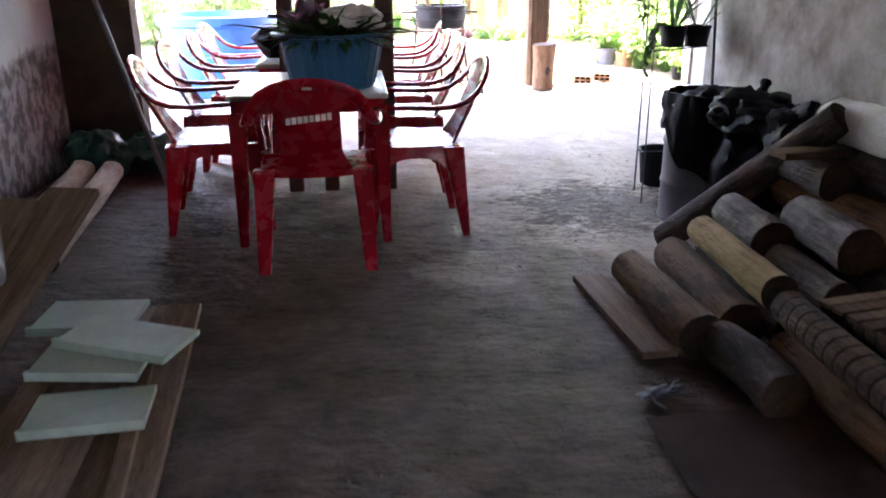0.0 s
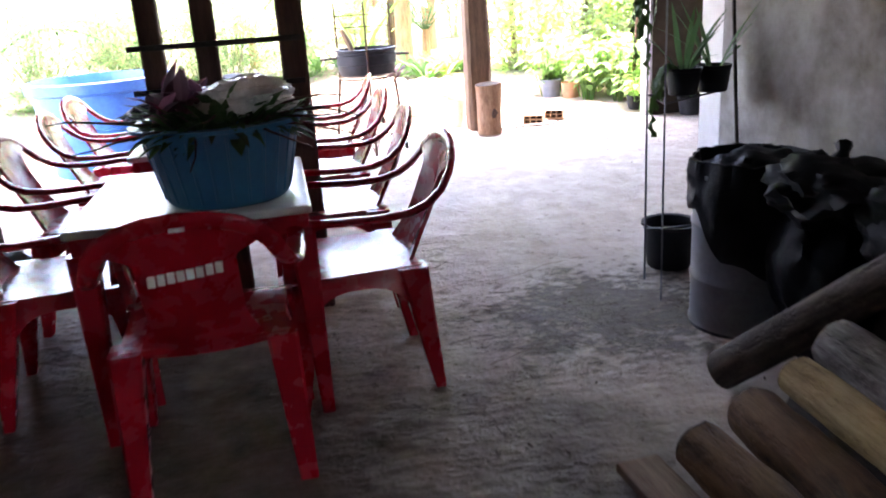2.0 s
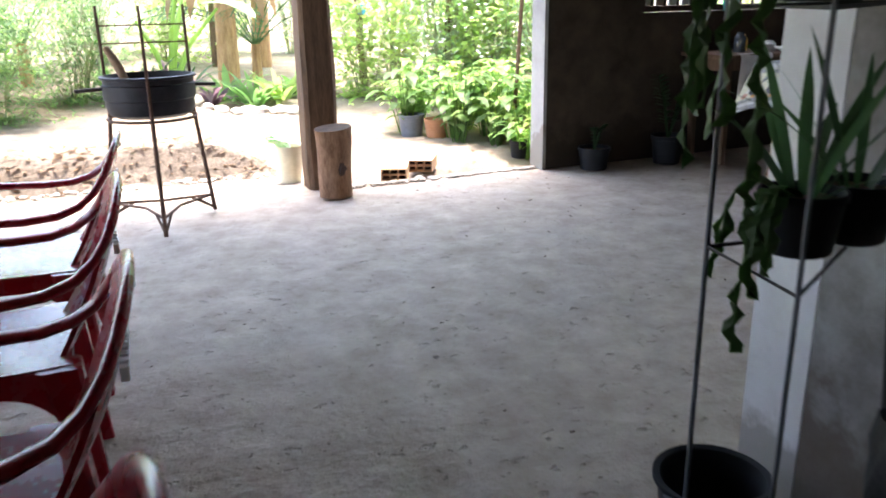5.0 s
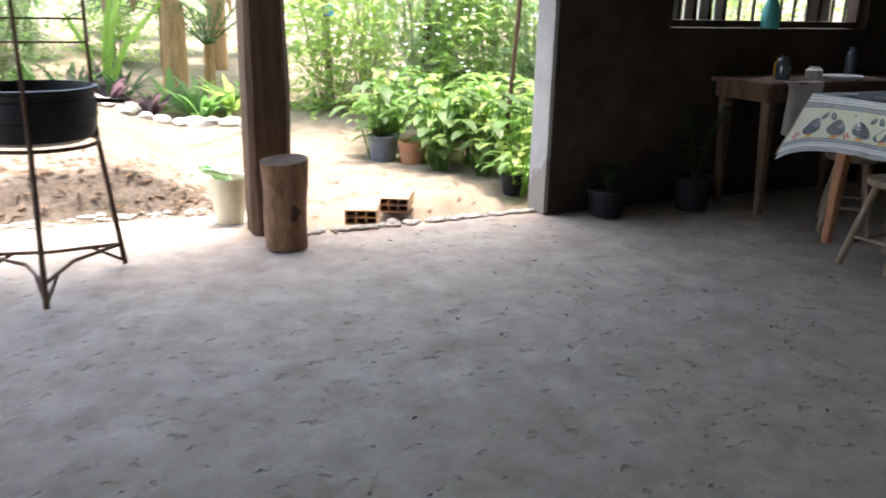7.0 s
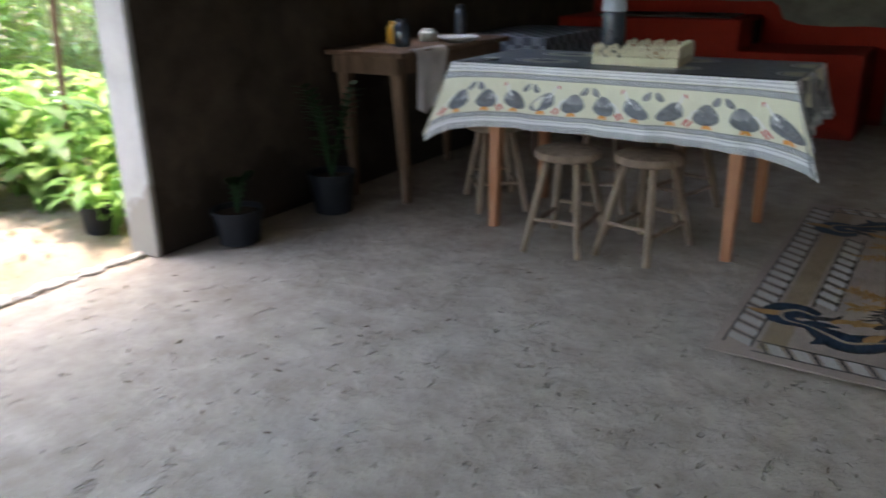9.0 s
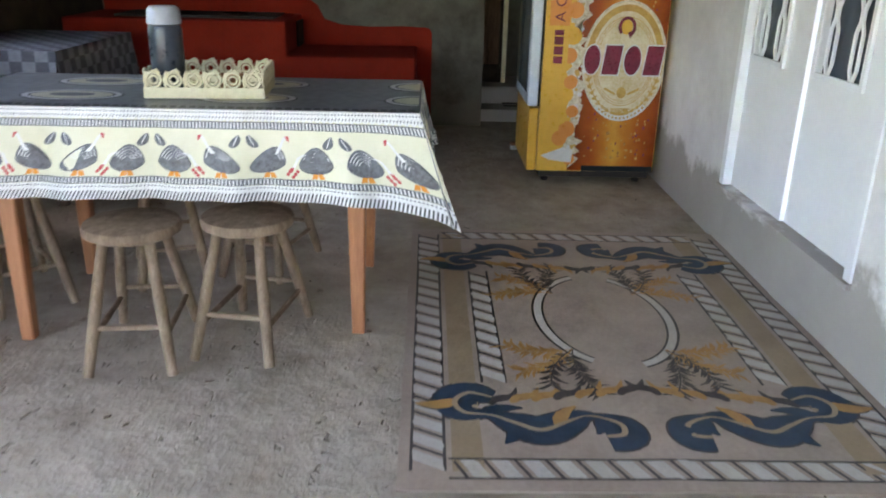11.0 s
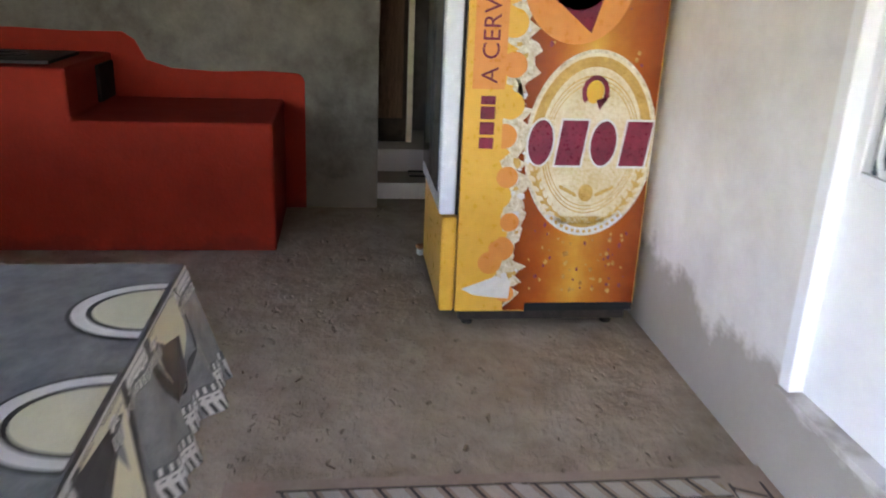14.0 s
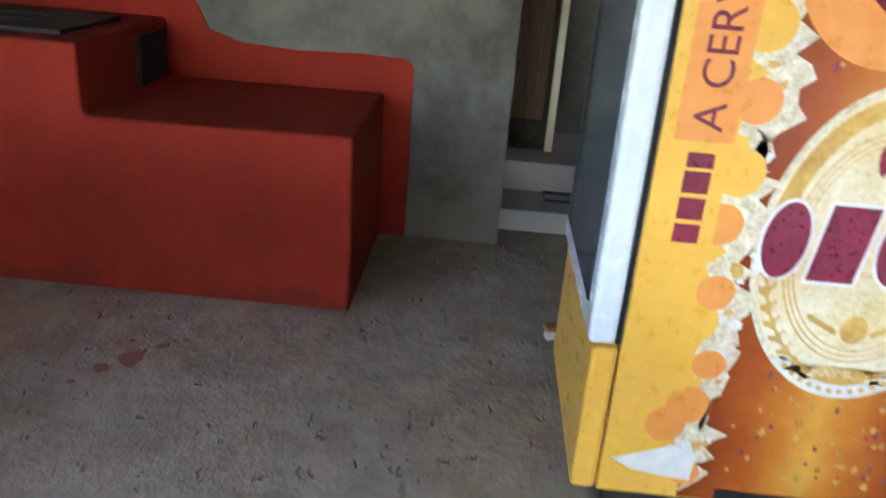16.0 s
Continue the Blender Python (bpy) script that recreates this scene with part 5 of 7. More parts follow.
        part("leaf", b, material, t, smooth=True)
    return t


G1, G2, G3 = "broad-leaved plants in the bed", "shrubs behind the beds", "shrubs along the far side"
mats = (M_LEAF, M_LEAFYELLOW, M_LEAF, M_LEAFPALE, M_LEAFYELLOW)
protos = [make_broadleaf(place(3.35, 10.75), 1, 16, 0.62, 0.26, M_FERN, "dark green broad-leaved plant in the bed", G1),
          make_broadleaf(place(3.7, 10.35), 2, 20, 0.68, 0.27, M_LEAF, "lush green broad-leaved plant in the bed", G1),
          make_broadleaf(place(4.0, 10.0), 3, 20, 0.66, 0.25, M_LEAFYELLOW, "yellow-green broad-leaved plant in the bed", G1)]
spots = ((3.55, 11.0, 1), (3.95, 10.7, 2), (4.3, 10.3, 1), (3.85, 9.75, 0), (4.15, 9.55, 1), (4.5, 9.8, 2), (4.4, 10.9, 2), (4.8, 10.4, 1), (3.75, 11.4, 2), (4.9, 9.9, 0), (4.15, 11.3, 1), (5.3, 10.2, 2), (4.65, 11.5, 0), (4.0, 10.25, 1), (3.62, 10.05, 0), (5.7, 9.9, 1), (5.2, 10.9, 2))
rnd = random.Random(4)
for x, y, k in spots:
    copy_thing(protos[k], place(x, y, 0, rnd.uniform(0, 360)))
make_broadleaf(place(3.84, 9.18), 9, 22, 0.36, 0.16, M_LEAF, "small bright green bush by the wall end", G1)
copy_thing(make_broadleaf(place(3.95, 9.42), 10, 22, 0.42, 0.17, M_LEAFYELLOW, "small yellow-green bush by the wall end", G1), place(4.15, 9.2))
for x, y, r, h, mt, lab in ((3.36, 10.62, 0.13, 0.22, M_GREYPOT, "grey plastic plant pot at the bed edge"), (3.55, 10.45, 0.12, 0.19, M_CLAYPOT, "clay plant pot at the bed edge"), (3.80, 9.20, 0.09, 0.15, M_BLACKPLASTIC, "black plastic plant pot at the wall end")):
    small_pot(place(x, y, -0.01), r, h, mt, lab, "pots in the garden")
sh1 = make_shrub(place(4.4, 12.2), 21, 2.3, 0.6, 1500, 0.21, M_LEAFPALE, "tall thin-stemmed pale green cane clump", G2, 22, 0.1, (0.10, 0.17))
sh2 = make_shrub(place(3.7, 13.2), 22, 2.0, 0.9, 1500, 0.19, M_LEAFYELLOW, "tall yellow-green shrub behind the bed", G2, 9)
sh3 = make_shrub(place(5.4, 12.6), 23, 2.6, 0.75, 1700, 0.22, M_LEAFYELLOW, "tall thin-stemmed yellow-green cane clump", G2, 24, 0.1, (0.10, 0.17))
for x, y, k, a in ((5.0, 13.6, sh2, 40), (6.2, 11.6, sh1, 80), (6.6, 13.0, sh3, 10), (4.6, 14.6, sh3, 130), (5.8, 14.6, sh1, 200), (7.6, 11.0, sh2, 70), (7.2, 14.8, sh2, 250), (8.6, 12.6, sh1, 300), (4.9, 11.9, sh2, 190), (5.5, 16.3, sh1, 20), (6.9, 17.0, sh3, 60), (8.6, 15.5, sh2, 90), (5.2, 9.6 + 1.6, sh1, 33)):
    copy_thing(k, place(x, y, 0, a))
for x, y, k, a in ((0.6, 16.2, sh1, 15), (1.6, 17.2, sh2, 75), (2.6, 18.6, sh3, 100), (-0.6, 15.0, sh2, 160), (-1.8, 14.0, sh3, 220), (-3.2, 13.4, sh1, 20), (-4.6, 14.5, sh2, 50), (-2.8, 16.5, sh2, 80), (3.9, 18.2, sh1, 140), (5.2, 19.0, sh2, 200), (-6.0, 12.0, sh3, 75), (-4.5, 11.0, sh1, 120), (0.2, 19, sh3, 10), (-1.4, 18.6, sh1, 60), (2.0, 21, sh2, 12), (3.6, 22, sh3, 77), (-3.6, 20, sh3, 190), (-5.8, 17.0, sh1, 30), (-6.8, 9.2, sh2, 5), (-7.5, 14.5, sh2, 45)):
    ob = copy_thing(k, place(x, y, 0, a))
    ob["group"] = G3
fern = make_shrub(place(-0.35, 11.6), 31, 1.35, 0.75, 3200, 0.12, M_FERN, "feathery light green fern bush on the bank", "ferns on the bank", 14, 0.0, (0.16, 0.26))
for x, y, a in ((-1.5, 11.9, 70), (0.35, 12.6, 140), (-0.9, 12.9, 200), (-2.6, 11.6, 20), (-2.1, 12.8, 100)):
    copy_thing(fern, place(x, y, 0, a))
for i, (x, y, mt, n, l, w, lab) in enumerate(((1.35, 12.75, M_LEAFPURPLE, 26, 0.55, 0.06, "purple and grey-green spiky bromeliad"), (1.75, 12.95, M_LEAFPURPLE, 24, 0.5, 0.06, "purple and grey-green spiky bromeliad"), (1.05, 12.9, M_LEAFDARK, 24, 0.55, 0.06, "dark green spiky bromeliad"), (1.5, 13.25, M_LEAFDARK, 22, 0.6, 0.06, "dark green spiky bromeliad"), (2.25, 12.95, M_LEAF, 26, 0.6, 0.08, "bright green strap-leaved lily"), (2.6, 13.2, M_LEAFYELLOW, 24, 0.6, 0.08, "yellow-green strap-leaved garden lily"), (2.0, 13.4, M_LEAF, 24, 0.65, 0.08, "bright green strap-leaved lily"), (2.9, 13.5, M_LEAF, 24, 0.55, 0.08, "bright green strap-leaved lily"), (0.7, 13.2, M_LEAF, 22, 0.6, 0.07, "bright green strap-leaved lily"))):
    make_clump(place(x, y), 50 + i, n, l, w, mt, lab, "bed_plant", "plant", "plants in the far bed")
rnd = random.Random(14)
for k in range(13):
    b = bmesh.new()
    s = rnd.uniform(0.07, 0.13)
    lump(b, (0, 0, 0), (s * 1.5, s, s * 0.6), 60.0 + k, 0.3, 2)
    x = 1.0 + k * 0.16
    tagged(part("stone", b, M_STONE, smooth=True), "pale rough stone edging the far bed", "stone", "stones round the bed").matrix_world = place(x, 12.55 + 0.06 * math.sin(k * 1.7) - 0.1 * (k > 8), 0.02, rnd.uniform(0, 360))
# elephant ear and banana
ear = thing("elephant_ear", place(1.35, 13.3), "tall elephant-ear plant with huge pale leaves", "plant")
for x, y, z, sx, a in ((0.15, -0.15, 1.12, 0.5, -0.6), (0.6, -0.1, 0.92, 0.62, 0.3), (-0.3, 0.1, 0.8, 0.5, 2.4), (0.35, 0.3, 1.3, 0.5, 1.0)):
    b = bmesh.new()
    tube(b, [(0, 0, -0.05), (x * 0.4, y * 0.4, z * 0.55), (x, y, z)], [0.04, 0.03, 0.015], 7)
    st_ = part("stalk", b, M_LEAFYELLOW, ear)
    b = bmesh.new()
    leaf(b, (x - math.cos(a) * sx * 0.25, y - math.sin(a) * sx * 0.25, z + 0.05), (math.cos(a), math.sin(a), 0.1), sx * 1.1, sx * 0.85, 0.9, 8, 0.12)
    part("leaf", b, M_LEAFPALE, st_, smooth=True)
for x, y, seed in ((2.15, 14.2, 1), (3.0, 16.4, 2)):
    ban = thing("banana_plant", place(x, y), "banana plant with a dry brown trunk and drooping leaves", "banana plant", "banana plants")
    b = bmesh.new()
    tube(b, [(0, 0, -0.1), (0.02, 0, 0.9), (0.0, 0.03, 2.0)], [0.15, 0.13, 0.09], 12)
    part("trunk", b, M_DRYTRUNK, ban, smooth=True)
    q = random.Random(seed)
    for k in range(8):
        b = bmesh.new()
        a = k * 0.785 + q.uniform(-0.3, 0.3)
        leaf(b, (0, 0, 1.95), (math.cos(a), math.sin(a), 1.0), 1.7, 0.42, 1.9, 9)
        part("leaf", b, M_LEAF if k % 3 else M_LEAFYELLOW, ban, smooth=True)
    for k in range(4):
        b = bmesh.new()
        a = k * 1.6 + 0.4
        leaf(b, (math.cos(a) * 0.1, math.sin(a) * 0.1, 1.7), (math.cos(a), math.sin(a), 0.0), 1.2, 0.2, 3.0, 7)
        part("dry_leaf", b, M_LEAFDRY, ban, smooth=True)
for x, y, seed in ((2.7, 15.2, 5), (-0.2, 13.9, 6), (-3.4, 12.2, 7)):
    palm = thing("young_palm", place(x, y), "young palm with arching dark green fronds", "palm", "young palms")
    q = random.Random(seed)
    b = bmesh.new()
    tube(b, [(0, 0, -0.05), (0, 0, 0.5)], [0.08, 0.06], 8)
    part("trunk", b, M_DRYTRUNK, palm)
    for k in range(11):
        b = bmesh.new()
        a = math.tau * k / 11 + q.uniform(-0.2, 0.2)
        p, d = Vector((0, 0, 0.45)), Vector((math.cos(a), math.sin(a), q.uniform(0.9, 2.0))).normalized()
        pts = [p]
        for i in range(9):
            p = p + d * 0.2
            d = (d + Vector((0, 0, -0.16))).normalized()
            pts.append(p)
            sd = d.cross(Vector((0, 0, 1))).normalized()
            for s in (-1, 1):
                for h in (0.0, 0.1):
                    leaf(b, p - d * h, sd * s + d * 0.7 + Vector((0, 0, -0.15)), 0.42 * math.sin(math.pi * (i + 2) / 11.5), 0.035, 0.8, 2)
        tube(b, pts, 0.009, 5)
        part("frond", b, M_LEAFDARK, palm)
for x, y, h, r, a in ((4.02, 9.75, 2.6, 0.02, 2), (4.45, 12.4, 3.2, 0.045, 3), (3.9, 13.9, 3.4, 0.05, -2), (2.35, 16.8, 3.6, 0.09, 1)):
    b = bmesh.new()
    tube(b, [(0, 0, -0.05), (0.02, 0.01, h * 0.5), (0, 0.02, h)], [r, r * 0.9, r * 0.7], 8)
    tagged(part("garden_stake", b, M_POSTWOOD, smooth=True), "slim upright wooden stake among the plants", "stake", "stakes in the garden").matrix_world = place(x, y, 0, 0) @ pose(0, 0, 0, a, a, 0)
b = bmesh.new()
lathe(b, [(0.003, 0), (0.05, 0), (0.055, 0.1), (0.05, 0.13), (0.003, 0.132)], 16)
M_SKYBLUE = dull("sky_blue_plastic", (0.05, 0.25, 0.6), (0.08, 0.35, 0.75), 0.4)
tagged(part("plastic_tub", b, M_SKYBLUE, smooth=True), "small sky blue plastic tub on a stake", "tub").matrix_world = place(3.9, 13.85, 0.95)
# flowers and leaf litter
b = bmesh.new()
rnd = random.Random(33)
for k in range(260):
    x, y = rnd.uniform(3.3, 6.4), rnd.uniform(10.0, 13.0)
    z = ground_height(x, y) + rnd.uniform(0.45, 1.3)
    for i in range(4):
        leaf(b, (x, y, z), (math.cos(i * 1.57), math.sin(i * 1.57), 0.5), 0.03, 0.025, 0.4, 2)
M_PETAL = leaf_material("pale_petal", (0.5, 0.55, 0.75), (0.8, 0.8, 0.85))
tagged(part("flowers", b, M_PETAL), "small pale lilac flowers over the bed plants", "flowers", kind="stuff")
b = bmesh.new()
for k in range(2600):
    if k % 2:
        x, y = rnd.uniform(-3.0, 1.8), rnd.gauss(9.75, 0.28)
    else:
        x, y = rnd.uniform(-3.0, 6.0), rnd.uniform(8.75, 15.0)
    if y < 9.34 and x < 2.05:
        continue
    if y < 8.75:
        continue
    a = rnd.uniform(0, math.tau)
    leaf(b, (x, y, ground_height(x, y) + 0.008), (math.cos(a), math.sin(a), 0.12), rnd.uniform(0.03, 0.09), rnd.uniform(0.015, 0.035), 0.3, 2)
tagged(part("leaf_litter", b, M_LEAFDRY), "dry brown leaf litter on the bank", "leaf litter", kind="stuff")
b = bmesh.new()
for k in range(420):
    x, y = (rnd.uniform(-2.2, 1.95), rnd.gauss(9.34, 0.035)) if k % 2 else (rnd.uniform(2.1, 3.65), rnd.gauss(8.63, 0.02))
    s = rnd.uniform(0.006, 0.026)
    lump(b, (x, y, 0.0), (s * 1.3, s, s * 0.7), k * 1.0, 0.3, 1)
tagged(part("rubble", b, M_STONE), "crumbled stones along the floor edge", "rubble", kind="stuff")

# ---- kitchen ----
M_CREAM = dull("cream_cloth", (0.60, 0.58, 0.42), (0.72, 0.70, 0.54), 0.4, 6, 300, 0.08, 0.001)
M_GREYCLOTH = dull("grey_cloth", (0.12, 0.13, 0.14), (0.26, 0.27, 0.28), 0.35, 25, 400, 0.1, 0.001)
M_BLACKPRINT = dull("black_print", (0.02, 0.022, 0.026), (0.05, 0.055, 0.06), 0.4, 20, 200, 0.05, 0.001)
M_SLATEPRINT = dull("slate_print", (0.05, 0.055, 0.065), (0.16, 0.17, 0.19), 0.4, 60, 240, 0.05, 0.001)
M_WHITEPRINT = dull("white_print", (0.62, 0.62, 0.62), (0.78, 0.78, 0.77), 0.4, 20, 200, 0.05, 0.001)
M_ORANGEPRINT = dull("orange_print", (0.65, 0.22, 0.02), (0.75, 0.30, 0.04), 0.4)
M_REDPRINT = dull("red_print", (0.45, 0.04, 0.05), (0.55, 0.08, 0.08), 0.4)
M_IVORY = dull("ivory_paint", (0.62, 0.56, 0.38), (0.76, 0.70, 0.50), 0.55, 8, 60, 0.1, 0.001)

dining = thing("dining_table", pose(0, 0, 0), "wooden kitchen table with slim orange-brown tapered legs", "table")
b = bmesh.new()
box(b, 4.83, 5.49, 6.09, 7.64, 0.775, 0.80, 0.004)
part("tabletop", b, M_LEGWOOD, dining)
b = bmesh.new()
for q in ((4.90, 4.92, 6.16, 7.56), (5.42, 5.44, 6.16, 7.56), (4.92, 5.42, 6.18, 6.20), (4.92, 5.42, 7.52, 7.54)):
    box(b, *q, 0.69, 0.774)
part("apron", b, M_LEGWOOD, dining)
for x, y, fx, fy in ((4.88, 7.43, 4.83, 7.42), (4.93, 6.29, 4.91, 6.29), (5.42, 7.43, 5.43, 7.44), (5.45, 6.28, 5.55, 6.30)):
    b = bmesh.new()
    taper(b, (fx, fy, 0), (x, y, 0.774), 0.045, 0.045, 0.07, 0.07)
    part("leg", b, M_LEGWOOD, dining)

cloth = thing("tablecloth", pose(0, 0, 0), "patterned oilcloth, grey on top with a cream printed border", "tablecloth")


def wave(s, v, k):
    return v * (0.012 * math.sin(s * 26 + k) + 0.008 * math.sin(s * 61 + k * 2))


def west_drop(u, v):
    c = math.exp(-u * 14) * 0.85 + math.exp(-(1 - u) * 14) * 1.05
    y = 6.08 - 0.14 * v * math.exp(-u * 5) + (1.575 + 0.12 * v * u) * u
    return (4.815 - 0.035 * v - 0.05 * v * c + wave(u, v, 0.4), y, 0.806 - (0.285 + 0.10 * c) * v)


def south_drop(u, v):
    c = math.exp(-u * 9) * 0.85 + math.exp(-(1 - u) * 9) * 0.3
    x = 4.815 - 0.0775 * v * (1 - u) ** 3 + (0.69 + 0.06 * v) * u
    return (x, 6.08 - 0.03 * v - (0.11 + 0.05 * u) * v * c + wave(u, v, 1.9) * 1.5, 0.806 - (0.235 + 0.145 * c * (1 - 0.75 * u)) * v)


def north_drop(u, v):
    c = math.exp(-u * 9) * 1.05 + math.exp(-(1 - u) * 9) * 0.6
    return (4.815 - 0.085 * v * (1 - u) ** 3 + (0.69 + 0.05 * v) * u, 7.655 + 0.02 * v + 0.10 * v * c + wave(u, v, 3.0), 0.806 - (0.24 + 0.12 * c) * v)


def east_drop(u, v):
    return (5.505 + 0.03 * v + wave(u, v, 5.0), 6.08 + 1.575 * u, 0.806 - 0.26 * v)


b = bmesh.new()
slab(b, lambda u, v: (4.815 + 0.69 * u, 6.08 + 1.575 * v, 0.8065 + 0.0015 * noise.noise((u * 5, v * 9, 0))), 14, 28, 0.003)
part("cloth_top", b, M_GREYCLOTH, cloth, "grey printed cloth top")
for f, n, lab in ((west_drop, 90, "cream printed cloth edge"), (south_drop, 40, ""), (north_drop, 40, ""), (east_drop, 40, "")):
    b = bmesh.new()
    slab(b, f, n, 10, 0.003)
    part("cloth_drop", b, M_GREYCLOTH if f is south_drop else M_CREAM, cloth, lab, smooth=True)


def lift(f, out):
    return lambda s, v, k=0.003: tuple(Vector(f(s, v)) + Vector(out) * k)


def strip(f, v0, v1, n, s0=0.0, s1=1.0, edge=None):
    b = bmesh.new()
    rows = []
    for i in range(n + 1):
        s = s0 + (s1 - s0) * i / n
        top, low = v0, v1
        if edge:
            low = v1 + (edge if i % 2 else 0.0)
        rows.append((b.verts.new(f(s, top)), b.verts.new(f(s, (top + low) / 2)), b.verts.new(f(s, low))))
    for p, q in zip(rows, rows[1:]):
        b.faces.new((p[0], q[0], q[1], p[1]))
        b.faces.new((p[1], q[1], q[2], p[2]))
    return b


def dashes(f, v0, v1, n, s0=0.0, s1=1.0, slant=0.0, fill=0.5):
    b = bmesh.new()
    for i in range(n):
        a = s0 + (s1 - s0) * i / n
        c = min(a + (s1 - s0) / n * fill, 1.0)
        k = slant
        b.faces.new([b.verts.new(f(*p)) for p in ((a, v0), (c, v0), (min(c + k, 1.0), v1), (min(a + k, 1.0), v1))])
    return b


for base, out, n in ((west_drop, (-1, 0, 0.05), 150), (south_drop, (0, -1, 0.3), 66), (north_drop, (0, 1, 0.05), 66)):
    f1, f2 = lift(base, tuple(q * 0.003 for q in out)), lift(base, tuple(q * 0.0045 for q in out))
    g1, g2 = (lambda s, v, h=f1: h(s, v, 1.0)), (lambda s, v, h=f2: h(s, v, 1.0))
    part("white_band", strip(g1, 0.0, 0.10, n, edge=0.02), M_WHITEPRINT, cloth)
    part("dark_band", strip(g1, 0.12, 0.205, n), M_SLATEPRINT, cloth)
    part("check_band", dashes(g2, 0.13, 0.195, n, fill=0.4), M_WHITEPRINT, cloth, kind="stuff")
    part("lace_trim", dashes(g2, 0.02, 0.035, n, fill=0.5), M_SLATEPRINT, cloth, kind="stuff")
    part("lace_trim", dashes(g2, 0.065, 0.09, n, slant=0.003, fill=0.35), M_SLATEPRINT, cloth, kind="stuff")
    part("lace_trim", dashes(g2, 0.845, 0.86, n, fill=0.5), M_SLATEPRINT, cloth, kind="stuff")
    part("dark_band", strip(g1, 0.745, 0.82, n), M_SLATEPRINT, cloth)
    part("check_band", dashes(g2, 0.755, 0.81, n, fill=0.4), M_WHITEPRINT, cloth, kind="stuff")
    part("white_band", strip(g1, 0.825, 0.998, n), M_WHITEPRINT, cloth)
    part("lace_band", dashes(g2, 0.90, 0.995, n, slant=0.006, fill=0.45), M_BLACKPRINT, cloth, kind="stuff")
g2 = lambda s, v, h=lift(west_drop, (-0.0035, 0, 0)): h(s, v, 1.0)
over = lambda k: (lambda x, y: tuple(Vector(g2(min(max(x, 0.0), 1.0), y)) + Vector((-0.0007 * k, 0, 0))))
for k in range(11):
    s = 0.045 + k * 0.088
    tip = (1, -1, 1, -1)[k % 4]
    upright = k % 4 in (0, 3)
    tilt = 0.016 if upright else -0.004

    def egg(w, a):
        """A leaning drop-shaped body, narrow to the neck."""
        narrow = 0.032 * (1 - 0.28 * max(0.0, math.sin(a)))
        return (s + tip * (narrow * w * math.cos(a) + tilt * w * math.sin(a)), 0.575 - (0.19 if math.sin(a) > 0 else 0.11) * w * math.sin(a))

    b = bmesh.new()
    flat(b, g2, [egg(1.0, math.tau * i / 28) for i in range(28)])
    bird = part("dark_motif", b, M_SLATEPRINT, cloth)
    b = bmesh.new()
    for q in range(4):
        ribbon(b, over(1), [egg(0.34 + 0.17 * q, a) for a in steps(0.35, 2.85, 18)], [0.0022 if i % 2 else 0.0012 for i in range(19)])
    part("motif_stripes", b, M_WHITEPRINT, bird, kind="stuff")
    b = bmesh.new()
    neck = ((s + tip * 0.014, 0.47), (s + tip * 0.023, 0.40), (s + tip * 0.030, 0.33), (s + tip * 0.037, 0.275)) if upright else ((s + tip * 0.018, 0.47), (s + tip * 0.030, 0.50), (s + tip * 0.037, 0.56), (s + tip * 0.043, 0.62))
    ribbon(b, over(1.5), smooth_path(neck, 4), [0.010, 0.009, 0.008, 0.007, 0.0062, 0.0056, 0.0052, 0.005, 0.005, 0.0054, 0.006, 0.006, 0.003])
    part("pale_motif", b, M_WHITEPRINT, bird)
    hx, hy = neck[-1]
    b = bmesh.new()
    flat(b, over(2.2), [(hx - tip * 0.002, hy - 0.01), (hx + tip * 0.006, hy - 0.005), (hx + tip * 0.006, hy + 0.055), (hx + tip * 0.002, hy + 0.04)])
    part("comb_motif", b, M_REDPRINT, bird)
    for q in (-1, 1):
        b = bmesh.new()
        flat(b, over(1), [(s + q * 0.004 - 0.004, 0.675), (s + q * 0.004 + 0.004, 0.675), (s + q * 0.007 + 0.005, 0.735), (s + q * 0.007 - 0.006, 0.73)])
        part("orange_motif", b, M_ORANGEPRINT, cloth)
    if not upright:
        for q in range(5):
            b = bmesh.new()
            flat(b, over(0.3 * (q % 3)), oval(s + tip * (0.036 + q * 0.0045), 0.685 + 0.03 * ((q * 7) % 3 - 1), 0.0035, 0.022, 7))
            part("red_motif", b, M_REDPRINT, cloth)
    if tip < 0:
        for q in (-1, 1):
            b = bmesh.new()
            flat(b, g2, [(s + 0.044 + q * 0.015 + 0.0095 * math.sin(a) * (1 - 0.35 * math.cos(a)) - q * 0.006 * math.cos(a), 0.335 - 0.07 * math.cos(a)) for a in (math.tau * i / 14 for i in range(14))])
            leaf_print = part("leaf_motif", b, M_SLATEPRINT, cloth)
            b = bmesh.new()
            ribbon(b, over(1), [(s + 0.044 + q * 0.010, 0.275), (s + 0.044 + q * 0.015, 0.335), (s + 0.044 + q * 0.020, 0.39)], [0.0015, 0.002, 0.001])
            part("leaf_vein", b, M_WHITEPRINT, leaf_print)
hang_print = lift(south_drop, (0, -0.0035, 0))
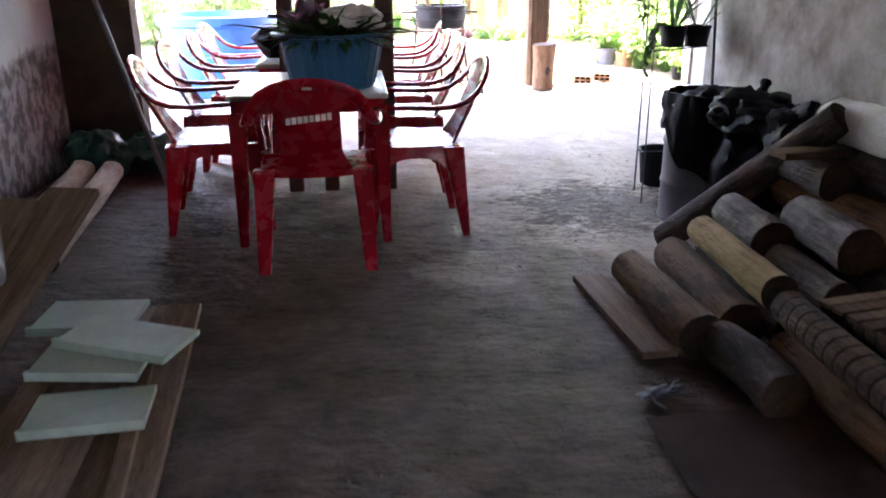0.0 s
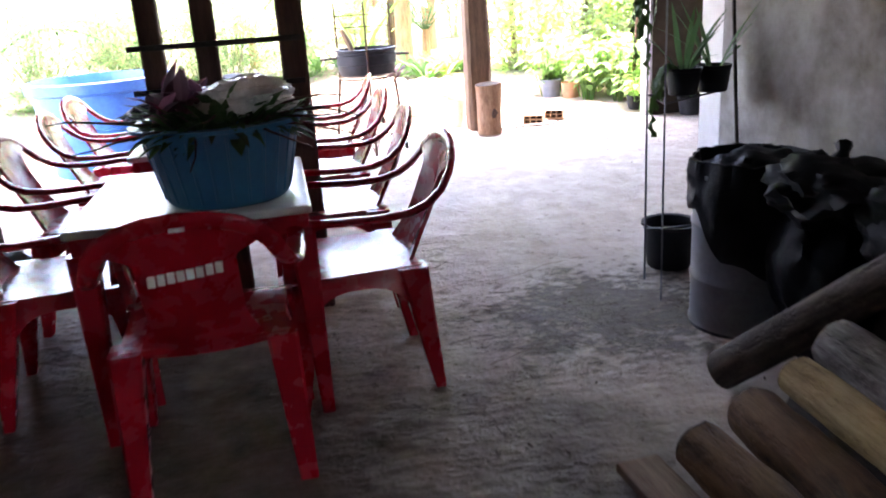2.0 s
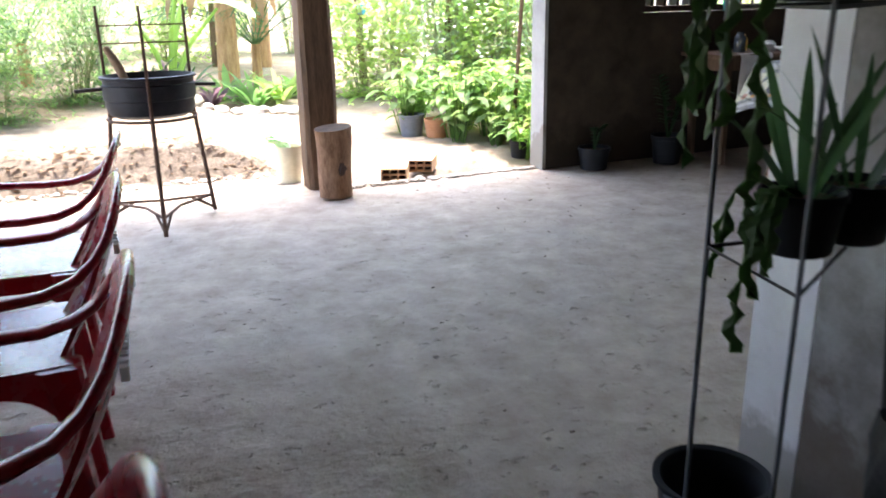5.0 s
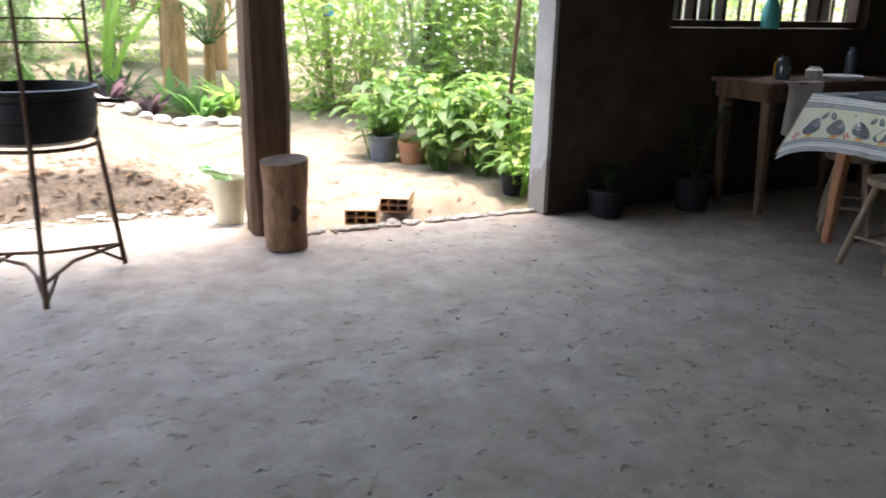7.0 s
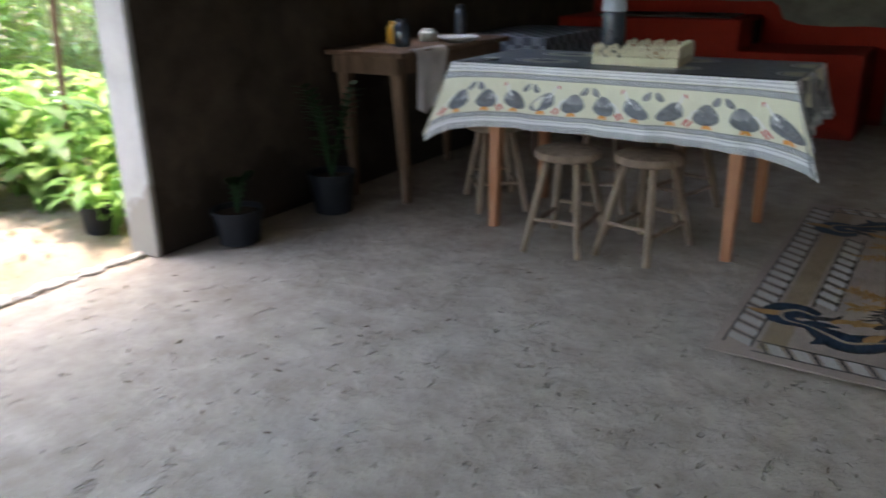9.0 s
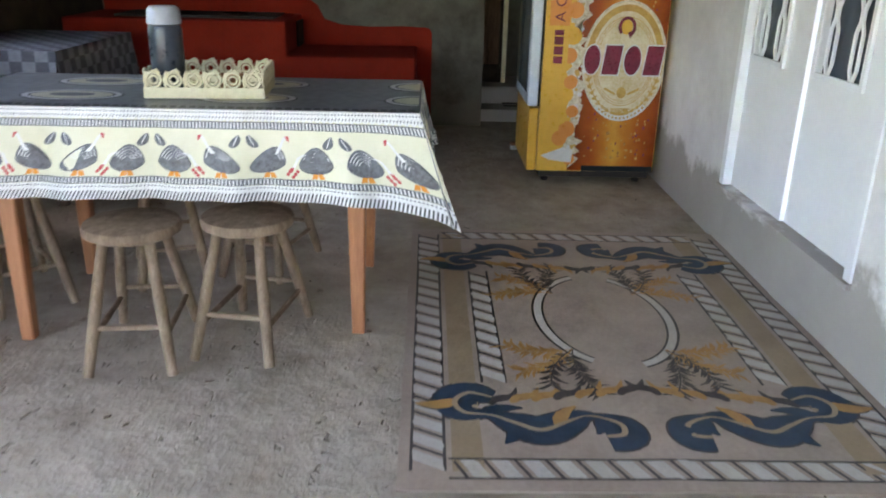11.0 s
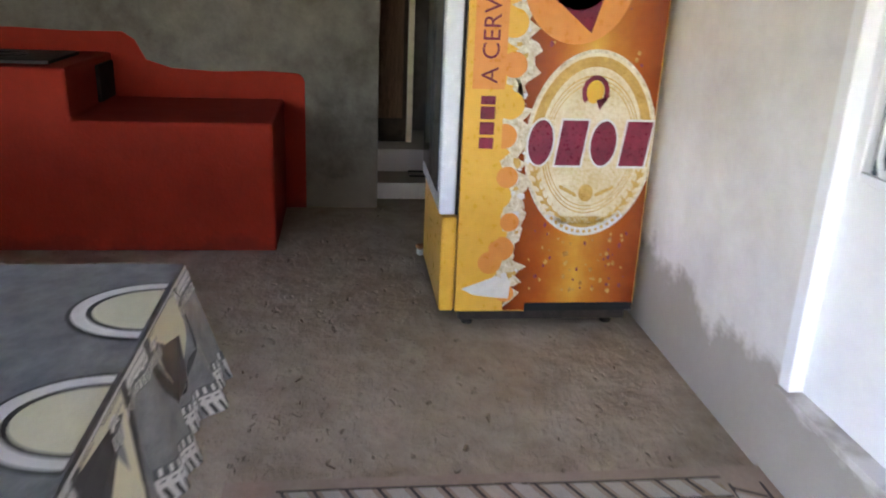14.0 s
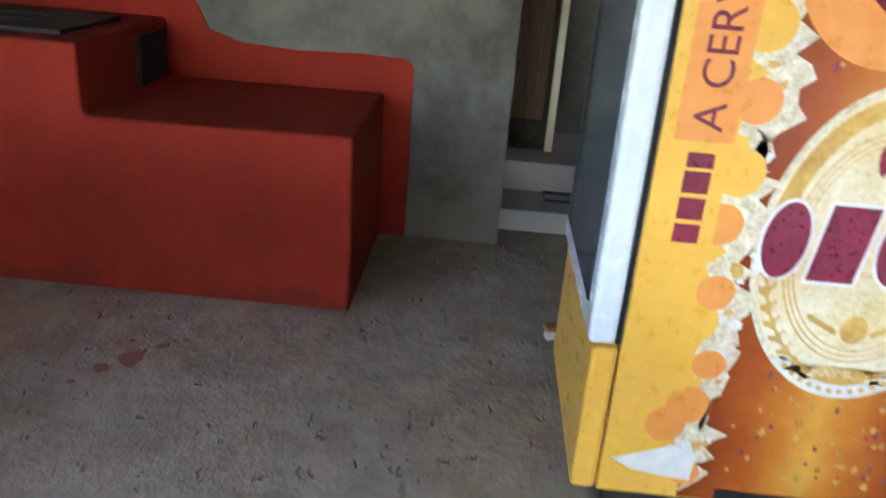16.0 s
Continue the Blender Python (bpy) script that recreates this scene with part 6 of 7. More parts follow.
for x in (5.01, 5.31):
    s = (x - 4.815) / 0.69
    b = bmesh.new()
    flat(b, lambda p, v: hang_print(p, max(v, 0.01), 1.0), oval(s, 0.0, 0.15, 0.66, 24, 0.0, math.pi))
    part("oval_ground", b, M_BLACKPRINT, cloth)
    b = bmesh.new()
    flat(b, lambda p, v: tuple(Vector(hang_print(p, max(v, 0.01), 1.0)) + Vector((0, -0.001, 0.0))), oval(s, 0.0, 0.115, 0.56, 24, 0.0, math.pi))
    part("oval_field", b, M_CREAM, cloth)
gt = lambda x, y: (x, y, 0.8105)
gt2 = lambda x, y: (x, y, 0.8118)
gt3 = lambda x, y: (x, y, 0.8130)
for y in (6.08, 6.66, 7.24):
    for x in (5.01, 5.31):
        half = y < 6.1
        a0, a1 = (0.0, math.pi) if half else (0.0, math.tau)
        b = bmesh.new()
        flat(b, gt, oval(x, y + (0.003 if half else 0), 0.105, 0.12 if half else 0.17, 30, a0, a1))
        part("oval_ground", b, M_BLACKPRINT, cloth)
        b = bmesh.new()
        ring2d(b, gt2, x, y + (0.003 if half else 0), 0.098, 0.113 if half else 0.163, 0.02, 36, a0, a1)
        part("oval_ring", b, M_WHITEPRINT, cloth)
        b = bmesh.new()
        flat(b, gt2, oval(x, y + (0.003 if half else 0), 0.07, 0.085 if half else 0.135, 30, a0, a1))
        part("oval_field", b, M_CREAM, cloth)
        if not half:
            b = bmesh.new()
            flat(b, gt3, oval(x, y, 0.035, 0.075, 18))
            part("oval_motif", b, M_SLATEPRINT, cloth)
b = bmesh.new()
for i in range(52):
    y = 6.09 + i * 0.03
    flat(b, gt, [(4.817, y), (4.817, y + 0.02), (4.85, y + 0.026), (4.85, y + 0.006)])
part("edge_print", b, M_BLACKPRINT, cloth)

# carved tray with a flask
tray = thing("carved_tray", pose(5.12, 6.80, 0.8135, 0, 0, 4), "ivory wooden tray with carved flower edging", "tray")
b = bmesh.new()
box(b, -0.15, 0.15, -0.19, 0.19, 0, 0.01, 0.002)
part("base", b, M_IVORY, tray)
for s, along in ((-1, "y"), (1, "y"), (-1, "x"), (1, "x")):
    b = bmesh.new()
    half = 0.19 if along == "y" else 0.15
    off = 0.15 if along == "y" else 0.19

    def put(a, z, o=0.0):
        return (s * off + o, a, z) if along == "y" else (a, s * off + o, z)

    q = [put(-half, 0.0, -0.005), put(half, 0.04, 0.005)] if along == "y" else [put(-half, 0.0, -0.005), put(half, 0.04, 0.005)]
    box(b, min(q[0][0], q[1][0]), max(q[0][0], q[1][0]), min(q[0][1], q[1][1]), max(q[0][1], q[1][1]), 0.0, 0.035, 0.001)
    n = 6 if along == "y" else 5
    for i in range(n):
        a = -half + (i + 0.5) * 2 * half / n
        for r, w, dz in ((0.024, 0.007, 0.06), (0.013, 0.006, 0.06)):
            tube(b, [put(a + math.cos(q) * r, dz + math.sin(q) * r) for q in steps(0, math.tau, 14)], w * 0.7, 6, False)
        tube(b, [put(a + 0.027, 0.035), put(a + 0.03, 0.06), put(a + 0.022, 0.085), put(a + 0.012, 0.08)], 0.005, 6)
        tube(b, [put(a - 0.02, 0.08), put(a - 0.01, 0.092), put(a + 0.004, 0.086)], 0.005, 6)
    part("carved_side", b, M_IVORY, tray, "pierced carved edging")
M_FLASK = dull("dark_flask", (0.02, 0.03, 0.045), (0.05, 0.065, 0.085), 0.3, 4, 40, 0.05, 0.001)
M_CAP = dull("grey_cap", (0.34, 0.38, 0.43), (0.46, 0.5, 0.55), 0.35)
fl = thing("thermos_flask", pose(5.05, 6.925, 0.8245), "dark blue thermos flask with a grey cap in the tray", "flask")
b = bmesh.new()
lathe(b, [(0.005, 0.0), (0.05, 0.0), (0.054, 0.006), (0.054, 0.2), (0.05, 0.215), (0.005, 0.218)], 28)
part("body", b, M_FLASK, fl, smooth=True)
b = bmesh.new()
lathe(b, [(0.005, 0.219), (0.055, 0.219), (0.056, 0.225), (0.052, 0.265), (0.042, 0.275), (0.005, 0.277)], 28)
part("cap", b, M_CAP, fl, smooth=True)
b = bmesh.new()
lathe(b, [(0.005, 0.0), (0.035, 0.0), (0.05, 0.045), (0.054, 0.05), (0.048, 0.05), (0.03, 0.012), (0.005, 0.01)], 24)
tagged(part("cup", b, M_CLAYPOT, smooth=True), "small brown clay cup in the tray", "cup").matrix_world = pose(5.1, 6.73, 0.8245)
b = bmesh.new()
lathe(b, [(0.003, 0.0), (0.03, 0.0), (0.04, 0.006), (0.042, 0.009), (0.003, 0.007)], 20)
tagged(part("lid", b, M_WHITEPLASTIC, smooth=True), "small pale lid on the tablecloth", "lid").matrix_world = pose(4.93, 7.5, 0.8125)


# ---- stools ----
def make_stool(m):
    t = thing("stool", m, "worn round wooden stool with four splayed legs", "stool", "stools at the kitchen table")
    b = bmesh.new()
    lathe(b, [(0.004, 0.415), (0.14, 0.413), (0.152, 0.42), (0.155, 0.435), (0.15, 0.45), (0.13, 0.454), (0.004, 0.451)], 28, 0.012)
    part("seat", b, M_STOOLWOOD, t, smooth=True)
    foot = [(0.205, 0.13), (-0.205, 0.13), (-0.205, -0.13), (0.205, -0.13)]
    top = [(0.085, 0.07), (-0.085, 0.07), (-0.085, -0.07), (0.085, -0.07)]
    for (fx, fy), (tx, ty) in zip(foot, top):
        b = bmesh.new()
        tube(b, [(fx, fy, 0.0), ((fx + tx) / 2, (fy + ty) / 2, 0.21), (tx, ty, 0.416)], [0.017, 0.02, 0.017], 10)
        part("leg", b, M_STOOLWOOD, t, smooth=True)
    for i, z in ((0, 0.115), (1, 0.15), (2, 0.12), (3, 0.155)):
        k = z / 0.416
        p, q = [(foot[j][0] + (top[j][0] - foot[j][0]) * k, foot[j][1] + (top[j][1] - foot[j][1]) * k, z) for j in (i, (i + 1) % 4)]
        b = bmesh.new()
        tube(b, [p, q], 0.0095, 8)
        part("rung", b, M_STOOLWOOD, t)
    return t


stool = make_stool(pose(4.77, 7.0, 0, 0, 0, 5))
for x, y, a in ((4.86, 6.65, -10), (5.47, 7.12, 20), (5.56, 6.72, -15), (5.2, 7.62, 40)):
    copy_thing(stool, pose(x, y, 0, 0, 0, a))

# ---- floor mat ----
M_MAT = dull("tan_mat", (0.30, 0.23, 0.185), (0.43, 0.34, 0.275), 0.55, 3, 60, 0.15, 0.002)
M_MATTAN = dull("mat_tan_band", (0.28, 0.20, 0.12), (0.38, 0.28, 0.18), 0.55, 4, 70, 0.1, 0.001)
M_MATPALE = dull("mat_pale_print", (0.42, 0.39, 0.35), (0.56, 0.53, 0.49), 0.55, 6, 70, 0.1, 0.001)
M_MATDARK = dull("mat_dark_print", (0.035, 0.03, 0.03), (0.09, 0.075, 0.07), 0.6, 8, 70, 0.1, 0.001)
M_MATBLUE = dull("mat_blue_print", (0.01, 0.028, 0.05), (0.03, 0.06, 0.10), 0.55, 9, 70, 0.1, 0.001)
M_MATOCHRE = dull("mat_ochre_print", (0.34, 0.17, 0.05), (0.50, 0.28, 0.10), 0.6, 8, 70, 0.1, 0.001)
mat_thing = thing("floor_mat", pose(5.0, 5.385, 0.0), "worn tan vinyl floor mat with a blue and ochre border print", "mat")
MX, MY = 1.01, 0.735


def mat_z(x, y):
    return 0.010 + 0.004 * noise.noise((x * 1.5, y * 1.5, 2)) + 0.006 * math.exp(-((y + 0.02) / 0.03) ** 2) * 0.6


b = bmesh.new()
slab(b, lambda u, v: (MX * (2 * u - 1), MY * (2 * v - 1) + 0.006 * noise.noise((u * 9, v * 3, 1)), mat_z(MX * (2 * u - 1), MY * (2 * v - 1))), 60, 44, 0.004)
part("sheet", b, M_MAT, mat_thing)
mz = lambda k: (lambda x, y: (x, y, mat_z(x, y) + 0.0026 + k * 0.0011))


def band_dash(x0, x1, y0, y1, n, along, slant, fill=0.55):
    b = bmesh.new()
    for i in range(n):
        if along == "x":
            a = x0 + (x1 - x0) * i / n
            w = (x1 - x0) / n * fill
            flat(b, mz(1), [(a, y0), (a + w, y0), (a + w + slant, y1), (a + slant, y1)])
        else:
            a = y0 + (y1 - y0) * i / n
            w = (y1 - y0) / n * fill
            flat(b, mz(1), [(x0, a), (x0, a + w), (x1, a + w + slant), (x1, a + slant)])
    return b


for s in (-1, 1):
    for y0, y1, lim, n in ((s * 0.70, s * 0.61, 0.93, 21), (s * 0.485, s * 0.41, 0.47, 10)):
        lo, hi = min(y0, y1), max(y0, y1)
        part("border_print", band_dash(-lim, lim - 0.05, lo, hi, n, "x", 0.05), M_MATPALE, mat_thing)
        b = bmesh.new()
        for i in range(n):
            x = -lim + (2 * lim - 0.05) * (i + 0.70) / n
            flat(b, mz(1), [(x, lo), (x + 0.012, lo), (x + 0.062, hi), (x + 0.05, hi)])
        for q in (y0, y1):
            for p0, p1 in zip(steps(-lim, lim, 16), steps(-lim, lim, 16)[1:]):
                flat(b, mz(1), [(p0, q - 0.0045), (p1, q - 0.0045), (p1, q + 0.0045), (p0, q + 0.0045)])
        part("border_line", b, M_MATDARK, mat_thing)
    b = bmesh.new()
    for p0, p1 in zip(steps(-0.93, 0.93, 16), steps(-0.93, 0.93, 16)[1:]):
        flat(b, mz(1), [(p0, s * 0.59), (p1, s * 0.59), (p1, s * 0.505), (p0, s * 0.505)])
    part("tan_band", b, M_MATTAN, mat_thing)
    x0, x1 = s * 0.96, s * 0.875
    part("border_print", band_dash(min(x0, x1), max(x0, x1), -0.60, 0.57, 14, "y", 0.04), M_MATPALE, mat_thing)
    b = bmesh.new()
    for i in range(14):
        y = -0.60 + 1.17 * (i + 0.7) / 14
        flat(b, mz(1), [(min(x0, x1), y), (min(x0, x1), y + 0.01), (max(x0, x1), y + 0.05), (max(x0, x1), y + 0.04)])
    for q in (x0, x1):
        for p0, p1 in zip(steps(-0.6, 0.6, 12), steps(-0.6, 0.6, 12)[1:]):
            flat(b, mz(1.3), [(q - 0.0045, p0), (q + 0.0045, p0), (q + 0.0045, p1), (q - 0.0045, p1)])
    part("border_line", b, M_MATDARK, mat_thing)
b = bmesh.new()
ring2d(b, mz(1), 0.03, 0.0, 0.40, 0.255, 0.032, 44, 0.25, 2.7)
ring2d(b, mz(1), 0.03, 0.0, 0.40, 0.255, 0.032, 44, 3.4, 5.9)
part("oval_print", b, M_MATPALE, mat_thing)
b = bmesh.new()
for a0, a1 in ((0.25, 2.7), (3.4, 5.9)):
    ring2d(b, mz(2), 0.03, 0.0, 0.41, 0.265, 0.009, 44, a0, a1)
    ring2d(b, mz(2), 0.03, 0.0, 0.372, 0.227, 0.008, 44, a0, a1)
part("oval_line", b, M_MATDARK, mat_thing)
SCROLL = ((0.56, 0.46), (0.535, 0.53), (0.585, 0.575), (0.645, 0.55), (0.66, 0.47), (0.70, 0.40), (0.735, 0.33), (0.69, 0.25), (0.66, 0.18), (0.70, 0.10), (0.755, 0.10), (0.765, 0.15))
for sx in (-1, 1):
    for sy in (-1, 1):
        on = lambda k: (lambda x, y: mz(k)(sx * x, sy * y))
        path = smooth_path(SCROLL, 6)
        n = len(path)
        wide = [0.03 + 0.11 * abs(math.sin(i / n * math.pi * 2.6 + 0.3)) for i in range(n)]
        b = bmesh.new()
        ribbon(b, on(1.0), path, [q + 0.014 for q in wide])
        part("scroll_edge", b, M_MATDARK, mat_thing)
        b = bmesh.new()
        ribbon(b, on(2.0), path, wide)
        part("blue_scroll", b, M_MATBLUE, mat_thing)
        for k, (o, l_, w_) in enumerate(((4, 0.10, 0.045), (12, 0.12, 0.05), (22, 0.13, 0.045), (30, 0.11, 0.05), (40, 0.12, 0.045), (50, 0.09, 0.045), (60, 0.08, 0.04))):
            (xa, ya), (xb, yb) = path[o], path[o + 1]
            way = math.atan2(yb - ya, xb - xa) + (0.9 if k % 2 else -0.9)
            for mt, gain, lay, nm in ((M_MATDARK, 1.25, 1.2 + 0.05 * k, "scroll_edge"), (M_MATOCHRE if k in (1, 4) else M_MATBLUE, 1.0, 2.3 + 0.05 * k, "scroll_leaf")):
                b = bmesh.new()
                ribbon(b, on(lay), [(xa + math.cos(way + 0.5 * t_) * l_ * t_, ya + math.sin(way + 0.5 * t_) * l_ * t_) for t_ in (0, 0.25, 0.5, 0.75, 1.0)], [w_ * gain * 0.7, w_ * gain, w_ * gain * 0.95, w_ * gain * 0.6, 0.008])
                part(nm, b, mt, mat_thing)
        b = bmesh.new()
        ribbon(b, on(3.0), path, [0.006 + 0.012 * abs(math.sin(i / n * 9)) for i in range(n)])
        part("scroll_line", b, M_MATTAN, mat_thing)
        q = random.Random(7)
        for k in range(7):
            x, y = 0.60 - 0.01 * k, 0.47 - k * 0.068
            b = bmesh.new()
            ribbon(b, on(1.5 + 0.1 * k), smooth_path(((x, y), (x - 0.03, y - 0.02), (x - 0.05, y - 0.07), (x - 0.09 - 0.03 * q.random(), y - 0.09)), 4), [0.012, 0.02, 0.028, 0.032, 0.036, 0.038, 0.036, 0.032, 0.026, 0.02, 0.014, 0.008, 0.003])
            part("ochre_scroll", b, M_MATOCHRE if k % 3 else M_MATDARK, mat_thing)
        for k in range(4):
            a = 0.25 + k * 0.33
            x0, y0 = 0.24, 0.16
            pts = [(x0 + math.cos(a + j * 0.10 * (1 if k % 2 else -1)) * 0.07 * j, y0 + math.sin(a + j * 0.10 * (1 if k % 2 else -1)) * 0.055 * j) for j in range(5)]
            stem = smooth_path(pts, 4)
            b = bmesh.new()
            ribbon(b, on(2.2 + 0.1 * k), stem, [0.005] * len(stem))
            for j in range(3, len(stem), 1):
                (xa, ya), (xb, yb) = stem[j - 1], stem[j]
                t_ = math.atan2(yb - ya, xb - xa)
                for sd in (-1, 1):
                    ang = t_ + sd * q.uniform(0.5, 0.9)
                    ln = q.uniform(0.035, 0.075)
                    ribbon(b, on(1.6 + 0.02 * j + 0.01 * sd), [(xb, yb), (xb + math.cos(ang) * ln * 0.5, yb + math.sin(ang) * ln * 0.5), (xb + math.cos(ang + 0.2 * sd) * ln, yb + math.sin(ang + 0.2 * sd) * ln)], [0.004, 0.013, 0.002])
            part("wheat_print", b, M_MATOCHRE if k % 2 else M_MATDARK, mat_thing, kind="stuff")

# ---- fridge ----
M_AMBER = Graph("amber_print")
fx, fy, fz = M_AMBER.xyz()
an = M_AMBER.noise(7, 4, 0.6)
tone = M_AMBER.math("ADD", M_AMBER.math("MULTIPLY", M_AMBER.math("ABSOLUTE", M_AMBER.math("ADD", fy, 0.455)), 3.0), M_AMBER.math("MULTIPLY", an, 0.45))
AMBER_COLOUR = M_AMBER.ramp(tone, [(0.16, (0.74, 0.42, 0.07)), (0.42, (0.58, 0.20, 0.025)), (0.68, (0.40, 0.085, 0.014)), (1.0, (0.20, 0.035, 0.008))])
M_AMBER.bump(an, 0.05, 0.001)
M_AMBER = M_AMBER.done(AMBER_COLOUR, 0.25)
M_YELLOW = dull("yellow_panel", (0.74, 0.41, 0.05), (0.82, 0.48, 0.08), 0.3, 3, 30, 0.04, 0.001)
M_ORANGE = dull("orange_panel", (0.72, 0.26, 0.05), (0.80, 0.33, 0.08), 0.3, 3, 30, 0.04, 0.001)
M_FOAM = dull("foam_print", (0.46, 0.36, 0.20), (0.82, 0.78, 0.66), 0.3, 45, 120, 0.05, 0.001)
M_LABEL = dull("label_print", (0.60, 0.46, 0.22), (0.82, 0.76, 0.60), 0.3, 4, 80, 0.04, 0.001)
M_GOLD = dull("gold_print", (0.46, 0.25, 0.05), (0.68, 0.44, 0.12), 0.3, 12, 80, 0.04, 0.001)
M_MAROON = dull("maroon_print", (0.13, 0.012, 0.03), (0.26, 0.018, 0.05), 0.3, 9, 80, 0.04, 0.001)
M_FRIDGEWHITE = dull("fridge_white", (0.60, 0.66, 0.72), (0.72, 0.77, 0.82), 0.25, 3, 30, 0.03, 0.001)
M_DROPLET = dull("droplet_print", (0.34, 0.12, 0.02), (0.72, 0.45, 0.14), 0.15, 30, 90, 0.05, 0.001)
M_GLASS = Graph("dark_glass")
M_GLASS = M_GLASS.done((0.05, 0.07, 0.09), 0.06, 0.0, 0.8)
FR = thing("drinks_fridge", pose(6.968, 5.397, 0.0), "tall drinks fridge with an amber beer print on its side", "fridge")
b = bmesh.new()
box(b, 0.0, 0.64, -0.705, 0.0, 0.07, 1.98, 0.004)
part("cabinet", b, M_YELLOW, FR)
b = bmesh.new()
box(b, 0.0, 0.64, 0.003, 0.062, 0.07, 0.445, 0.012)
part("kick_panel", b, M_YELLOW, FR, "yellow plastic lower front panel")
b = bmesh.new()
box(b, -0.006, 0.64, 0.014, 0.075, 0.455, 1.97, 0.012)
door_p = part("door", b, M_FRIDGEWHITE, FR, "pale blue-white glazed door")
b = bmesh.new()
box(b, 0.05, 0.585, 0.076, 0.08, 0.53, 1.9)
part("pane", b, M_GLASS, door_p)
b = bmesh.new()
box(b, 0.002, 0.638, 0.003, 0.0135, 0.455, 1.97)
part("gasket", b, M_BLACKPLASTIC, FR, "black rubber door seal")
for x in (0.06, 0.58):
    for y in (-0.62, -0.06):
        b = bmesh.new()
        lathe(b, [(0.004, 0.0), (0.022, 0.0), (0.024, 0.012), (0.014, 0.02), (0.012, 0.069), (0.004, 0.069)], 12)
        bmesh.ops.translate(b, verts=b.verts, vec=(x, y, 0))
        part("foot", b, M_IRON, FR)
b = bmesh.new()
box(b, 0.015, 0.62, -0.68, -0.02, 0.03, 0.0695)
part("base_frame", b, M_IRON, FR)
side = lambda k: (lambda s, z: (-0.0012 - 0.0009 * k, -min(s, 0.702), z))
f0, f1, f2, f3, f4 = (side(k) for k in range(5))
b = bmesh.new()
flat(b, f0, [(0.185, 0.075), (0.70, 0.075), (0.70, 1.975), (0.185, 1.975)])
part("amber_print", b, M_AMBER, FR)
b = bmesh.new()
flat(b, f1, [(0.27, 0.072), (0.704, 0.072), (0.704, 0.106), (0.27, 0.106)])
part("black_strip", b, M_BLACKPLASTIC, FR)
rnd = random.Random(12)
b = bmesh.new()
z = 0.15
lay = 1.0
while z < 1.95:
    w = rnd.uniform(0.05, 0.085)
    lay += 0.012
    flat(b, side(lay), [(0.195 + rnd.uniform(-0.03, 0.03) + math.cos(a) * w * 0.62 * rnd.uniform(0.7, 1.2), z + math.sin(a) * w * rnd.uniform(0.7, 1.2)) for a in (math.tau * k / 14 for k in range(14))])
    z += 0.075
part("foam_print", b, M_FOAM, FR)
for i in range(60):
    b = bmesh.new()
    s, zz, w = rnd.gauss(0.20, 0.022), rnd.uniform(0.13, 1.95), rnd.uniform(0.006, 0.016)
    flat(b, side(2.0 + i * 0.008), [(s + math.cos(a) * w * rnd.uniform(0.5, 1.3), zz + math.sin(a) * w * rnd.uniform(0.5, 1.3)) for a in (math.tau * k / 8 for k in range(8))])
    part("foam_fleck", b, M_WHITEPRINT if i % 4 else M_GOLD, FR)
for s, zz, r in ((0.135, 0.17, 0.035), (0.125, 0.27, 0.045), (0.165, 0.325, 0.048), (0.115, 0.40, 0.05), (0.19, 0.43, 0.036), (0.14, 0.53, 0.05), (0.17, 0.60, 0.04), (0.15, 0.75, 0.045), (0.165, 0.86, 0.05), (0.17, 1.0, 0.045), (0.16, 1.14, 0.05), (0.19, 0.145, 0.035), (0.165, 1.3, 0.05), (0.16, 1.5, 0.05)):
    b = bmesh.new()
    flat(b, side(2.55 + zz * 0.3), oval(s, zz, r, r, 22))
    part("bubble", b, M_ORANGE if r < 0.05 else M_YELLOW, FR)
b = bmesh.new()
flat(b, f3, [(0.025, 0.915), (0.14, 0.915), (0.14, 1.72), (0.025, 1.72)])
part("orange_tab", b, M_ORANGE, FR)
b = bmesh.new()
flat(b, f3, [(0.14, 0.912), (0.02, 0.912), (0.02, 0.60)] + [(0.02 + 0.115 * math.sin(a), 0.66 - 0.062 * math.cos(a)) for a in steps(0.1, 1.57, 6)] + [(0.14, 0.70)])
part("yellow_tab", b, M_YELLOW, FR)
for z0, z1 in ((0.705, 0.745), (0.755, 0.80), (0.81, 0.855), (0.862, 0.892)):
    b = bmesh.new()
    flat(b, f4, [(0.058, z0), (0.11, z0), (0.11, z1), (0.058, z1)])
    part("brand_bar", b, M_MAROON, FR, "plain maroon brand mark")
lettering("A CERVEJA", 0.085, Matrix.Translation((-0.0062, -0.112, 0.935)) @ Matrix(((0, 0, -1, 0), (0, 1, 0, 0), (1, 0, 0, 0), (0, 0, 0, 1))), M_MAROON, FR)
# round label
CS, CZ, RS, RZ = 0.468, 0.72, 0.243, 0.342
b = bmesh.new()
flat(b, f1, oval(CS, CZ, RS, RZ, 48))
part("label_ground", b, M_LABEL, FR)
for rr, w, mt, nm in ((1.0, 0.012, M_FOAM, "label_rim"), (0.93, 0.036, M_GOLD, "label_band"), (0.74, 0.004, M_GOLD, "label_line"), (0.70, 0.003, M_GOLD, "label_line"), (0.66, 0.003, M_GOLD, "label_line")):
    b = bmesh.new()
    ring2d(b, f2, CS, CZ, RS * rr, RZ * rr, w, 60)
    part(nm, b, mt, FR)
b = bmesh.new()
ring2d(b, f3, CS, CZ - 0.002, RS * 0.985, RZ * 0.985, 0.03, 40, 4.05, 5.4)
part("label_scroll", b, M_WHITEPRINT, FR)
b = bmesh.new()
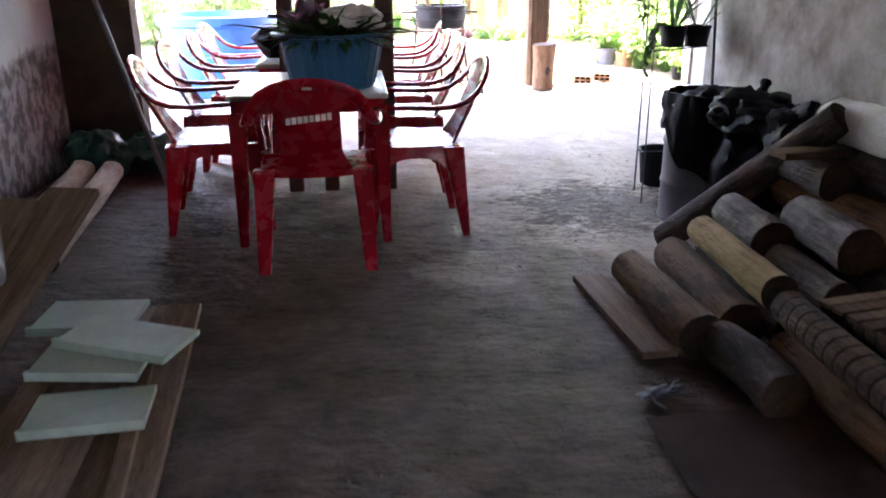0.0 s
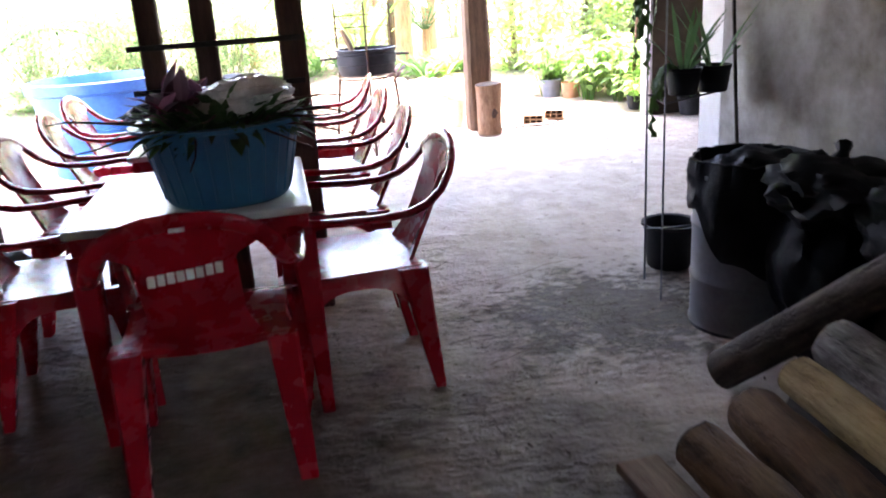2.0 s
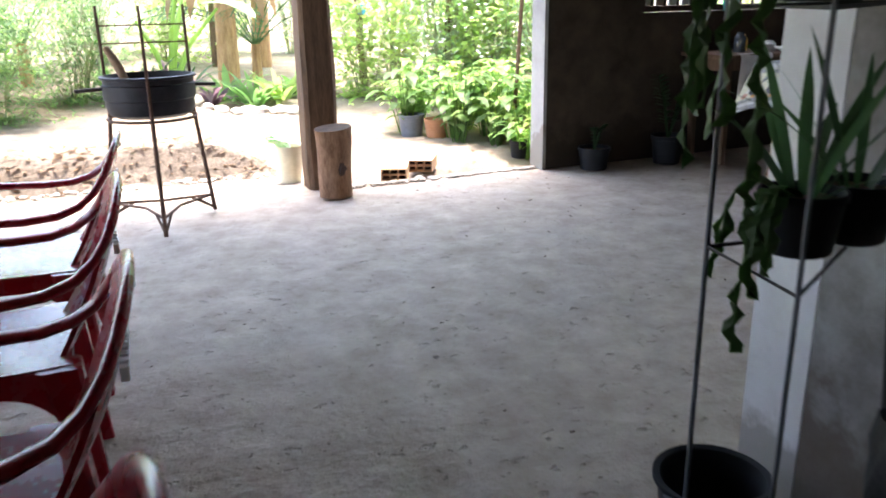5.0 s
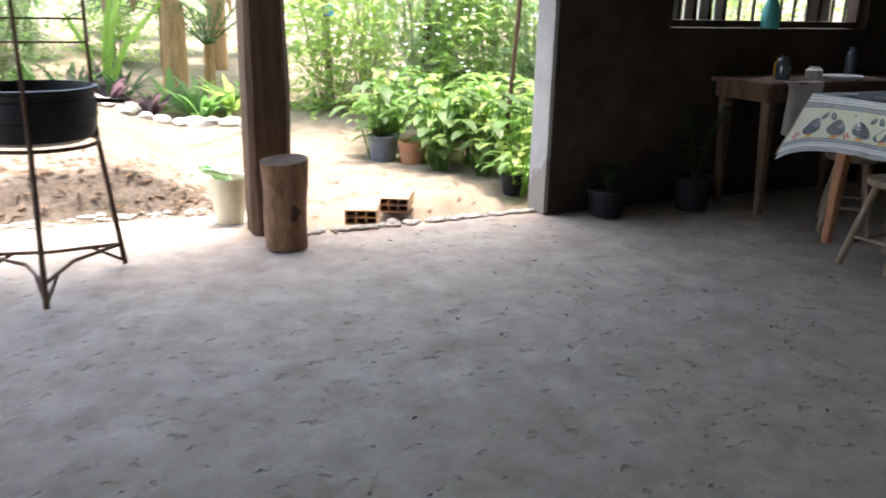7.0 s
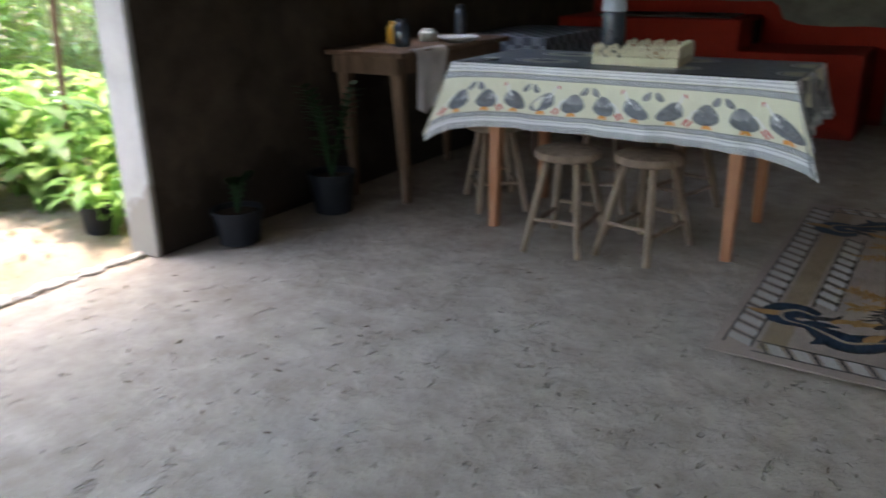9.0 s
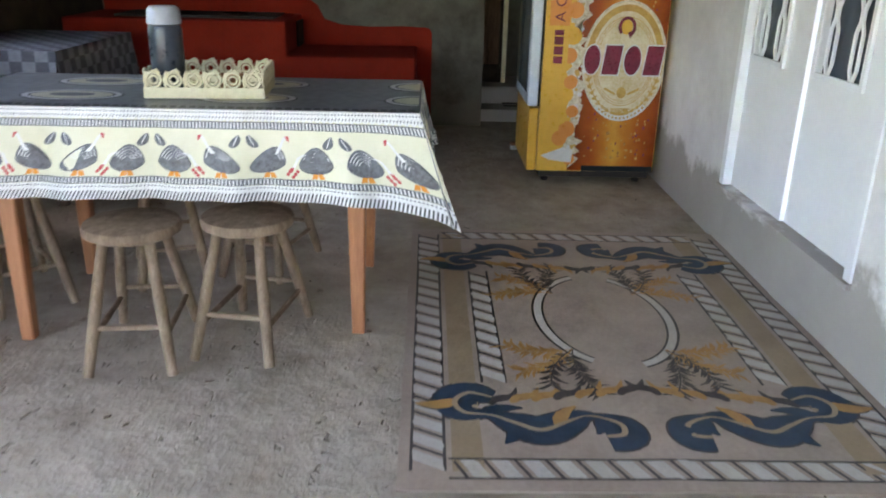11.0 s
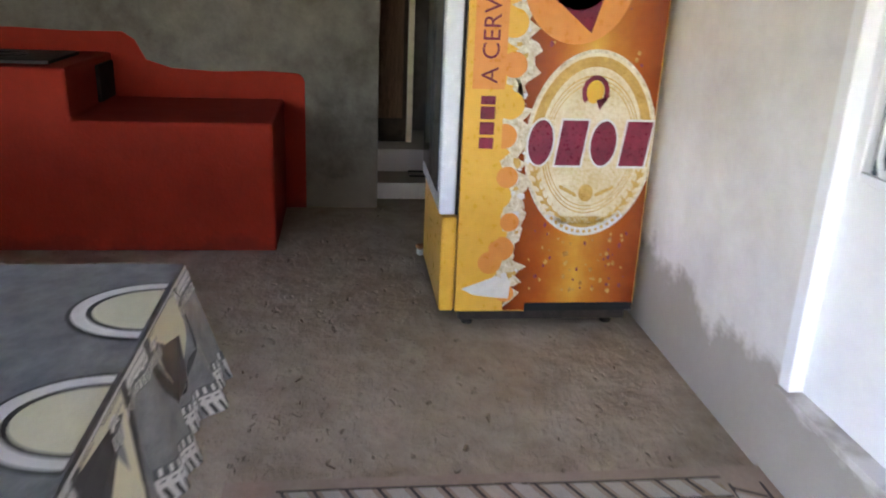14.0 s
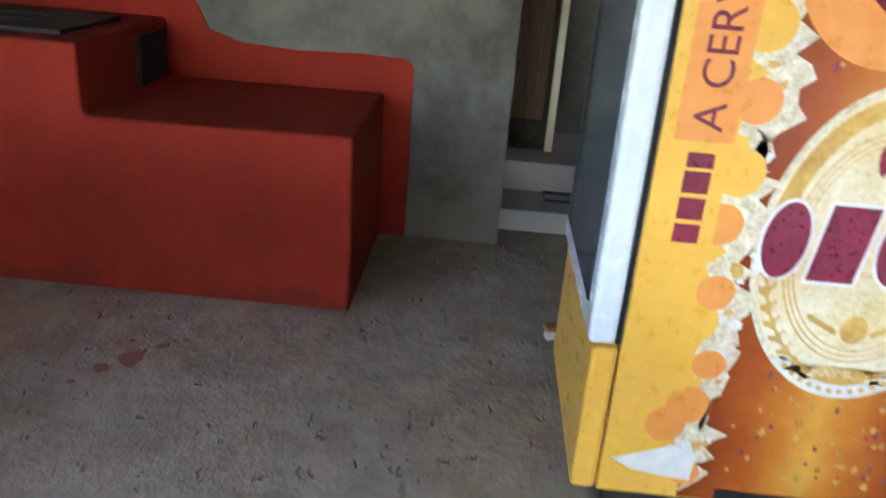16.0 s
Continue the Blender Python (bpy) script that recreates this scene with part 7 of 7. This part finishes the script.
for i in range(13):
    a = 4.12 + i * 0.1
    flat(b, f4, [(CS + (RS - 0.012) * math.cos(a), CZ + (RZ - 0.012) * math.sin(a)), (CS + (RS - 0.012) * math.cos(a + 0.05), CZ + (RZ - 0.012) * math.sin(a + 0.05)), (CS + (RS - 0.024) * math.cos(a + 0.05), CZ + (RZ - 0.024) * math.sin(a + 0.05)), (CS + (RS - 0.024) * math.cos(a), CZ + (RZ - 0.024) * math.sin(a))])
part("scroll_print", b, M_GOLD, FR, kind="stuff")
for sgn in (-1, 1):
    for i in range(8):
        a = 4.71 + sgn * (0.32 + i * 0.14)
        b = bmesh.new()
        for dr in (-0.014, 0.012):
            flat(b, f3, oval(CS + (RS * 0.87 + dr) * math.cos(a), CZ + (RZ * 0.87 + dr) * math.sin(a), 0.017, 0.0085, 10, turn=a + sgn * (1.1 if dr > 0 else 2.0)))
        part("wheat_ear", b, M_LABEL, FR)
b = bmesh.new()
ring2d(b, f3, CS, 0.915, 0.05, 0.058, 0.017, 26, -0.9, 3.9)
flat(b, f3, [(CS + 0.055, 0.905), (CS + 0.005, 0.885), (CS + 0.02, 0.852)])
part("arrow_mark", b, M_MAROON, FR)
b = bmesh.new()
flat(b, f2, oval(CS - 0.004, 0.915, 0.034, 0.042, 20))
part("arrow_field", b, M_YELLOW, FR)
# heavy plain ovals and slanted blocks stand in for the brand mark
for i, (s0, s1) in enumerate(((0.235, 0.325), (0.34, 0.455), (0.465, 0.56), (0.58, 0.695))):
    c, w = (s0 + s1) / 2, (s1 - s0) / 2
    for d, z0, z1, mt, f_, nm in ((0.007, 0.640, 0.820, M_WHITEPRINT, f3, "mark_edge"), (0.0, 0.648, 0.812, M_MAROON, f4, "mark_shape")):
        b = bmesh.new()
        if i % 2 == 0:
            flat(b, f_, oval(c + 0.003, (z0 + z1) / 2, w + d, (z1 - z0) / 2, 26, turn=-0.06))
        else:
            flat(b, f_, [(s0 - d, z0), (s1 + d - 0.02, z0), (s1 + d, z1), (s0 + 0.02 - d, z1)])
        part(nm, b, mt, FR)
b = bmesh.new()
flat(b, f3, oval(CS, 0.545, 0.028, 0.033, 18))
flat(b, f3, [(0.36, 0.43), (0.54, 0.43), (0.54, 0.455), (0.36, 0.455)])
for sgn in (-1, 1):
    for i in range(4):
        flat(b, f3, oval(CS + sgn * (0.045 + i * 0.016), 0.54 + i * 0.008, 0.013, 0.007, 8, turn=sgn * 0.7))
part("gold_seal", b, M_GOLD, FR)
lettering("600ML", 0.034, Matrix.Translation((-0.0062, -0.402, 0.431)) @ Matrix(((0, 0, -1, 0), (-1, 0, 0, 0), (0, 1, 0, 0), (0, 0, 0, 1))), M_LABEL, FR)
# upper round sign
b = bmesh.new()
flat(b, f3, oval(0.375, 1.30, 0.195, 0.225, 44))
part("round_sign", b, M_ORANGE, FR)
b = bmesh.new()
flat(b, f4, oval(0.375, 1.34, 0.13, 0.15, 36))
flat(b, f4, [(0.30, 1.22), (0.43, 1.115), (0.47, 1.25)])
part("sign_arrow", b, M_MAROON, FR)
b = bmesh.new()
flat(b, f4, [(0.02, 0.165), (0.15, 0.215), (0.21, 0.20), (0.205, 0.125), (0.14, 0.13), (0.07, 0.14)])
part("white_flash", b, M_WHITEPRINT, FR)
for i in range(150):
    s, zz = rnd.uniform(0.27, 0.66), rnd.choice((rnd.uniform(0.15, 0.42), rnd.uniform(1.0, 1.95)))
    if ((s - CS) / RS) ** 2 + ((zz - CZ) / RZ) ** 2 < 1.08:
        continue
    b = bmesh.new()
    r = rnd.uniform(0.003, 0.0075)
    flat(b, f2, oval(s, zz, r, r * rnd.uniform(1, 1.7), 9))
    part("droplet", b, M_DROPLET if i % 3 else M_MAROON, FR)

# ---- wood-fired stove ----
stove = thing("brick_stove", pose(0, 0, 0), "built-in wood stove painted red oxide, in two steps", "stove")


b = bmesh.new()
prof = [(6.14, 0.0), (8.51, 0.0), (8.51, 0.835), (7.02, 0.835), (7.02, 0.61), (6.14, 0.61)]
ends = [b.faces.new([b.verts.new((x, y, z)) for y, z in prof]) for x in (7.87, 8.612)]
va, vb = list(ends[0].verts), list(ends[1].verts)
for i in range(6):
    b.faces.new((va[i], vb[i], vb[(i + 1) % 6], va[(i + 1) % 6]))
bmesh.ops.recalc_face_normals(b, faces=b.faces)
bmesh.ops.bevel(b, geom=[e for e in b.edges if min(v.co.z for v in e.verts) > 0.01 or abs(e.verts[0].co.z - e.verts[1].co.z) > 0.1], offset=0.014, segments=3, affect="EDGES", profile=0.5)
bmesh.ops.triangulate(b, faces=[q for q in b.faces if len(q.verts) > 4])
bmesh.ops.subdivide_edges(b, edges=[e for e in b.edges if e.calc_length() > 0.3], cuts=6)
for v in b.verts:
    k = 0.005 * noise.noise(v.co * 2.3)
    v.co += Vector((k if v.co.x < 7.95 else 0.0, k if v.co.y < 6.2 else 0.0, k if v.co.z > 0.5 else 0.0))
part("bench", b, M_STOVE, stove)
b = bmesh.new()
pts = [(6.03, 0.0), (6.03, 0.70)] + [(6.03 + 0.05 * (1 - math.cos(a)), 0.70 + 0.05 * math.sin(a)) for a in steps(0.3, 1.57, 4)] + [(6.25, 0.757), (6.5, 0.748), (6.72, 0.76), (6.85, 0.80), (6.90, 0.90)] + [(6.96, 0.94), (7.2, 0.935), (7.5, 0.945), (7.9, 0.935), (8.5, 0.94), (8.5, 0.0)]
fr = [b.verts.new((8.607, y, z)) for y, z in pts]
bk = [b.verts.new((8.619, y, z)) for y, z in pts]
b.faces.new(fr)
b.faces.new(bk[::-1])
for i in range(len(pts)):
    b.faces.new((fr[i], fr[(i + 1) % len(pts)], bk[(i + 1) % len(pts)], bk[i]))
part("splashback", b, M_STOVE, stove, "red painted band on the wall behind")
b = bmesh.new()
box(b, 7.98, 8.42, 7.12, 8.2, 0.836, 0.852, 0.003)
plate = part("hotplate", b, M_IRON, stove, "black cast-iron hotplate")
for y in (7.4, 7.85):
    for r in (0.11, 0.06):
        b = bmesh.new()
        tube(b, [(8.2 + math.cos(a) * r, y + math.sin(a) * r, 0.853) for a in steps(0, math.tau, 24)], 0.004, 6, False)
        part("hotplate_ring", b, M_IRON, plate)
M_FIREHOLE = dull("firebox_dark", (0.012, 0.009, 0.008), (0.05, 0.03, 0.025), 0.95, 6, 50)
# firebox opening drawn as a thin dark panel, no hole is cut
b = bmesh.new()
box(b, 8.30, 8.55, 7.0, 7.018, 0.622, 0.80)
part("flue_mouth", b, M_FIREHOLE, stove, "flat dark panel marking the firebox opening")

# ---- double door ----
dd = tagged(thing("door_1", pose(0, 0, 0), "white enamelled metal double door with barred panes", "door"), kind="structure")
b = bmesh.new()
box(b, 5.935, 5.985, 4.50, 4.656, 0.285, 2.345, 0.004)
box(b, 4.725, 4.775, 4.50, 4.656, 0.285, 2.345, 0.004)
box(b, 4.776, 5.934, 4.50, 4.656, 2.295, 2.345, 0.004)
part("frame", b, M_WHITEDOOR, dd)
b = bmesh.new()
box(b, 4.72, 5.99, 4.472, 4.668, 0.262, 0.284, 0.003)
part("sill", b, M_PLASTER, dd, "pale cement sill")
for x0, x1, y in ((5.38, 5.93, 4.60), (4.78, 5.372, 4.585)):
    b = bmesh.new()
    g0, g1, zb, zt = x0 + 0.19, x1 - 0.05, 0.885, 2.1
    for q in ((x0, g0, 0.29, 2.29), (g1, x1, 0.29, 2.29), (g0, g1, 0.29, zb), (g0, g1, zt, 2.29)):
        box(b, q[0], q[1], y - 0.018, y + 0.018, q[2], q[3])
    lf = part("door_leaf", b, M_WHITEDOOR, dd)
    b = bmesh.new()
    for q in ((g0 - 0.012, g0 + 0.012, zb - 0.012, zt + 0.012), (g1 - 0.012, g1 + 0.012, zb - 0.012, zt + 0.012)):
        box(b, q[0], q[1], y + 0.019, y + 0.034, q[2], q[3], 0.003)
    for z in (zb, zt):
        box(b, g0 + 0.0125, g1 - 0.0125, y + 0.019, y + 0.034, z - 0.012, z + 0.012, 0.003)
    part("pane_frame", b, M_WHITEDOOR, lf)
    b = bmesh.new()
    box(b, g0 + 0.001, g1 - 0.001, y - 0.006, y - 0.002, zb + 0.001, zt - 0.001)
    part("pane", b, M_GLASS, lf, "dark glass pane")
    n = 2
    for i in range(n):
        cx = g0 + (g1 - g0) * (i + 0.5) / n
        b = bmesh.new()
        for s in (-1, 1):
            pts = []
            z = zb + 0.012
            while z < zt - 0.2:
                pts += [(cx + s * 0.006, y + 0.022, z), (cx + s * 0.024, y + 0.022, z + 0.04), (cx + s * 0.024, y + 0.022, z + 0.16), (cx + s * 0.006, y + 0.022, z + 0.2)]
                z += 0.235
            pts.append((cx + s * 0.006, y + 0.022, zt - 0.012))
            tube(b, pts, 0.008, 6)
        part("window_bar", b, M_WHITEDOOR, lf)

# ---- window on the yard side ----
win = tagged(thing("window_1", pose(0, 0, 0), "unglazed dark window with upright bars and pale boards", "window"), kind="structure")
b = bmesh.new()
for q in ((4.493, 4.54, 1.134, 1.996), (6.21, 6.257, 1.134, 1.996)):
    box(b, q[0], q[1], 8.57, 8.65, q[2], q[3])
for z in (1.134, 1.95):
    box(b, 4.541, 6.209, 8.57, 8.65, z, z + 0.045)
part("window_frame", b, M_DARKWOOD, win)
for i in range(13):
    b = bmesh.new()
    x = 4.62 + i * 0.125
    box(b, x, x + 0.016, 8.60, 8.616, 1.18, 1.949)
    part("window_bar", b, M_IRON, win)
for x in (4.56, 4.68, 4.80, 4.93, 5.78, 5.9):
    b = bmesh.new()
    box(b, x, x + 0.1, 8.622, 8.64, 1.18, 1.949, 0.002)
    part("pale_board", b, M_WHITELOG, win)
b = bmesh.new()
lathe(b, [(0.003, 0.0), (0.06, 0.0), (0.062, 0.01), (0.062, 0.12), (0.03, 0.2), (0.02, 0.24), (0.003, 0.242)], 20)
M_TEAL = dull("teal_plastic", (0.03, 0.26, 0.25), (0.06, 0.36, 0.34), 0.35)
tagged(part("bottle", b, M_TEAL, smooth=True), "teal plastic bottle on the window sill", "bottle").matrix_world = pose(5.35, 8.545, 1.13)

# ---- side tables and their load ----
st = thing("side_table", pose(0, 0, 0), "rough brown wooden work table with tapered legs", "table")
b = bmesh.new()
box(b, 4.85, 6.02, 7.98, 8.50, 0.80, 0.828, 0.006)
part("tabletop", b, M_POSTWOOD, st)
b = bmesh.new()
box(b, 4.86, 5.96, 8.02, 8.04, 0.71, 0.799)
box(b, 4.86, 4.88, 8.041, 8.45, 0.71, 0.799)
part("apron", b, M_POSTWOOD, st)
for x, y, fx in ((4.92, 8.06, 4.94), (5.92, 8.06, 5.93), (4.92, 8.42, 4.94), (5.92, 8.42, 5.93)):
    b = bmesh.new()
    taper(b, (fx, y - 0.02, 0), (x, y, 0.799), 0.04, 0.04, 0.075, 0.075)
    part("leg", b, M_POSTWOOD, st)
M_LINEN = dull("pale_linen", (0.48, 0.44, 0.42), (0.62, 0.58, 0.55), 0.9, 9, 200, 0.2, 0.002)
b = bmesh.new()
slab(b, lambda u, v: (4.98 + 0.30 * u - 0.02 * v, 8.02 - min(v * 5, 1) * 0.055 - 0.018 * v * math.sin(u * 11), 0.832 - max(0, v - 0.12) * (0.30 + 0.12 * math.sin(u * 3.1 + 0.4) - 0.10 * u)), 24, 18, 0.003)
tagged(part("dish_cloth", b, M_LINEN, smooth=True), "pale linen cloth hanging over the table edge", "cloth")
small = [(5.16, 8.2, 0.045, 0.15, M_GLASS, "dark glass jar on the work table", "jar"), (5.5, 8.25, 0.055, 0.07, M_WHITEPLASTIC, "white plastic tub on the work table", "tub"), (5.72, 8.16, 0.035, 0.2, M_FLASK, "dark bottle on the work table", "bottle"), (5.32, 8.36, 0.05, 0.12, M_YELLOW, "small yellow tin on the work table", "tin")]
for x, y, r, h, mt, lab, cat in small:
    b = bmesh.new()
    lathe(b, [(0.003, 0), (r * 0.96, 0), (r, 0.006), (r, h * 0.7), (r * 0.8, h * 0.82), (r * 0.62, h * 0.86), (r * 0.66, h), (0.003, h)], 22)
    tagged(part(cat, b, mt, smooth=True), lab, cat).matrix_world = pose(x, y, 0.829)
b = bmesh.new()
lathe(b, [(0.003, 0), (0.07, 0), (0.11, 0.018), (0.125, 0.026), (0.122, 0.03), (0.07, 0.008), (0.003, 0.006)], 28)
tagged(part("plate", b, M_WHITEPRINT, smooth=True), "white enamel plate on the work table", "plate").matrix_world = pose(5.55, 8.07, 0.829)

M_CHECK = Graph("check_cloth")
ck = M_CHECK.n("TexChecker", Vector=M_CHECK.co, Scale=16.0, Color1=(0.30, 0.33, 0.36, 1), Color2=(0.05, 0.06, 0.08, 1)).outputs[0]
M_CHECK = M_CHECK.done(M_CHECK.mix(M_CHECK.noise(40, 3), ck, (0.14, 0.15, 0.17), "MIX"), 0.8)
ct = thing("corner_table", pose(0, 0, 0), "small corner table under a checked grey cloth", "table")
for x in (6.35, 7.15):
    for y in (7.95, 8.4):
        b = bmesh.new()
        taper(b, (x, y, 0), (x, y, 0.77), 0.05, 0.05, 0.06, 0.06)
        part("leg", b, M_DARKWOOD, ct)
b = bmesh.new()
box(b, 6.28, 7.22, 7.88, 8.48, 0.771, 0.795, 0.003)
part("tabletop", b, M_DARKWOOD, ct)
b = bmesh.new()
slab(b, lambda u, v: (6.24 + 1.02 * u, 7.84 + 0.66 * v, 0.80), 20, 14, 0.003)
slab(b, lambda u, v: (6.24 + 1.02 * u, 7.84 - 0.02 * v + 0.012 * v * math.sin(u * 30), 0.80 - 0.25 * v), 40, 6, 0.003)
slab(b, lambda u, v: (6.24 - 0.02 * v + 0.012 * v * math.sin(u * 22), 7.84 + 0.66 * u, 0.80 - 0.25 * v), 30, 6, 0.003)
tagged(part("check_cloth", b, M_CHECK, smooth=True), "grey and white checked cloth on the corner table", "tablecloth")

# ---- potted plants along the wall ----
small_pot(pose(3.99, 8.36, 0), 0.125, 0.17, M_BLACKPLASTIC, "dark plastic flower pot by the brown wall", "pots by the wall")
small_pot(pose(4.62, 8.30, 0), 0.13, 0.22, M_BLACKPLASTIC, "dark plastic flower pot by the brown wall", "pots by the wall")


def zz_plant(x, y, z, seed, n, h, material, label):
    q = random.Random(seed)
    t = thing("potted_plant", pose(x, y, z), label, "plant", "house plants by the wall")
    for k in range(n):
        a = q.uniform(0, math.tau)
        lean = q.uniform(0.12, 0.5)
        top = Vector((math.cos(a) * lean * h, math.sin(a) * lean * h * 0.7, h * q.uniform(0.75, 1.05)))
        mid = top * 0.5 + Vector((0, 0, 0.06))
        b = bmesh.new()
        tube(b, [(0, 0, 0), mid, top], [0.009, 0.007, 0.003], 6)
        stem = part("stem", b, M_LEAFDARK, t)
        for i in range(9):
            w = 0.25 + 0.75 * i / 8
            p = (mid * (2 * w) if w < 0.5 else mid + (top - mid) * (2 * w - 1))
            for s in (-1, 1):
                b = bmesh.new()
                leaf(b, p, (-math.sin(a) * s + math.cos(a) * 0.4, math.cos(a) * s + math.sin(a) * 0.4, 0.45), 0.09 * h / 0.6, 0.036, 0.5, 3)
                part("leaf", b, material, stem)


zz_plant(4.62, 8.30, 0.18, 3, 5, 0.52, M_LEAFDARK, "glossy dark green plant with paired leaflets")
zz_plant(3.99, 8.36, 0.14, 4, 6, 0.19, M_LEAFDARK, "small dark leafy plant in a grey pot")

# ---- opening beyond the stove ----
b = bmesh.new()
box(b, 8.80, 9.10, 4.66, 5.66, 0, 0.10, 0.006)
box(b, 9.101, 9.74, 4.66, 6.39, 0, 0.24, 0.006)
tagged(part("step", b, M_PLASTER), "two worn pale cement steps in the opening", "steps", kind="structure")
b = bmesh.new()
box(b, 9.30, 9.34, 5.385, 5.42, 0.243, 2.1, 0.003)
box(b, 9.30, 9.34, 5.66, 5.70, 0.243, 2.1, 0.003)
tagged(part("trim", b, M_IVORY), "pale wooden door frame beyond the steps", "door frame", kind="structure")
d2 = tagged(thing("door_2", pose(0, 0, 0), "closed dull brown wooden door beyond the steps", "door"), kind="structure")
b = bmesh.new()
box(b, 9.305, 9.33, 5.422, 5.658, 0.245, 2.09, 0.003)
part("door_leaf", b, M_BROWNPLASTER, d2)
b = bmesh.new()
box(b, 9.296, 9.304, 5.45, 5.63, 0.4, 1.2, 0.002)
part("door_panel", b, M_POSTWOOD, d2)
b = bmesh.new()
tube(b, [(8.95, 5.12, 0.105), (8.95, 5.42, 0.105), (9.07, 5.42, 0.105), (9.07, 5.12, 0.105), (8.95, 5.12, 0.105)], 0.008, 6)
tagged(part("metal_frame", b, M_IRON), "flat dark metal frame lying on the step", "frame")
br = thing("scrubbing_brush", pose(7.82, 5.44, 0, 0, 0, 20), "small brown scrubbing brush with white bristles", "brush")
b = bmesh.new()
box(b, -0.02, 0.02, -0.09, 0.03, 0.03, 0.05, 0.006)
part("handle", b, M_LEGWOOD, br)
b = bmesh.new()
for i in range(4):
    for j in range(7):
        tube(b, [(-0.014 + i * 0.009, -0.02 + j * 0.007, 0.0), (-0.012 + i * 0.008, -0.02 + j * 0.0068, 0.03)], 0.003, 5)
part("bristles", b, M_WHITEPRINT, br)
M_REDSTAIN = dull("red_stain", (0.25, 0.10, 0.08), (0.34, 0.17, 0.14), 0.8, 30, 90)
for cx, cy, r in ((7.45, 6.72, 0.04), (7.38, 6.78, 0.025), (7.53, 6.66, 0.02), (7.30, 6.83, 0.012), (7.58, 6.60, 0.01)):
    b = bmesh.new()
    flat(b, lambda x, y: (x, y, floor_height(x, y) + 0.0035), [(cx + math.cos(a) * r * (1 + 0.7 * noise.noise((a * 2, cx * 30, 0))), cy + math.sin(a) * r * (1 + 0.7 * noise.noise((a * 2, cx * 30, 4)))) for a in (math.tau * k / 14 for k in range(14))])
    tagged(part("paint_spot", b, M_REDSTAIN), "faint red paint spot on the cement floor", "paint spot", "paint spots")
b = bmesh.new()
rnd = random.Random(18)
for k in range(130):
    x, y = rnd.uniform(2.3, 8.5), rnd.uniform(4.8, 8.4)
    s = rnd.uniform(0.002, 0.007)
    a = rnd.uniform(0, 3.14)
    box(b, -s * rnd.uniform(1, 3), s * 1.6, -s * 0.5, s * 0.5, 0, s * 0.5, 0, Matrix.Translation((x, y, floor_height(x, y))) @ Matrix.Rotation(a, 4, "Z"))
tagged(part("grit", b, M_SOIL), "dark crumbs and grit strewn on the floor", "grit", kind="stuff")
b = bmesh.new()
tube(b, [(2.66, 5.25, 0.014), (2.78, 5.30, 0.02), (2.95, 5.38, 0.016)], [0.016, 0.014, 0.012], 8)
tagged(part("stick", b, M_DARKWOOD), "short dark stick lying on the floor", "stick")
